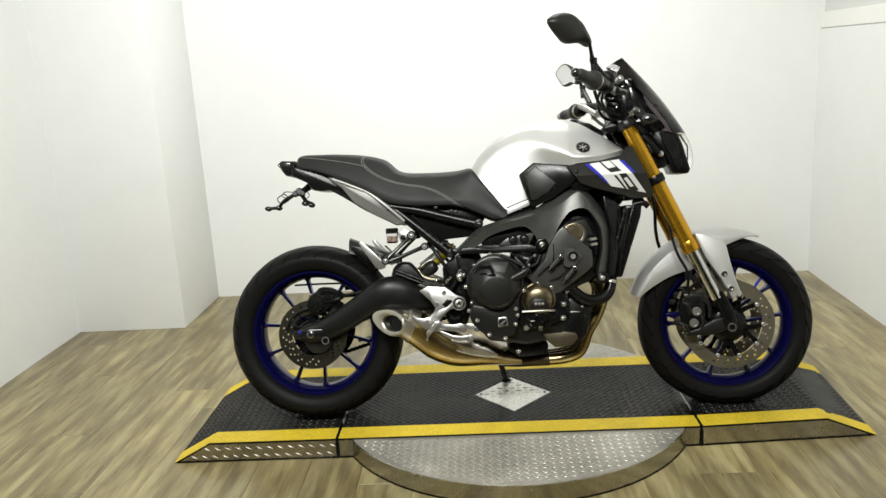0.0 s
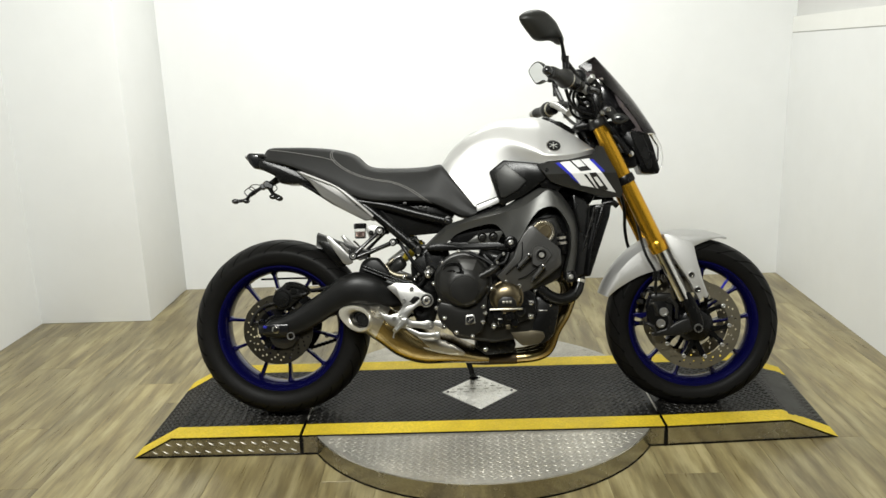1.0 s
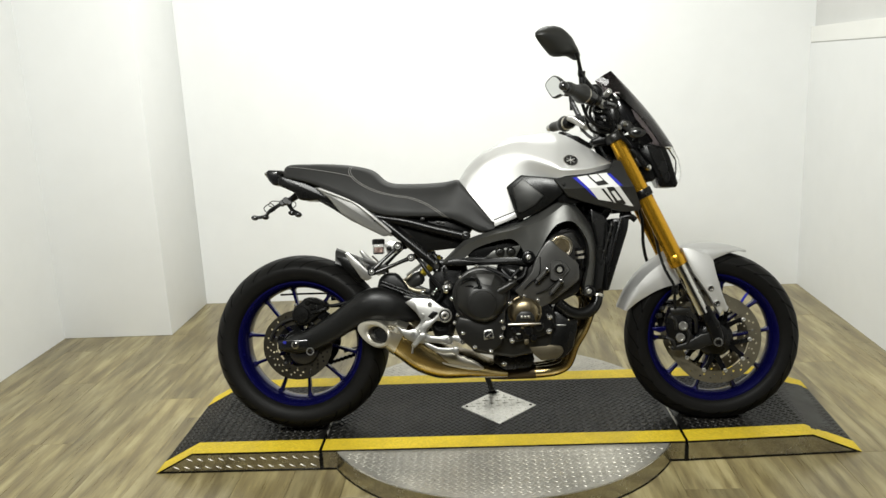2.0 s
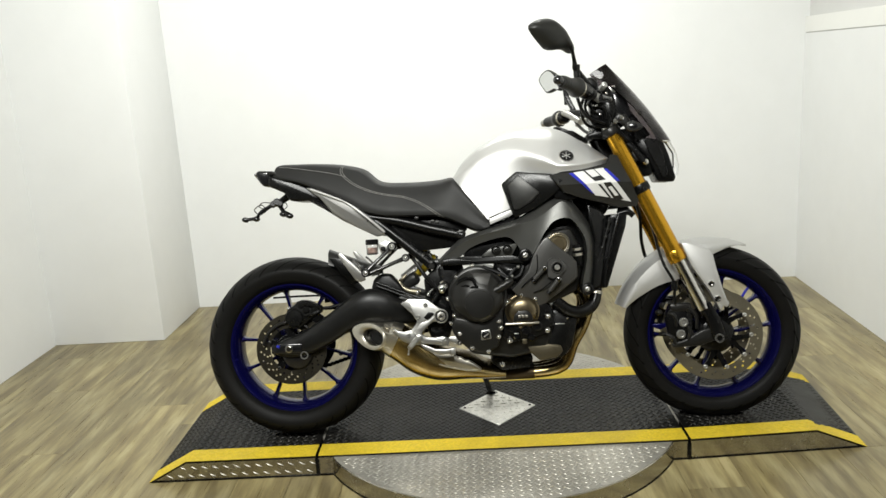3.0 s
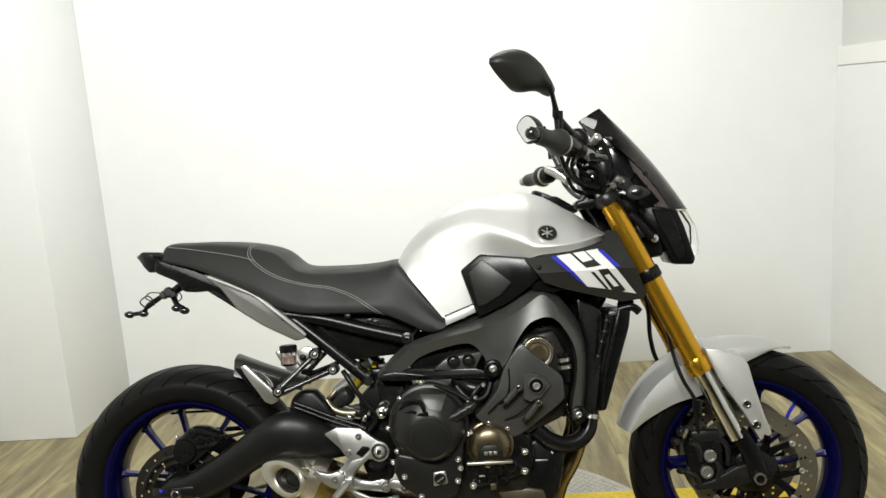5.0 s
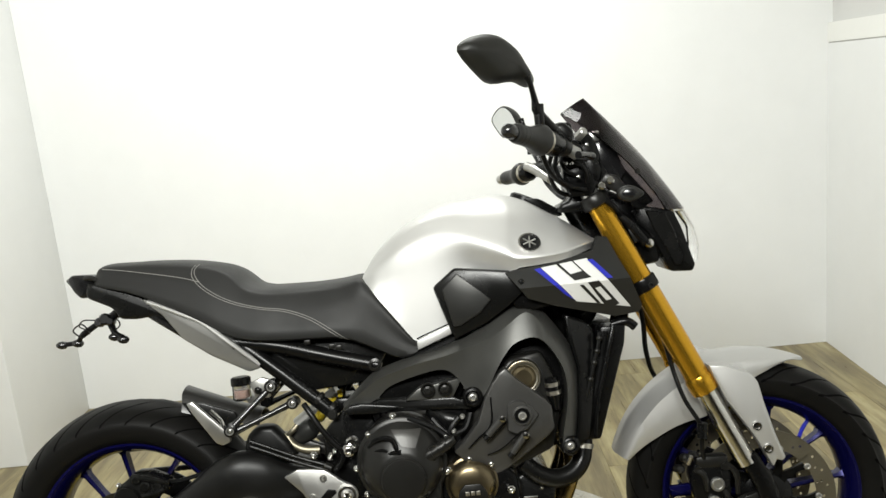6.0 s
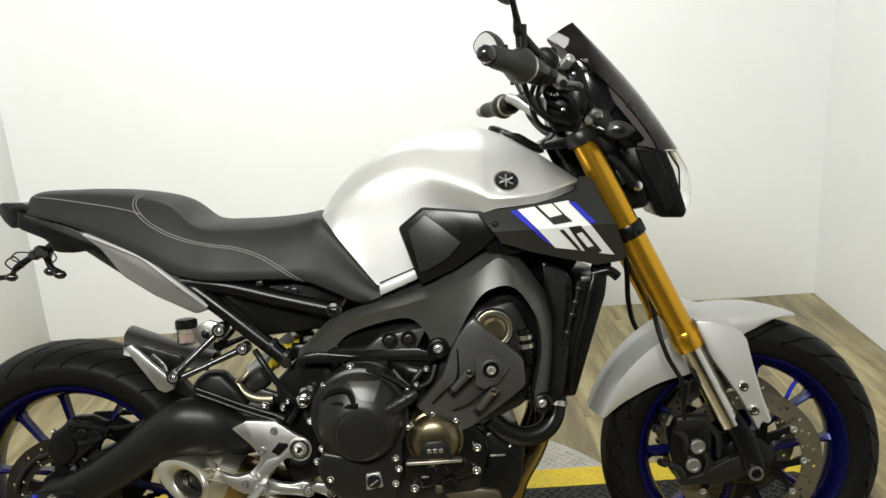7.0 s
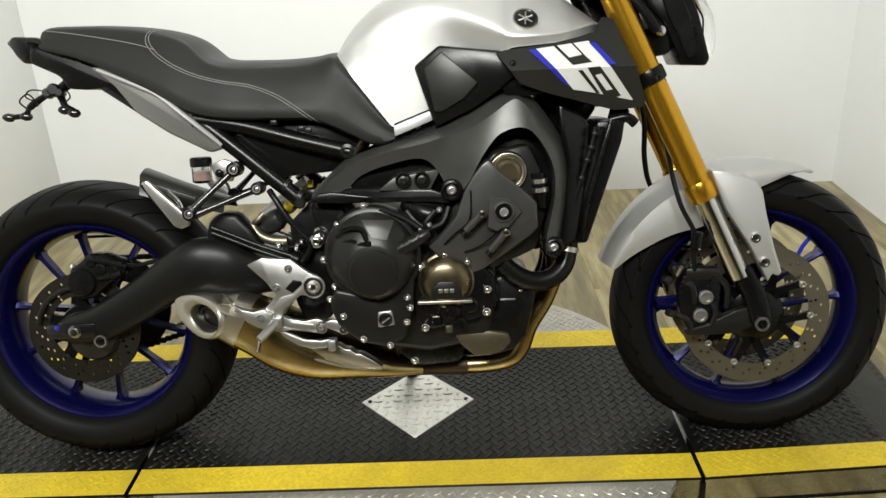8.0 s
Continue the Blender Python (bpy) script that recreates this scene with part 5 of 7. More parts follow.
# shock with yellow spring
part("shock_body", tube([(-0.30, 0, 0.515), (-0.20, 0, 0.585)], 0.022, 18, 1), ALLOY, bike, "alloy shock absorber body")
coil = [(-0.262 + 0.055 * f + 0.026 * math.sin(f * 20) * 0.57, 0.032 * math.cos(f * 20), 0.528 + 0.04 * f + 0.026 * math.sin(f * 20) * 0.8) for f in [i / 40 for i in range(41)]]
part("shock_spring", tube(coil, 0.0075, 8, 1), YSPRING, bike, "yellow shock spring")
part("shock_mount", box(-0.205, -0.165, -0.05, 0.05, 0.548, 0.580, 0.008), BLACK, bike)
for x, y, z in ((-0.220, -0.03, 0.572), (-0.192, -0.04, 0.590)):
    part("shock_tag", box(x - 0.006, x + 0.006, y - 0.004, y + 0.004, z - 0.008, z + 0.008, 0.002), YSPRING, bike, "small yellow tag")
part("shock_eye", lathe([(0.010, -0.035), (0.021, -0.030), (0.0235, -0.018), (0.0235, 0.010), (0.019, 0.022), (0.008, 0.027)], (-0.270, -0.066, 0.516), (0.72, -0.25, 0.45), 28), SATIN, bike, "dark satin shock end")
part("shock_clamp", tube([(-0.312, -0.080, 0.520), (-0.306, -0.084, 0.502), (-0.292, -0.086, 0.488), (-0.270, -0.086, 0.479), (-0.241, -0.084, 0.476)], [0.008, 0.009, 0.009, 0.010, 0.011], 14), DISC, bike, "dull alloy shock clamp")
part("clamp_band", tube([(-0.318, -0.076, 0.512), (-0.300, -0.090, 0.522), (-0.286, -0.086, 0.536)], 0.006, 10), DISC, bike)
part("linkage", prism([(-0.36, 0.50), (-0.32, 0.52), (-0.25, 0.49), (-0.20, 0.47), (-0.20, 0.455), (-0.28, 0.47)], -0.075, -0.05, 0.006), CASE, bike, "dark shock linkage")
part("brake_line", tube([(-0.60, -0.10, 0.448), (-0.56, -0.105, 0.440), (-0.50, -0.100, 0.452), (-0.45, -0.090, 0.465)], 0.005, 8), CABLE, bike, "black rear brake line")
for dz in (0.0, -0.011):
    part("brake_line", tube([(-0.383, -0.126, 0.517 + dz), (-0.348, -0.128, 0.503 + dz), (-0.295, -0.130, 0.480 + dz), (-0.259, -0.130, 0.466 + dz), (-0.222, -0.130, 0.452 + dz)], [0.0058, 0.0048, 0.0048, 0.0048, 0.0062], 10), MATT, bike, "straight black brake line")
part("line_union", lathe([(0.008, -0.008), (0.008, 0.008), (0.005, 0.010)], (-0.218, -0.132, 0.449), (1, 0, -0.5), 12), CASE, bike)
for x, z, r in ((-0.246, 0.477, 0.0085), (-0.211, 0.469, 0.0070), (-0.166, 0.487, 0.0150)):
    bolt(x, -0.158 if r > 0.01 else -0.134, z, r, bike, CHROME, 0.008)
part("engine_mount_plate", prism([(-0.225, 0.520), (-0.165, 0.578), (-0.10, 0.575), (-0.08, 0.50), (-0.10, 0.40), (-0.16, 0.40), (-0.222, 0.440)], -0.125, -0.075, 0.006, 2), MATT, bike, "black engine mounting plate")
# added black plate that paints the spar's rear end as shaded
part("frame_shelf", prism([(-0.170, 0.566), (-0.155, 0.582), (-0.127, 0.585), (-0.055, 0.575), (-0.050, 0.569), (-0.10, 0.562)], -0.176, -0.150, 0.003, 2), MATT, bike, "black plate standing for the shade under the frame spar")

# -- rear hugger and passenger peg brackets --


def hugger_shell():
    bm = bmesh.new()
    rows = []
    for i in range(11):
        f = i / 10
        x = -0.553 + 0.175 * f
        z = 0.634 - 0.068 * f - 0.003 * math.sin(f * 3)
        rows.append([bm.verts.new((x, -0.055 + 0.110 * k / 8, z - 0.022 * abs(k - 4) ** 2 / 16 - (0.03 - 0.024 * f if k in (0, 8) else 0))) for k in range(9)])
    for a, b in zip(rows, rows[1:]):
        for k in range(8):
            bm.faces.new((a[k], a[k + 1], b[k + 1], b[k]))
    bmesh.ops.recalc_face_normals(bm, faces=bm.faces[:])
    bmesh.ops.solidify(bm, geom=bm.faces[:], thickness=0.003)
    return bm


part("rear_hugger", hugger_shell(), HUGGER, bike, "dark grey plastic rear hugger", 50)
part("hugger_side", prism([(-0.548, 0.605), (-0.50, 0.60), (-0.43, 0.575), (-0.42, 0.55), (-0.455, 0.515), (-0.475, 0.512), (-0.515, 0.555)], -0.066, -0.056, 0.003), MATT, bike, "black hugger side")
for s in (-1, 1):
    stay = prism([(-0.500, 0.618), (-0.488, 0.622), (-0.478, 0.612), (-0.415, 0.548), (-0.412, 0.530), (-0.430, 0.523), (-0.444, 0.53), (-0.49, 0.598)], s * 0.165 - 0.006, s * 0.165 + 0.006, 0.003)
    peg = part("passenger_peg_stay", stay, ALLOY, bike, "bright alloy passenger footrest")
    for a, b in (((-0.324, 0.634), (-0.410, 0.556)), ((-0.281, 0.594), (-0.405, 0.548))):
        part("peg_strut", tube([(a[0], s * 0.125, a[1]), ((a[0] + b[0]) / 2, s * 0.148, (a[1] + b[1]) / 2), (b[0], s * 0.160, b[1])], [0.0085, 0.0060, 0.0085], 12, 2), GLOSS, peg, "black tubular peg strut")
    for x, z, r in ((-0.324, 0.634, 0.015), (-0.281, 0.594, 0.013), (-0.411, 0.553, 0.014)):
        part("peg_joint", lathe([(r, -0.016), (r, 0.012), (r * 0.7, 0.014), (r * 0.4, 0.010)], (x, s * (0.128 if x > -0.4 else 0.160), z), (0, s, 0), 20), BLACK, peg)
        part("joint_ring", lathe([(r * 0.62, 0.010), (r * 0.62, 0.0155), (r * 0.46, 0.0155), (r * 0.42, 0.010)], (x, s * (0.128 if x > -0.4 else 0.160), z), (0, s, 0), 20, True), ALLOY, peg)
        part("joint_pin", lathe([(r * 0.30, 0.006), (r * 0.28, 0.013), (r * 0.10, 0.014)], (x, s * (0.128 if x > -0.4 else 0.160), z), (0, s, 0), 14), ALLOY, peg)
    part("peg_spring", tube([(-0.452, s * 0.163, 0.598), (-0.43, s * 0.165, 0.575), (-0.425, s * 0.165, 0.552)], 0.004, 8), CHROME, peg)

# brake fluid reservoir
res = part("fluid_reservoir", lathe([(0.015, 0), (0.0195, 0.003), (0.0195, 0.031), (0.018, 0.034), (0.0165, 0.034), (0.0175, 0.030), (0.0175, 0.005), (0.013, 0.003)], (-0.389, -0.135, 0.610), (0, 0, 1), 28), LENS, bike, "clear plastic brake fluid reservoir")
part("brake_fluid", lathe([(0.013, 0.0045), (0.0165, 0.006), (0.0165, 0.023), (0.002, 0.023)], (-0.389, -0.135, 0.610), (0, 0, 1), 24), REDDISH, res, "reddish brake fluid")
part("reservoir_cap", lathe([(0.0215, 0), (0.0215, 0.015), (0.018, 0.018), (0.005, 0.018)], (-0.389, -0.135, 0.643), (0, 0, 1), 24), BLACK, res, "black screw cap")
part("reservoir_bracket", prism([(-0.372, 0.645), (-0.345, 0.655), (-0.318, 0.645), (-0.33, 0.61), (-0.36, 0.612)], -0.136, -0.122, 0.003), ALLOY, res)
bolt(-0.353, -0.137, 0.628, 0.009, res, BLACK)

# -- subframe tubes --
for s in (-1, 1):
    part("subframe_tube", tube([(-0.50, s * 0.09, 0.815), (-0.40, s * 0.113, 0.74), (-0.32, s * 0.121, 0.674), (-0.21, s * 0.128, 0.578), (-0.196, s * 0.129, 0.563)], 0.0165, 16), BLACK, bike, "black subframe tube")
    part("subframe_tube", tube([(-0.40, s * 0.115, 0.735), (-0.30, s * 0.12, 0.717), (-0.20, s * 0.125, 0.688), (-0.09, s * 0.13, 0.658)], 0.0175, 16), BLACK, bike, "black upper subframe tube")
    part("subframe_end", lathe([(0.014, -0.012), (0.014, 0.012), (0.008, 0.014), (0.007, 0.008)], (-0.094, s * 0.138, 0.662), (0, s, 0), 18), CASE, bike)
    for f, r in ((0.86, 0.0180), (1.10, 0.0185)):
        cx, cz = -0.32 + 0.11 * f, 0.674 - 0.092 * f
        part("tube_collar", lathe([(r - 0.003, -0.006), (r, -0.004), (r, 0.004), (r - 0.003, 0.006)], (cx, s * 0.126, cz), (0.77, 0.05 * s, -0.64), 20), CASE, bike)
    part("tube_end", lathe([(0.010, -0.010), (0.011, 0.004), (0.008, 0.007), (0.004, 0.007)], (-0.196, s * 0.140, 0.562), (0, s, 0), 18), CASE, bike)
    for f in (0.30, 0.55, 0.62):
        part("tube_clip", box(-0.30 + 0.21 * f - 0.007, -0.30 + 0.21 * f + 0.007, s * 0.136 - 0.004, s * 0.136 + 0.004, 0.734 - 0.055 * f, 0.744 - 0.055 * f, 0.002), CASE, bike)
    part("foot_loop", tube([(-0.256, s * 0.140, 0.590), (-0.242, s * 0.150, 0.571), (-0.222, s * 0.155, 0.538), (-0.198, s * 0.155, 0.506), (-0.179, s * 0.155, 0.484), (-0.182, s * 0.155, 0.464), (-0.198, s * 0.155, 0.445)], 0.0065, 12), BLACK, bike, "bent black tube")
part("side_infill", prism([(-0.34, 0.675), (-0.36, 0.73), (-0.33, 0.75), (-0.15, 0.742), (-0.06, 0.70), (-0.09, 0.655), (-0.12, 0.62), (-0.235, 0.612), (-0.27, 0.63)], -0.108, 0.108, 0.006), MATT, bike, "black inner side cover")

# -- footrest bracket --
casting_pts = [(-0.302, 0.449), (-0.273, 0.462), (-0.216, 0.457), (-0.180, 0.429), (-0.166, 0.422), (-0.154, 0.408), (-0.154, 0.392), (-0.166, 0.381), (-0.185, 0.384), (-0.207, 0.384), (-0.226, 0.370), (-0.240, 0.356), (-0.242, 0.346), (-0.221, 0.335), (-0.194, 0.331), (-0.171, 0.335), (-0.155, 0.330), (-0.150, 0.318), (-0.163, 0.304),
               (-0.190, 0.309), (-0.226, 0.313), (-0.246, 0.310), (-0.270, 0.314), (-0.289, 0.320), (-0.310, 0.332), (-0.324, 0.349), (-0.334, 0.370), (-0.318, 0.360), (-0.296, 0.354), (-0.273, 0.360), (-0.259, 0.373), (-0.250, 0.388), (-0.267, 0.414), (-0.289, 0.436)]
rib_pts = [(-0.186, 0.422), (-0.170, 0.421), (-0.156, 0.404), (-0.165, 0.385), (-0.198, 0.387), (-0.233, 0.358), (-0.238, 0.345), (-0.220, 0.333), (-0.177, 0.326), (-0.170, 0.316), (-0.178, 0.312), (-0.244, 0.317), (-0.262, 0.336), (-0.258, 0.360), (-0.239, 0.383), (-0.214, 0.389), (-0.192, 0.405)]
foot = both("footrest_bracket", prism(casting_pts, -0.188, -0.174, 0.0022, 2), ALLOY, bike, "cast aluminium footrest bracket")[0]
part("bracket_rib", prism(rib_pts, -0.1925, -0.187, 0.0018, 2), ALLOY, foot, "raised cast rib")
part("bracket_wing", prism([(-0.330, 0.374), (-0.314, 0.362), (-0.293, 0.357), (-0.272, 0.362), (-0.258, 0.350), (-0.256, 0.322), (-0.285, 0.324), (-0.306, 0.336), (-0.321, 0.353)], -0.203, -0.186, 0.0022, 2), ALLOY, foot, "cast side wing")
part("bracket_slot", prism([(-0.229, 0.399), (-0.212, 0.417), (-0.197, 0.414), (-0.194, 0.408), (-0.215, 0.390)], -0.1895, -0.186, 0.001), BLACK, foot)
for x, y, z, r, m in ((-0.172, -0.190, 0.402, 0.0145, CHROME), (-0.162, -0.190, 0.318, 0.0095, ALLOY), (-0.220, -0.187, 0.440, 0.0058, ALLOY), (-0.246, -0.187, 0.402, 0.0058, ALLOY), (-0.279, -0.202, 0.345, 0.0058, ALLOY), (-0.116, -0.203, 0.316, 0.0062, CHROME)):
    part("bracket_bolt", lathe([(r * 1.35, -0.006), (r * 1.35, 0.002), (r * 1.22, 0.005), (r * 1.0, 0.005), (r * 0.86, 0.002), (r * 0.72, 0.002), (r * 0.66, 0.007), (r * 0.45, 0.009), (r * 0.30, 0.006), (r * 0.1, 0.006)], (x, y, z), (0, -1, 0), 24), m, foot)
part("pivot_seat", lathe([(0.023, -0.004), (0.023, 0.001), (0.020, 0.003), (0.0195, -0.002)], (-0.172, -0.192, 0.402), (0, -1, 0), 32, True), ALLOY, foot)
part("brake_pedal", prism([(-0.154, 0.332), (-0.141, 0.336), (-0.120, 0.333), (-0.106, 0.322), (-0.108, 0.307), (-0.120, 0.305), (-0.130, 0.312), (-0.150, 0.320)], -0.204, -0.193, 0.003, 2), ALLOY, foot, "alloy brake lever end")
arm = part("pedal_arm", prism([(-0.246, 0.318), (-0.221, 0.310), (-0.195, 0.298), (-0.162, 0.295), (-0.143, 0.298), (-0.142, 0.281), (-0.162, 0.279), (-0.182, 0.278), (-0.207, 0.286), (-0.233, 0.302)], -0.206, -0.196, 0.0028, 2), ALLOY, foot, "curved alloy brake pedal")
part("pedal_pad", box(-0.147, -0.131, -0.222, -0.196, 0.277, 0.300, 0.003), ALLOY, arm, "cleated pedal tip")
for s in (-1, 1):
    part("peg_mount", box(-0.257, -0.237, s * 0.198 - 0.009, s * 0.198 + 0.009, 0.324, 0.346, 0.003), ALLOY, foot)
    part("footrest_peg", tube([(-0.250, s * 0.200, 0.334), (-0.270, s * 0.232, 0.316), (-0.276, s * 0.240, 0.311)], [0.0095, 0.0085, 0.0075], 14, 1), ALLOY, foot, "ribbed alloy footrest peg")
    part("peg_feeler", tube([(-0.275, s * 0.238, 0.310), (-0.278, s * 0.238, 0.298), (-0.280, s * 0.238, 0.288)], [0.0035, 0.0028, 0.0038], 8, 1), CHROME, foot)
part("brake_cylinder", lathe([(0.012, -0.03), (0.012, 0.03), (0.006, 0.034)], (-0.245, -0.160, 0.352), (0.6, 0, 0.8), 14), ALLOY, foot)

# -- side stand on the far side --
part("side_stand", tube([(-0.07, 0.12, 0.20), (-0.045, 0.16, 0.155), (-0.020, 0.240, 0.062)], [0.013, 0.011, 0.010], 12, 1), BLACK, bike, "black side stand")
part("stand_foot", lathe([(0.018, -0.004), (0.018, 0.004), (0.010, 0.006)], (-0.019, 0.246, 0.0565), (0, 0.2079, 0.9781), 20), BLACK, bike)


# -- tank --
def body_ring(x, zt, wc, zc, wb, zb, shoulder=0.55, n=6):
    """One cross-section of a rounded body: crown, widest line, then in to the bottom."""
    half = spline([(0, zt), (wc * 0.45, zt - 0.10 * (zt - zc)), (wc * 0.84, zt - shoulder * (zt - zc)), (wc, zc), ((wc * 0.35 + wb * 0.65), (zc * 0.55 + zb * 0.45)), (wb, zb), (wb * 0.6, zb - 0.006), (0, zb - 0.008)], 4)
    right = [(x, -p[0], p[1]) for p in half]
    left = [(x, p[0], p[1]) for p in half[-2:0:-1]]
    return right + left


def tank_ring(x, zt, wr, zr, wc, zc, wb, zb):
    """A cross-section of the tank: crown, ridge, side facet, widest crease, scooped flank, bottom."""
    def between(p, q, f):
        return (p[0] + (q[0] - p[0]) * f, p[1] + (q[1] - p[1]) * f)
    ridge, wide, low = (wr, zr), (wc, zc), (wb, zb)
    knee = (wb + (wc - wb) * 0.74, zc - 0.26 * (zc - zb))
    poly = [(-wr * 0.62, zt - 0.2 * (zt - zr)), (0, zt + 0.002), (wr * 0.62, zt - 0.2 * (zt - zr)), (wr * 1.02, zr + 0.004), between(ridge, wide, 0.45), (wc + 0.003, zc), knee, between(knee, low, 0.4), between(knee, low, 0.75), low, (wb - 0.002, zb - 0.03)]
    half = []
    for i in range(len(poly) - 3):
        for k in range(4):
            t = k / 4
            w = ((1 - t) ** 3 / 6, (3 * t ** 3 - 6 * t * t + 4) / 6, (-3 * t ** 3 + 3 * t * t + 3 * t + 1) / 6, t ** 3 / 6)
            half.append(tuple(sum(w[j] * poly[i + j][c] for j in range(4)) for c in (0, 1)))
    half[0] = (0, half[0][1])
    half += [low, (wb * 0.6, zb - 0.006), (0, zb - 0.008)]
    return [(x, -p[0], p[1]) for p in half] + [(x, p[0], p[1]) for p in half[-2:0:-1]]


tank_rear = [(-0.110, 0.854, 0.072, 0.852, 0.094, 0.848, 0.110, 0.838), (-0.085, 0.896, 0.085, 0.885, 0.114, 0.862, 0.131, 0.806), (-0.055, 0.927, 0.096, 0.913, 0.126, 0.882, 0.141, 0.762), (-0.02, 0.953, 0.106, 0.938, 0.136, 0.903, 0.146, 0.716),
             (0.03, 0.980, 0.116, 0.961, 0.147, 0.919, 0.152, 0.698), (0.07, 0.995, 0.124, 0.971, 0.157, 0.921, 0.152, 0.715)]
tank_front = [(0.105, 1.004, 0.131, 0.972, 0.168, 0.916, 0.149, 0.775), (0.135, 1.006, 0.138, 0.966, 0.180, 0.907, 0.150, 0.800), (0.175, 1.012, 0.147, 0.960, 0.196, 0.890, 0.168, 0.815),
              (0.206, 1.012, 0.152, 0.956, 0.207, 0.875, 0.190, 0.828), (0.228, 1.008, 0.153, 0.951, 0.211, 0.864, 0.203, 0.842), (0.27, 0.992, 0.150, 0.938, 0.211, 0.862, 0.203, 0.846), (0.316, 0.962, 0.142, 0.921, 0.203, 0.866, 0.195, 0.850), (0.344, 0.944, 0.132, 0.911, 0.192, 0.872, 0.184, 0.856), (0.385, 0.914, 0.100, 0.893, 0.160, 0.882, 0.150, 0.868), (0.412, 0.892, 0.060, 0.886, 0.100, 0.882, 0.090, 0.874)]
tank_bm = loft([tank_ring(*[float(v) for v in p]) for p in spline(tank_rear + tank_front, 10)])
tank_tree = surface(tank_bm)
tank = part("fuel_tank", tank_bm, SILVER, bike, "silver metallic fuel tank", 75)
part("filler_cap", lathe([(0.040, -0.01), (0.040, 0.006), (0.034, 0.010), (0.01, 0.011)], (0.275, 0, 0.988), (0.45, 0, 0.9), 36), BLACK, tank, "black fuel filler cap")
part("ignition_cover", prism([(0.262, 0.995), (0.30, 0.990), (0.345, 0.960), (0.352, 0.945), (0.30, 0.965)], -0.05, 0.05, 0.006), MATT, bike, "black tank top trim")
part("tank_lower_strip", prism([(0.002, 0.687), (0.076, 0.715), (0.075, 0.733), (0.001, 0.707)], -0.168, -0.135, 0.002), SILVER, bike, "silver strip under the tank")
part("tank_seam", tube([onto(tank_tree, x, z, 0.0005) for x, z in ((0.001, 0.7095), (0.036, 0.7225), (0.076, 0.7365))], 0.0016, 6), BLACK, tank)
for x, z in ((0.014, 0.690), (0.032, 0.697), (0.052, 0.704)):
    part("strip_tab", box(x, x + 0.011, -0.153, -0.146, z - 0.005, z + 0.005, 0.001), BLACK, bike)
part("tank_tray", prism([(-0.03, 0.655), (0.10, 0.695), (0.10, 0.735), (0.0, 0.705), (-0.03, 0.70)], -0.146, 0.146, 0.004), BLACK, bike, "black tray under the tank")
# round emblem of plain shapes

em = onto(tank_tree, 0.255, 0.892, 0.002)
hit = tank_tree.ray_cast(Vector((0.255, -1, 0.892)), Vector((0, 1, 0)))
nrm = hit[1] if hit[1].y < 0 else -hit[1]
part("round_emblem", lathe([(0.0225, -0.003), (0.0225, 0.002), (0.019, 0.003), (0.005, 0.003)], em, nrm, 36), GLOSS, tank, "round black emblem with a bright rim")
part("emblem_ring", lathe([(0.0235, -0.002), (0.0235, 0.0035), (0.0205, 0.0035), (0.0205, -0.002)], em, nrm, 36, True), CHROME, tank)
q = Vector((0, 0, 1)).rotation_difference(nrm)
for k in range(3):
    d = q @ Vector((math.cos(2.09 * k + 0.5), math.sin(2.09 * k + 0.5), 0))
    part("emblem_bar", tube([em + nrm * 0.0032 - d * 0.015, em + nrm * 0.0032 + d * 0.015], 0.0017, 6, 1), ALLOY, tank)

# black intake covers and shrouds on both sides
cover_pts = [(0.045, 0.817), (0.094, 0.854), (0.150, 0.846), (0.211, 0.838), (0.238, 0.795), (0.205, 0.768), (0.151, 0.733), (0.083, 0.703), (0.074, 0.724)]


def intake_cover():
    bm = prism(cover_pts, -0.186, -0.13, 0.006, 2)
    for v in bm.verts:
        v.co.y -= 0.03 * max(0, (v.co.x - 0.06) / 0.17) - 0.012
    return bm


near_cover = both("intake_cover", intake_cover(), MATT, bike, "matt black intake side cover")[0]
panel = [(0.064, 0.811), (0.098, 0.842), (0.165, 0.782), (0.138, 0.754), (0.096, 0.731), (0.082, 0.731)]


def intake_panel():
    bm = prism(panel, -0.193, -0.17, 0.003, 2)
    for v in bm.verts:
        v.co.y -= 0.03 * max(0, (v.co.x - 0.06) / 0.17) - 0.012
    return bm


part("cover_panel", intake_panel(), SATIN, near_cover, "satin charcoal raised facet")
shroud_pts = [(0.199, 0.834), (0.216, 0.838), (0.300, 0.846), (0.387, 0.864), (0.404, 0.893), (0.424, 0.889), (0.440, 0.843), (0.462, 0.793), (0.488, 0.738), (0.482, 0.723), (0.426, 0.720), (0.295, 0.757), (0.241, 0.777)]


def bowed(bm):
    """Bends a side panel about a level fold, and tucks in its front."""
    for v in bm.verts:
        v.co.y += 0.055 * max(0, (v.co.x - 0.33) / 0.17) ** 1.5 + 0.55 * max(0, v.co.z - 0.800) + 0.50 * max(0, 0.800 - v.co.z)
    return bm


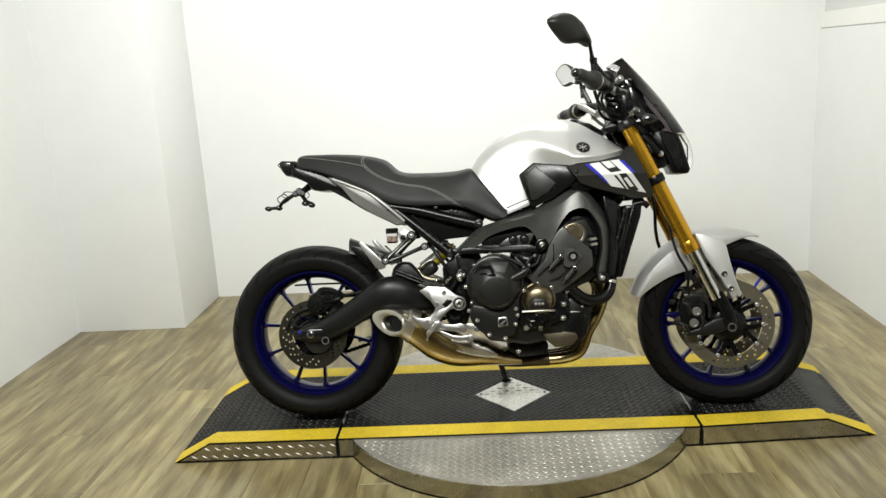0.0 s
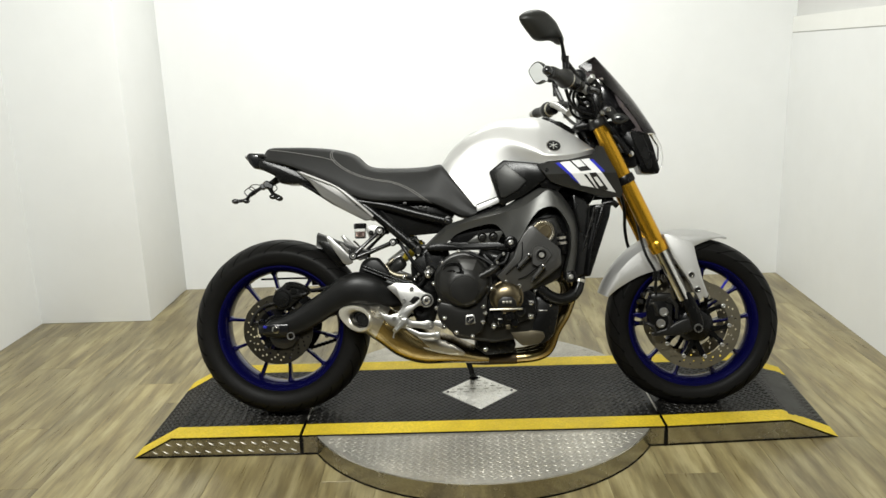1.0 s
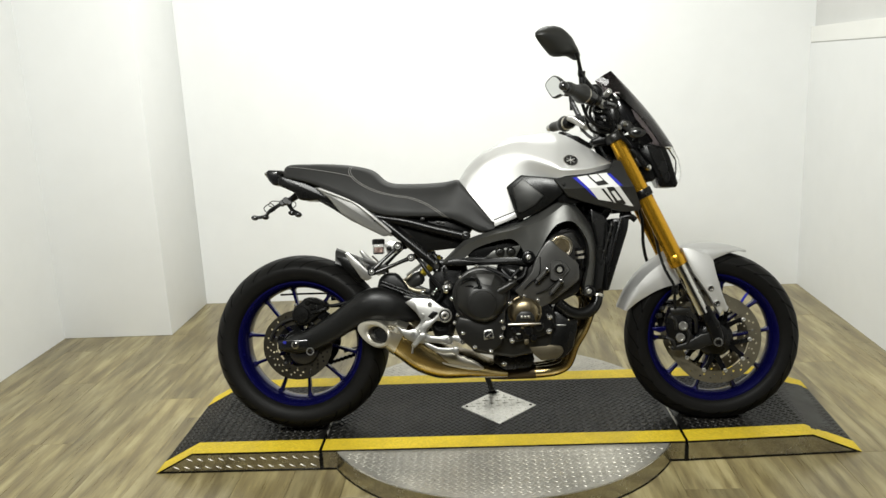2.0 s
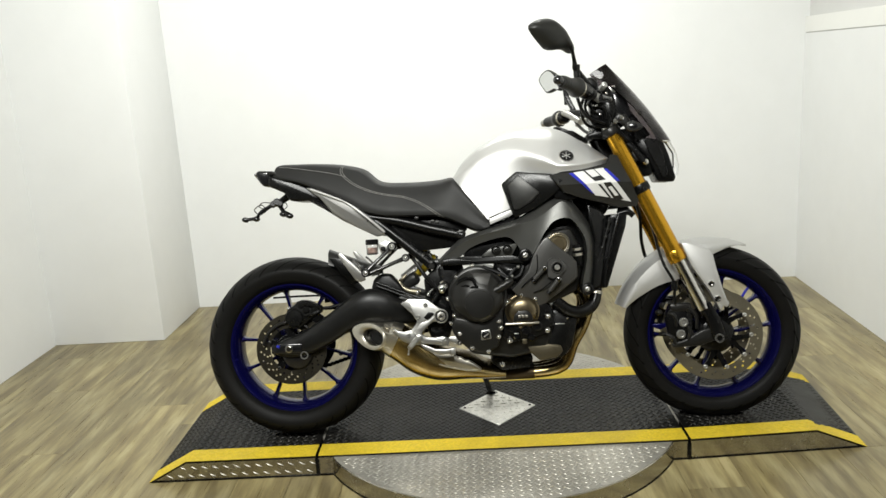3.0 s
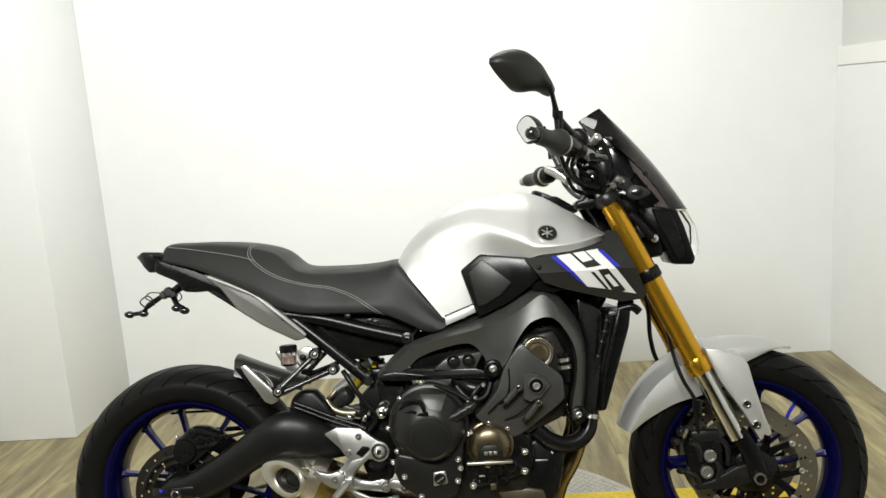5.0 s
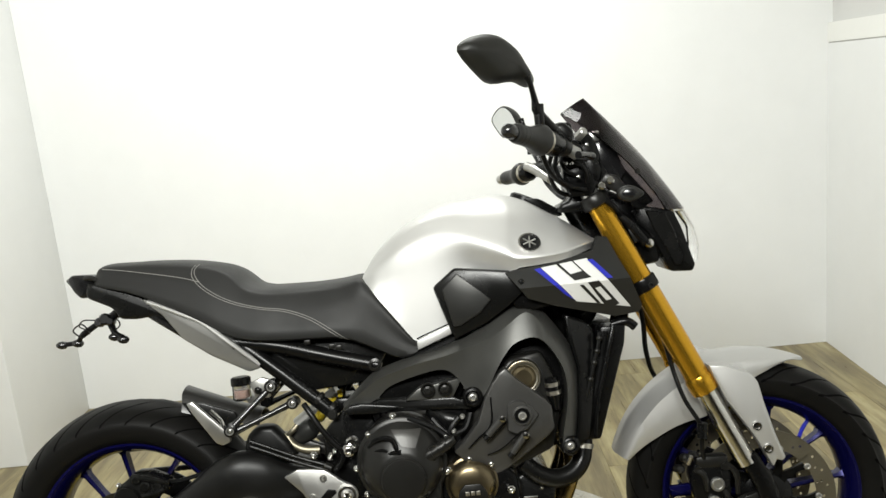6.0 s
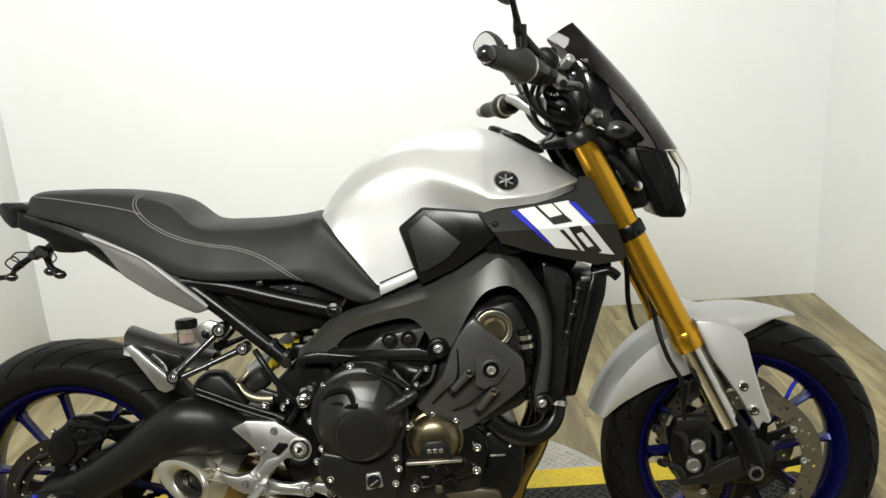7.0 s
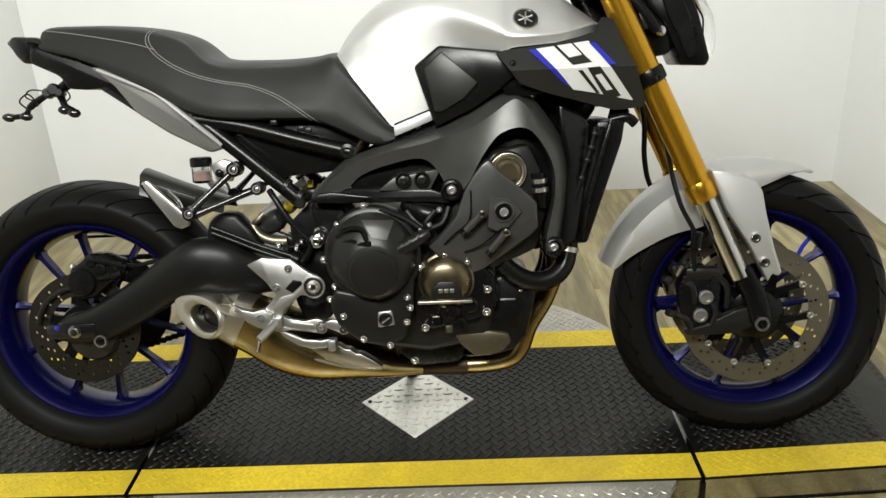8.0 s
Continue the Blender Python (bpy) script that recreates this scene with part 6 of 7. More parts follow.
bm = prism(shroud_pts, -0.224, -0.194, 0, 2)
bmesh.ops.bisect_plane(bm, geom=bm.verts[:] + bm.edges[:] + bm.faces[:], plane_co=(0, 0, 0.800), plane_no=(0, 0, 1))
for cut in (0.36, 0.41, 0.46):
    bmesh.ops.bisect_plane(bm, geom=bm.verts[:] + bm.edges[:] + bm.faces[:], plane_co=(cut, 0, 0), plane_no=(1, 0, 0))
bm = bowed(bm)
shroud_tree = surface(bm)
shroud = both("radiator_shroud", bm, SATIN, bike, "black plastic radiator shroud with white and blue stripes")[0]
part("shroud_backing", prism([(0.19, 0.805), (0.30, 0.805), (0.31, 0.760), (0.25, 0.752), (0.215, 0.758)], -0.19, -0.10, 0.004), BLACK, shroud)
bolt(0.229, -0.2165, 0.813, 0.007, shroud, BLACK)


def decal(name, pts, material, lift, label=""):
    """A thin sticker laid on the shroud's skin."""
    bm = bmesh.new()
    bm.faces.new([bm.verts.new((x, 0, z)) for x, z in pts])
    for co, no in [((0, 0, 0.800), (0, 0, 1))] + [((cut, 0, 0), (1, 0, 0)) for cut in (0.30, 0.36, 0.385, 0.41, 0.435, 0.46)]:
        bmesh.ops.bisect_plane(bm, geom=bm.verts[:] + bm.edges[:] + bm.faces[:], plane_co=co, plane_no=no)
    bmesh.ops.triangulate(bm, faces=bm.faces[:])
    for v in bm.verts:
        v.co = onto(shroud_tree, v.co.x, v.co.z, lift, -0.21)
    rim_edges = [e for e in bm.edges if len(e.link_faces) == 1]
    made = bmesh.ops.extrude_edge_only(bm, edges=rim_edges)
    for v in made["geom"]:
        if isinstance(v, bmesh.types.BMVert):
            v.co.y += 0.0008
    bmesh.ops.recalc_face_normals(bm, faces=bm.faces[:])
    part(name, bm, material, shroud, label)


decal("white_stripe", [(0.273, 0.838), (0.371, 0.849), (0.383, 0.832), (0.461, 0.737), (0.427, 0.744), (0.388, 0.753), (0.340, 0.762), (0.322, 0.783)], WHITED, 0.0012, "white angular stripe")
decal("blue_stripe", [(0.259, 0.836), (0.272, 0.8375), (0.336, 0.766), (0.318, 0.778)], BLUED, 0.0014, "blue edge stripe")
decal("blue_stripe", [(0.371, 0.8455), (0.383, 0.846), (0.420, 0.804), (0.408, 0.804)], BLUED, 0.0026, "short blue stripe")
for pts in ([(0.305, 0.842), (0.311, 0.843), (0.332, 0.8195), (0.359, 0.8245), (0.374, 0.810), (0.338, 0.806)],
            [(0.3385, 0.8455), (0.3415, 0.846), (0.361, 0.823), (0.3575, 0.8225)],
            [(0.347, 0.7955), (0.355, 0.796), (0.392, 0.753), (0.384, 0.754)],
            [(0.364, 0.800), (0.388, 0.8015), (0.434, 0.7475), (0.427, 0.7445), (0.401, 0.748), (0.394, 0.757)]):
    decal("dark_mark", pts, SATIN, 0.0024)
decal("white_slot", [(0.380, 0.786), (0.391, 0.7885), (0.416, 0.759), (0.404, 0.7575)], WHITED, 0.0034)

# -- seat --
seat_rear = [(-0.722, 0.915, 0.050, 0.905, 0.058, 0.893), (-0.705, 0.933, 0.068, 0.912, 0.080, 0.884), (-0.64, 0.933, 0.082, 0.912, 0.098, 0.868), (-0.578, 0.931, 0.090, 0.908, 0.112, 0.845), (-0.50, 0.924, 0.098, 0.898, 0.128, 0.808), (-0.44, 0.912, 0.104, 0.885, 0.142, 0.775), (-0.405, 0.897, 0.110, 0.868, 0.148, 0.756), (-0.370, 0.865, 0.122, 0.838, 0.152, 0.744)]
seat_front = [(-0.335, 0.853, 0.128, 0.824, 0.154, 0.738), (-0.29, 0.850, 0.128, 0.818, 0.153, 0.735), (-0.22, 0.849, 0.122, 0.815, 0.150, 0.732), (-0.16, 0.852, 0.120, 0.818, 0.147, 0.728), (-0.118, 0.857, 0.127, 0.834, 0.146, 0.712), (-0.100, 0.843, 0.131, 0.824, 0.147, 0.703), (-0.08, 0.816, 0.137, 0.800, 0.148, 0.693), (-0.05, 0.774, 0.145, 0.762, 0.150, 0.678), (-0.018, 0.728, 0.150, 0.721, 0.151, 0.673), (0.001, 0.704, 0.150, 0.699, 0.150, 0.681)]
seat_bm = loft([body_ring(*p, shoulder=0.4) for p in spline(seat_rear + seat_front, 4)])
seat_tree = surface(seat_bm)
seat = part("seat", seat_bm, SEATV, bike, "black vinyl stepped seat with pale stitching", 40)


def stitch(pts, off=0.0006):
    line = [onto(seat_tree, p[0], p[1], off, -0.1) for p in spline(pts, 6)]
    part("stitching", tube(line, 0.0009, 5, 1), THREAD, seat, "pale stitched seam")


stitch([(-0.700, 0.922), (-0.64, 0.913), (-0.552, 0.896), (-0.500, 0.884), (-0.466, 0.873)])
stitch([(-0.474, 0.912), (-0.480, 0.900), (-0.476, 0.885), (-0.456, 0.862), (-0.420, 0.838), (-0.380, 0.820), (-0.330, 0.806), (-0.279, 0.797), (-0.230, 0.778), (-0.190, 0.753), (-0.145, 0.718)])
stitch([(-0.481, 0.911), (-0.486, 0.899), (-0.482, 0.8825), (-0.4605, 0.859), (-0.4235, 0.8345), (-0.3825, 0.8165), (-0.331, 0.8025), (-0.280, 0.793), (-0.2325, 0.774), (-0.1935, 0.749), (-0.1495, 0.7155)])

# -- tail --
tail_pts = [(-0.735, 0.898), (-0.716, 0.892), (-0.640, 0.868), (-0.533, 0.818), (-0.46, 0.78), (-0.40, 0.735), (-0.42, 0.72), (-0.50, 0.760), (-0.566, 0.794), (-0.600, 0.805), (-0.628, 0.802), (-0.668, 0.806), (-0.682, 0.832), (-0.740, 0.860)]
part("tail_cowl", prism(tail_pts, -0.075, 0.075, 0.010, 3), MATT, bike, "matt black tail cowl")
lamp_pts = [(-0.786, 0.903), (-0.776, 0.915), (-0.720, 0.911), (-0.722, 0.892), (-0.742, 0.862), (-0.757, 0.859), (-0.772, 0.876)]
lampb = part("tail_lamp", prism(lamp_pts, -0.062, 0.062, 0.008, 3), GLOSS, bike, "small dark tail lamp")
part("lamp_lens", prism([(-0.792, 0.903), (-0.788, 0.908), (-0.766, 0.872), (-0.774, 0.876)], -0.05, 0.05, 0.002), LENS, lampb, "clear tail lamp lens")
part("lamp_trim", tube([(-0.74, -0.064, 0.905), (-0.72, -0.068, 0.903), (-0.705, -0.07, 0.893)], 0.006, 8), CASE, lampb)
panel_pts = [(-0.610, 0.846), (-0.588, 0.847), (-0.498, 0.808), (-0.460, 0.790), (-0.403, 0.744), (-0.335, 0.678), (-0.371, 0.668), (-0.452, 0.711), (-0.515, 0.752), (-0.560, 0.808)]


def tail_panel():
    bm = prism(panel_pts, -0.140, -0.104, 0.006, 2)
    for v in bm.verts:
        v.co.y += 0.05 * max(0, (-0.42 - v.co.x) / 0.19) + 0.012 * max(0, (0.74 - v.co.z) / 0.07)
    return bm


bm = tail_panel()
panel_tree = surface(bm)
tp = both("tail_panel", bm, GREYP, bike, "silver-grey tail side panel")[0]
part("panel_edge", tube([onto(panel_tree, x, z, 0.002, -0.12) for x, z in ((-0.590, 0.840), (-0.545, 0.822), (-0.500, 0.803), (-0.462, 0.785), (-0.405, 0.739), (-0.345, 0.683))], 0.0048, 8), SILVER, tp, "bright upper edge")
for x, z in ((-0.575, 0.848), (-0.512, 0.823)):
    part("panel_clip", box(x - 0.018, x + 0.018, -0.105, -0.095, z - 0.004, z + 0.004, 0.002), BLACK, tp)
part("tail_loop", tube([(-0.60, -0.06, 0.81), (-0.54, -0.085, 0.775), (-0.48, -0.095, 0.735), (-0.44, -0.1, 0.715)], 0.009, 10), BLACK, bike)
# plate bracket with indicator stubs
br = part("plate_bracket", tube([(-0.69, 0, 0.825), (-0.716, 0, 0.810), (-0.745, 0, 0.80), (-0.79, 0, 0.772)], [0.013, 0.010, 0.007, 0.007], 10), BLACK, bike, "thin black plate bracket")
part("bracket_arm", tube([(-0.724, 0.0, 0.806), (-0.716, -0.005, 0.790), (-0.702, -0.02, 0.772), (-0.682, -0.03, 0.762)], [0.010, 0.008, 0.007, 0.007], 10), BLACK, br)
for x, z, r in ((-0.728, 0.806, 0.014), (-0.742, 0.800, 0.011), (-0.716, 0.800, 0.010)):
    part("bracket_knuckle", lathe([(r * 0.7, -0.016), (r, -0.010), (r, 0.010), (r * 0.7, 0.016)], (x, -0.006, z), (0.2, -1, 0.1), 14), BLACK, br)
for x, y, z in ((-0.812, 0.02, 0.754), (-0.850, 0.02, 0.753), (-0.706, -0.02, 0.764), (-0.682, -0.03, 0.757)):
    part("indicator_stub", lathe([(0.003, -0.014), (0.0085, -0.009), (0.0098, 0.0), (0.0075, 0.007), (0.003, 0.012)], (x, y, z), (-0.8, -0.3, 0.1), 14), GLOSS, br, "small black indicator stub")
part("loose_wire", tube([(-0.745, -0.01, 0.805), (-0.775, -0.015, 0.808), (-0.79, -0.01, 0.795), (-0.772, -0.01, 0.785)], 0.0016, 6), CABLE, br)
part("loose_wire", tube([(-0.712, -0.01, 0.800), (-0.695, -0.02, 0.803), (-0.690, -0.02, 0.790), (-0.702, -0.02, 0.780)], 0.0016, 6), CABLE, br)
part("bracket_bar", tube([(-0.85, 0.02, 0.753), (-0.812, 0.02, 0.757), (-0.785, 0.0, 0.778), (-0.74, 0.0, 0.802)], 0.006, 8), BLACK, br)
part("loose_wire", tube([(-0.772, 0, 0.775), (-0.765, -0.02, 0.785), (-0.78, -0.02, 0.80), (-0.81, 0, 0.785), (-0.80, 0.02, 0.765)], 0.0018, 6), CABLE, br)

# -- radiator --
rad = part("radiator", prism([(0.392, 0.700), (0.446, 0.700), (0.440, 0.660), (0.372, 0.462), (0.330, 0.462), (0.345, 0.51), (0.385, 0.62)], -0.158, 0.158, 0.006), BLACK, bike, "black radiator")
for s in (-1, 1):
    part("radiator_tank", tube([(0.398, s * 0.150, 0.690), (0.382, s * 0.152, 0.60), (0.340, s * 0.150, 0.470)], [0.013, 0.014, 0.012], 12), BLACK, rad, "rounded radiator end tank")
    part("radiator_bracket", tube([(0.36, s * 0.162, 0.47), (0.372, s * 0.166, 0.55), (0.405, s * 0.166, 0.66), (0.418, s * 0.160, 0.70)], 0.005, 10), BLACK, rad)
part("radiator_wire", tube([(0.386, -0.172, 0.690), (0.381, -0.174, 0.665), (0.363, -0.174, 0.608), (0.343, -0.172, 0.542), (0.330, -0.168, 0.480)], 0.0042, 8), CABLE, rad, "black wire along the radiator")
for x, z in ((0.384, 0.678), (0.377, 0.652), (0.369, 0.628), (0.358, 0.594)):
    part("wire_clip", lathe([(0.0055, -0.004), (0.0070, -0.001), (0.0070, 0.001), (0.0055, 0.004)], (x, -0.175, z), (0.25, 0, 1), 10), CASE, rad)
part("radiator_cap", lathe([(0.019, -0.01), (0.019, 0.012), (0.014, 0.015), (0.005, 0.015)], (0.440, -0.12, 0.710), (0.2, -0.3, 0.9), 20), BLACK, rad, "black radiator cap")
part("filler_neck", tube([(0.42, -0.14, 0.70), (0.45, -0.145, 0.705), (0.468, -0.145, 0.692)], 0.010, 12), BLACK, rad)

# -- headlight, instruments, screen --
hl = [(0.500, 0.945), (0.544, 0.950), (0.592, 0.936), (0.607, 0.898), (0.630, 0.814), (0.623, 0.800), (0.576, 0.803), (0.556, 0.850), (0.540, 0.886), (0.512, 0.915)]
head = front("headlight", prism(hl, -0.085, 0.085, 0.005, 2), BLACK, "angular black headlight housing")
part("headlight_lens", prism([(0.588, 0.944), (0.620, 0.936), (0.640, 0.895), (0.646, 0.850), (0.640, 0.818), (0.628, 0.814), (0.604, 0.885)], -0.066, 0.066, 0.008, 3), LENS, head, "clear headlight lens")
part("side_cowl", prism([(0.530, 0.944), (0.575, 0.934), (0.590, 0.895), (0.604, 0.835), (0.598, 0.815), (0.584, 0.815), (0.565, 0.862), (0.545, 0.900)], -0.090, 0.090, 0.003, 1), MATT, head, "matt black headlight cowl")
for s in (-1, 1):
    part("headlight_bracket", tube([(0.43, s * 0.09, 0.95), (0.48, s * 0.095, 0.93), (0.525, s * 0.097, 0.87)], [0.010, 0.012, 0.012], 10), BLACK, head)
    part("bracket_bolt", lathe([(0.010, -0.006), (0.010, 0.003), (0.007, 0.006), (0.002, 0.007)], (0.531, s * 0.099, 0.870), (0, s, 0), 18), CHROME, head)
    part("bracket_plate", prism([(0.488, 0.905), (0.512, 0.910), (0.518, 0.885), (0.500, 0.872)], s * 0.098 - 0.005, s * 0.098 + 0.005, 0.002), CASE, head)
    ind_pts = [(0.459, 0.984), (0.468, 0.996), (0.486, 1.000), (0.504, 0.992), (0.519, 0.979), (0.502, 0.966), (0.482, 0.963), (0.465, 0.971)]
    part("indicator", prism(ind_pts, s * 0.172 - 0.017, s * 0.172 + 0.017, 0.010, 3), SHELL, head, "pointed black front indicator")
    part("indicator_lens", prism([(0.468, 0.983), (0.478, 0.992), (0.494, 0.990), (0.504, 0.980), (0.490, 0.971), (0.475, 0.973)], s * 0.187 - 0.004, s * 0.187 + 0.004, 0.003, 2), GLOSS, head, "dark indicator lens")
    part("indicator_stem", tube([(0.495, s * 0.09, 0.965), (0.489, s * 0.16, 0.974)], 0.008, 10, 1), BLACK, head)
front("switch_box", prism([(0.345, 1.075), (0.358, 1.105), (0.388, 1.108), (0.405, 1.080), (0.400, 1.050), (0.37, 1.045)], -0.165, -0.075, 0.008, 2), BLACK, "black switch box on the bar")
front("bar_riser", prism([(0.355, 1.065), (0.402, 1.065), (0.425, 1.010), (0.415, 0.985), (0.368, 0.985), (0.352, 1.02)], -0.155, -0.085, 0.008, 2), BLACK, "black handlebar riser")
front("wiring_block", prism([(0.400, 1.075), (0.425, 1.085), (0.440, 1.04), (0.430, 1.00), (0.405, 1.01)], -0.14, -0.06, 0.008, 2), MATT, "black wiring block")
front("lever_pivot", prism([(0.343, 1.096), (0.356, 1.104), (0.370, 1.097), (0.393, 1.082), (0.393, 1.067), (0.377, 1.060), (0.367, 1.071), (0.350, 1.078)], -0.208, -0.185, 0.005, 2), ALLOY, "bright alloy lever pivot")
front("lever_pin", lathe([(0.008, -0.004), (0.008, 0.002), (0.006, 0.004), (0.003, 0.003)], (0.360, -0.208, 1.090), (0.1, -1, 0.3), 16), CHROME)
front("throttle_housing", prism([(0.322, 1.108), (0.333, 1.134), (0.358, 1.137), (0.378, 1.116), (0.373, 1.092), (0.340, 1.088)], -0.252, -0.200, 0.009, 3), BLACK, "black throttle housing")
front("cable_nest", prism([(0.372, 1.112), (0.398, 1.130), (0.424, 1.118), (0.440, 1.080), (0.438, 1.020), (0.400, 1.000), (0.370, 1.035)], -0.130, -0.020, 0.010, 2), MATT, "dark nest of cables and brackets behind the bar")
front("reservoir_union", lathe([(0.010, -0.012), (0.010, 0.010), (0.007, 0.013), (0.003, 0.013)], (0.399, -0.165, 1.116), (0.5, -0.7, 0.5), 8), ALLOY, "alloy hexagonal union")
for p in ([(0.375, -0.168, 1.060), (0.398, -0.166, 1.045), (0.405, -0.155, 1.012)], [(0.36, -0.165, 1.080), (0.352, -0.168, 1.060), (0.364, -0.166, 1.040), (0.386, -0.160, 1.028)]):
    front("loose_cable", tube(p, 0.0042, 8), CABLE, "black cable by the clamp")
for x, y, z in ((0.453, -0.150, 1.013), (0.434, -0.150, 1.003)):
    front("stay_bolt", lathe([(0.0085, -0.010), (0.0085, 0.003), (0.006, 0.005), (0.003, 0.005)], (x, y, z), (0.2, -1, 0.2), 14), CHROME)
front("screen_stay", prism([(0.43, 1.012), (0.446, 1.030), (0.47, 1.022), (0.495, 0.985), (0.48, 0.975), (0.455, 0.992)], -0.148, -0.135, 0.004, 2), CASE, "dark screen stay")
front("bar_mount", prism([(0.36, 1.05), (0.42, 1.07), (0.44, 1.02), (0.42, 0.985), (0.37, 0.99)], -0.06, 0.11, 0.010, 2), BLACK, "black handlebar mount")
for x, y, z in ((0.344, -0.176, 1.059), (0.361, -0.178, 1.056), (0.373, -0.178, 1.055), (0.384, -0.178, 1.026), (0.408, -0.168, 1.092)):
    front("switch_screw", lathe([(0.0035, -0.006), (0.0035, 0.003), (0.0015, 0.004)], (x, y, z), (0.2, -1, 0.2), 10), CHROME)
front("switch_cable", tube([(0.345, -0.175, 1.08), (0.338, -0.178, 1.05), (0.356, -0.172, 1.015), (0.40, -0.16, 0.998)], 0.0045, 8), CABLE)
gauge = front("instrument_panel", prism([(0.415, 1.085), (0.45, 1.125), (0.475, 1.11), (0.50, 1.03), (0.47, 0.99), (0.43, 1.02)], -0.075, 0.075, 0.010), GLOSS, "black instrument panel")
for y in (-0.10, -0.04, 0.03):
    front("wiring", tube([(0.42, y, 1.06), (0.445, y - 0.03, 1.03), (0.43, y - 0.035, 0.99), (0.46, y - 0.03, 0.955), (0.49, y * 0.6, 0.92)], 0.007, 8), CABLE, "black wiring and cables")
front("wiring_cover", prism([(0.44, 0.985), (0.50, 0.985), (0.548, 0.945), (0.562, 0.87), (0.556, 0.825), (0.515, 0.82), (0.48, 0.87), (0.45, 0.93)], -0.075, 0.075, 0.010), BLACK, "dark wiring behind the headlight")


def screen_sheet():
    rows = []
    for i in range(13):
        v = i / 12
        mid = Vector((0.428 + 0.205 * v + 0.012 * math.sin(v * math.pi), 0, 1.213 - 0.275 * v))
        half = float(np.interp(v, [0, 0.15, 0.55, 0.85, 1], [0.012, 0.078, 0.135, 0.120, 0.085]))
        rows.append([mid + Vector((-0.055 * abs(u) ** 1.8, half * u, -0.030 * abs(u) ** 2 * (1 - v))) for u in [k / 8 - 1 for k in range(17)]])
    bm = bmesh.new()
    g = [[bm.verts.new(p) for p in r] for r in rows]
    for a, b in zip(g, g[1:]):
        for k in range(16):
            bm.faces.new((a[k], a[k + 1], b[k + 1], b[k]))
    bmesh.ops.recalc_face_normals(bm, faces=bm.faces[:])
    bmesh.ops.solidify(bm, geom=bm.faces[:], thickness=0.003)
    return bm


screen = front("fly_screen", screen_sheet(), SMOKE, "dark smoked fly screen", 60)
for s in (-1, 1):
    part("screen_screw", lathe([(0.006, -0.002), (0.006, 0.003), (0.002, 0.004)], (0.515, s * 0.126, 1.028), (0.5, s, 0.3), 12), CASE, screen)
part("screen_mount", prism([(0.45, 1.10), (0.50, 1.04), (0.56, 0.96), (0.53, 0.95), (0.47, 1.02), (0.44, 1.07)], -0.06, 0.06, 0.008), BLACK, screen, "black screen bracket")
part("silver_switch", box(0.425, 0.447, -0.085, -0.063, 1.105, 1.128, 0.004), ALLOY, gauge)

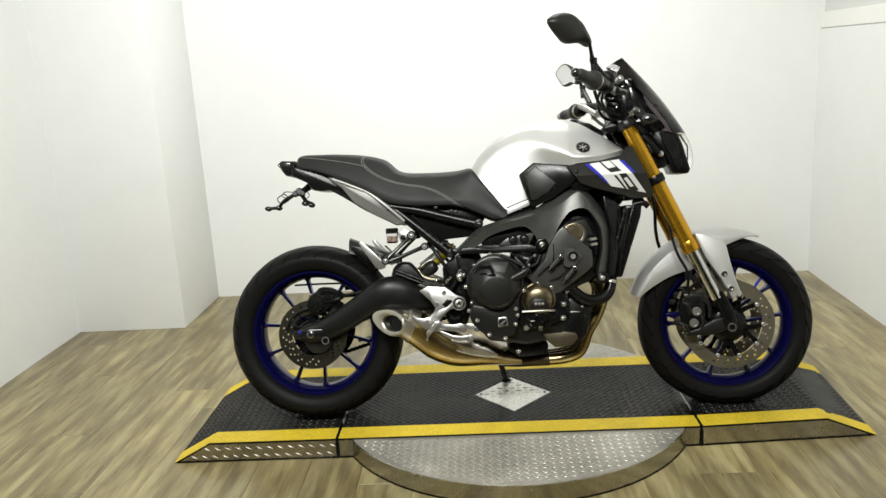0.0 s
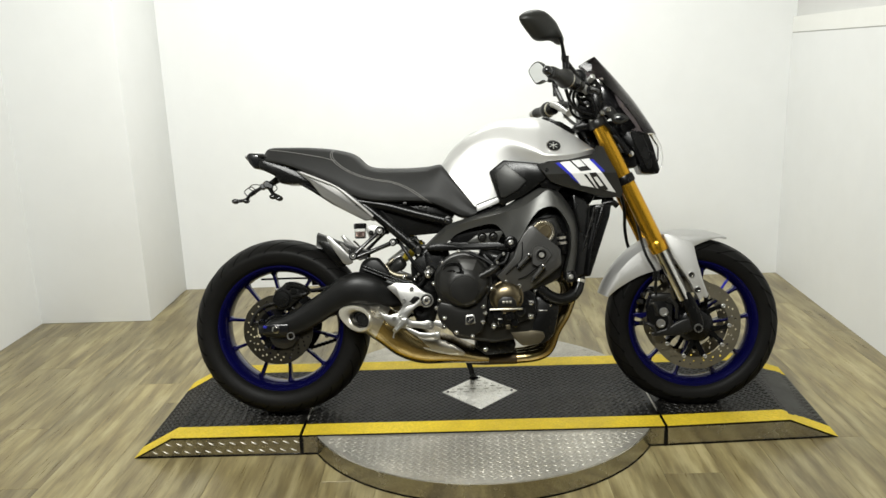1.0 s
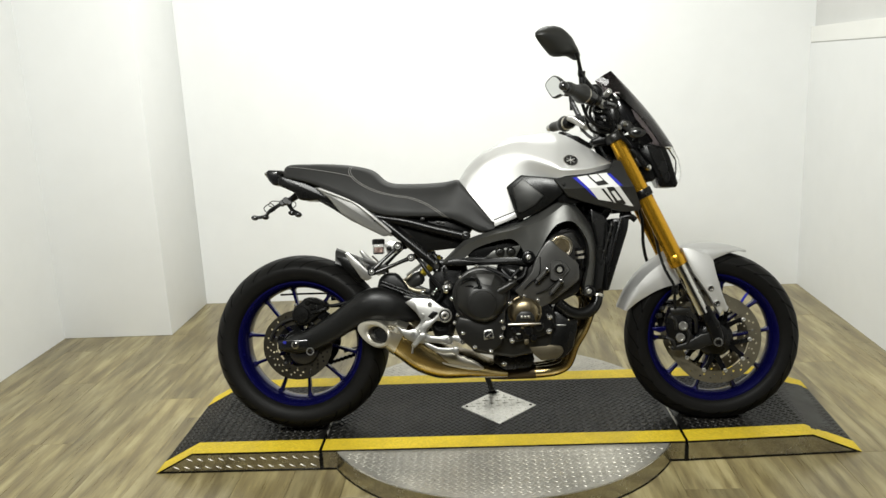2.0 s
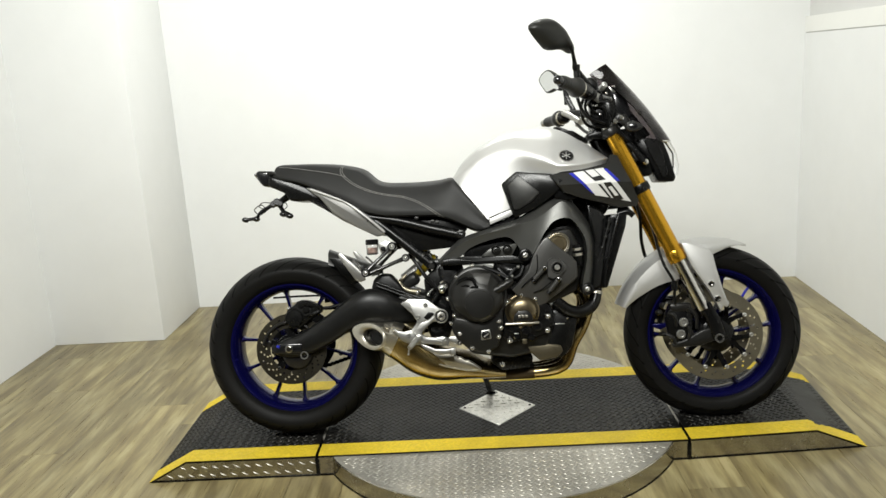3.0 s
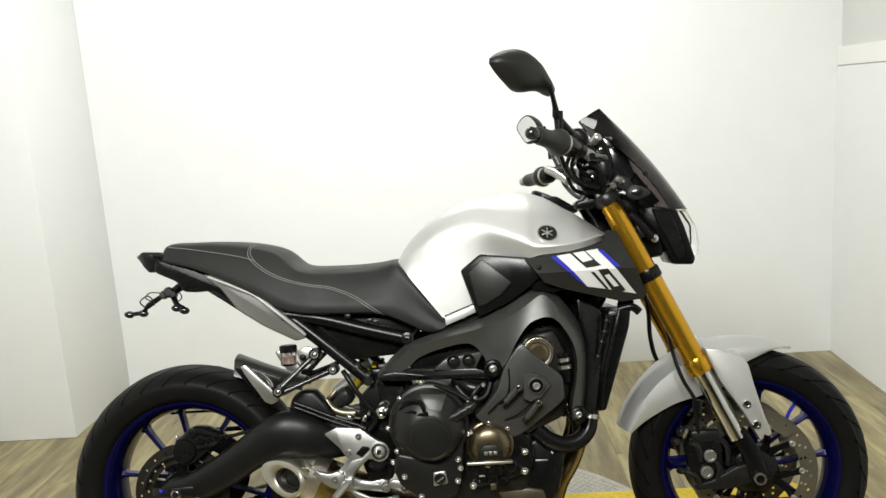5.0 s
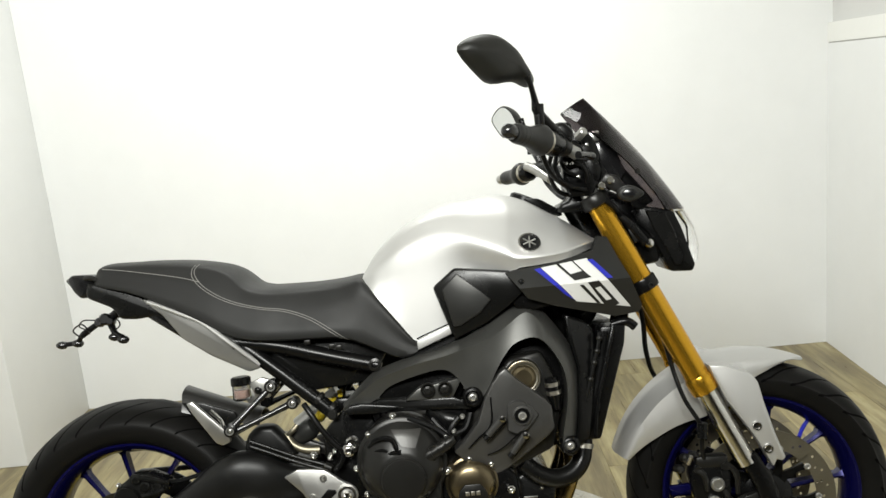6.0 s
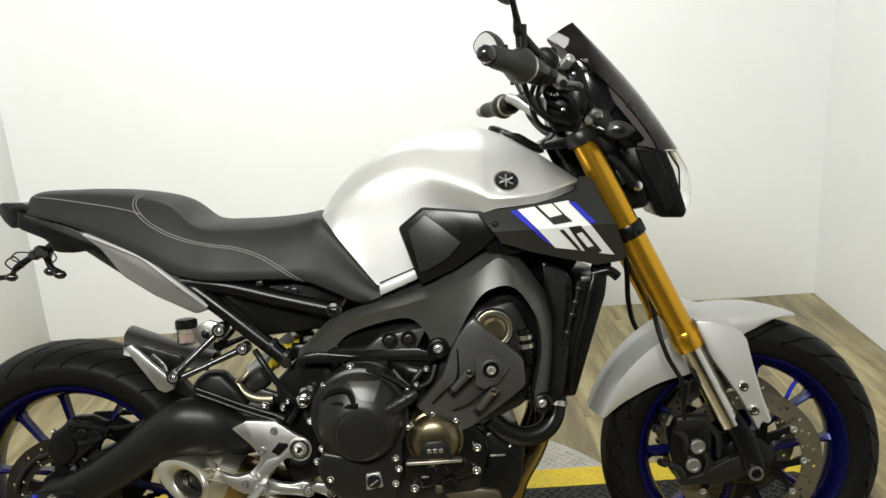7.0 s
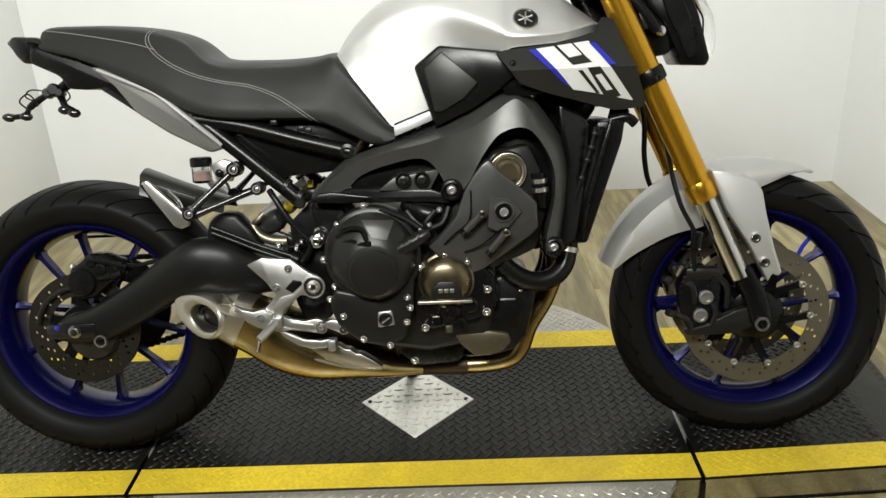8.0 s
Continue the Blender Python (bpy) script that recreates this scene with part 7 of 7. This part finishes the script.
# -- handlebar, grips, levers, mirrors --
bar_path = [(0.226, 0.40, 1.066), (0.283, 0.30, 1.080), (0.340, 0.20, 1.075), (0.385, 0.12, 1.050), (0.388, 0.05, 1.035), (0.388, -0.05, 1.035), (0.385, -0.12, 1.066), (0.358, -0.21, 1.086), (0.3136, -0.30, 1.0955), (0.250, -0.40, 1.110)]
bar = front("handlebar", tube(bar_path, 0.0125, 16), BLACK, "black tapered handlebar")
part("bar_clamp", box(0.365, 0.412, -0.055, 0.055, 1.0, 1.055, 0.010), BLACK, bar, "black handlebar clamp")
for s in (-1, 1):
    d = Vector((0.070, 0.110, -0.016) if s < 0 else (0.064, -0.105, 0.005)).normalized()
    tip = Vector((0.250, -0.40, 1.110)) if s < 0 else Vector((0.226, 0.40, 1.066))
    part("grip", tube([tip + d * k for k in (0.010, 0.018, 0.05, 0.074, 0.090, 0.102, 0.109)], [0.0165, 0.0188, 0.0195, 0.0225, 0.0285, 0.0310, 0.0280], 24, 3), GRIP, bar, "black rubber grip with a flange")
    for g in range(3):
        part("grip_rib", lathe([(0.0186, -0.0022), (0.0196, -0.001), (0.0196, 0.001), (0.0186, 0.0022)], tip + d * (0.026 + 0.014 * g), d, 22), GRIP, bar)
    part("bar_end", lathe([(0.012, 0.014), (0.0135, 0.006), (0.0145, -0.004), (0.0135, -0.014), (0.009, -0.020), (0.003, -0.0225)], tip, d, 22), GLOSS if s < 0 else ALLOY, bar, "round bar-end weight")
    sw = tip + d * (0.150 if s < 0 else 0.128)
    part("switch_housing", lathe([(0.020, -0.030), (0.0235, -0.026), (0.0245, 0.012), (0.021, 0.020), (0.014, 0.022)], sw, d, 18), BLACK, bar, "black switch housing")
    part("switch_button", box(sw.x - 0.020, sw.x - 0.008, sw.y - 0.012, sw.y + 0.004, sw.z + 0.004, sw.z + 0.014, 0.003), CASE, bar)
    per = tip + d * 0.190
    part("lever_perch", lathe([(0.018, -0.012), (0.0195, -0.008), (0.0195, 0.010), (0.014, 0.014)], per, d, 18), CASE, bar)
    part("perch_clamp", lathe([(0.0235, -0.004), (0.0262, -0.003), (0.0262, 0.003), (0.0235, 0.004)], tip + d * 0.116, d, 22, True), STEEL, bar, "bright clamp band")
    lev = [per + Vector((0.03, 0, -0.020)), per + Vector((0.055, s * 0.03, -0.028)), per + Vector((0.040, s * 0.07, -0.026)), per + Vector((0.020, s * 0.12, -0.028))]
    part("lever", tube(lev, [0.009, 0.008, 0.006, 0.007], 10), ALLOY if s > 0 else BLACK, bar, "control lever")
    # mirror: stem, joint, tapered shell, glass
    base = per + Vector((0.004, 0, 0.015))
    joint = Vector((0.308, s * 0.302, 1.150))
    head_c = Vector((0.296, s * 0.330, 1.203))
    part("mirror_stem", tube([base, joint, Vector((0.302, s * 0.312, 1.176)), head_c, head_c + Vector((-0.006, s * 0.004, 0.018))], [0.010, 0.010, 0.0065, 0.0055, 0.008], 12, 3), BLACK, bar, "black mirror stem")
    part("mirror_joint", tube([joint + Vector((0, 0, -0.03)), joint + Vector((0, 0, 0.018))], [0.0095, 0.011], 12, 1), BLACK, bar)
    out = Vector((-0.66, s * 0.75, 0.0)).normalized()
    nor = Vector((-0.75, -s * 0.66, 0.06)).normalized()
    rise = out.cross(nor).normalized()
    rise = rise if rise.z > 0 else -rise
    mc = Vector((0.233, -0.360, 1.250)) if s < 0 else Vector((0.252, 0.360, 1.222))
    wide = 1.0 if s < 0 else 0.62
    shape = [(0.103, 0.010), (0.080, 0.033), (0.040, 0.045), (0.005, 0.044), (-0.042, 0.023), (-0.077, -0.012), (-0.096, -0.034), (-0.088, -0.047), (-0.047, -0.038), (0.017, -0.046), (0.050, -0.033)]
    edge_pts = [tuple(p) for p in spline(shape, 3, True)]
    shells = []
    for f, dpt in ((0.95, 0.004), (0.98, 0.0), (0.97, -0.010), (0.88, -0.022), (0.64, -0.034), (0.3, -0.040)):
        shells.append([mc + out * (u * f * wide) + rise * (w * f) + nor * dpt for u, w in edge_pts])
    part("mirror_shell", loft(shells), SHELL, bar, "matt black mirror shell")
    glass = [[mc + out * (u * f * wide) + rise * (w * f) + nor * dpt for u, w in edge_pts] for f, dpt in ((0.87, 0.003), (0.86, 0.0055))]
    part("mirror_glass", loft(glass), MIRROR, bar, "mirror glass")
front("brake_master_cylinder", lathe([(0.013, -0.02), (0.015, 0.0), (0.015, 0.012), (0.012, 0.015)], (0.362, -0.21, 1.122), (0.1, 0, 1), 20), BLACK, "black brake fluid reservoir on the bar")
front("clutch_perch", tube([(0.292, 0.26, 1.086), (0.318, 0.225, 1.070), (0.347, 0.18, 1.042)], [0.012, 0.013, 0.011], 14), ALLOY, "pale alloy clutch lever perch")
front("alloy_bracket", prism([(0.355, 1.085), (0.375, 1.098), (0.405, 1.075), (0.390, 1.060)], -0.165, -0.14, 0.005), ALLOY, "small alloy bracket")
front("bar_cable", tube([(0.31, -0.25, 1.075), (0.33, -0.22, 1.03), (0.38, -0.14, 1.00), (0.44, -0.10, 0.99)], 0.0055, 8), CABLE, "black cable from the bar")
front("bar_cable", tube([(0.33, 0.28, 1.07), (0.34, 0.20, 1.03), (0.37, 0.10, 0.99), (0.42, 0.05, 0.98)], 0.006, 8), CABLE, "black cable from the bar")
front("clutch_cable", tube([(0.345, -0.20, 1.10), (0.325, -0.17, 1.05), (0.345, -0.13, 1.00), (0.40, -0.11, 0.985)], 0.005, 8), CABLE, "black cable from the bar")

# ---- floor planks, last ----
PLANK_W, PLANK_L, PLANK_FROM = 0.178, 1.22, -4.6
meshes = {}
col = 0
x = LEFT - 0.06
while x < 1.9:
    shift = [0.0, 0.41, 0.83, 0.2, 0.62, 1.03][col % 6]
    y = PLANK_FROM - shift
    while y < BACK:
        y0, y1 = max(y, PLANK_FROM), min(y + PLANK_L, BACK)
        if y1 - y0 > 0.01:
            key = round(y1 - y0, 3)
            if key not in meshes:
                bm = box(-PLANK_W / 2 + 0.0003, PLANK_W / 2 - 0.0003, 0.0003, key - 0.0003, -0.0045, 0, 0.0006, 1)
                me = bpy.data.meshes.new("floor_plank")
                bm.to_mesh(me)
                bm.free()
                me.materials.append(VINYL)
                meshes[key] = me
            ob = new("floor_plank", meshes[key])
            ob.parent = floor
            ob.location = (x + PLANK_W / 2, y0, 0)
        y += PLANK_L
    x += PLANK_W
    col += 1
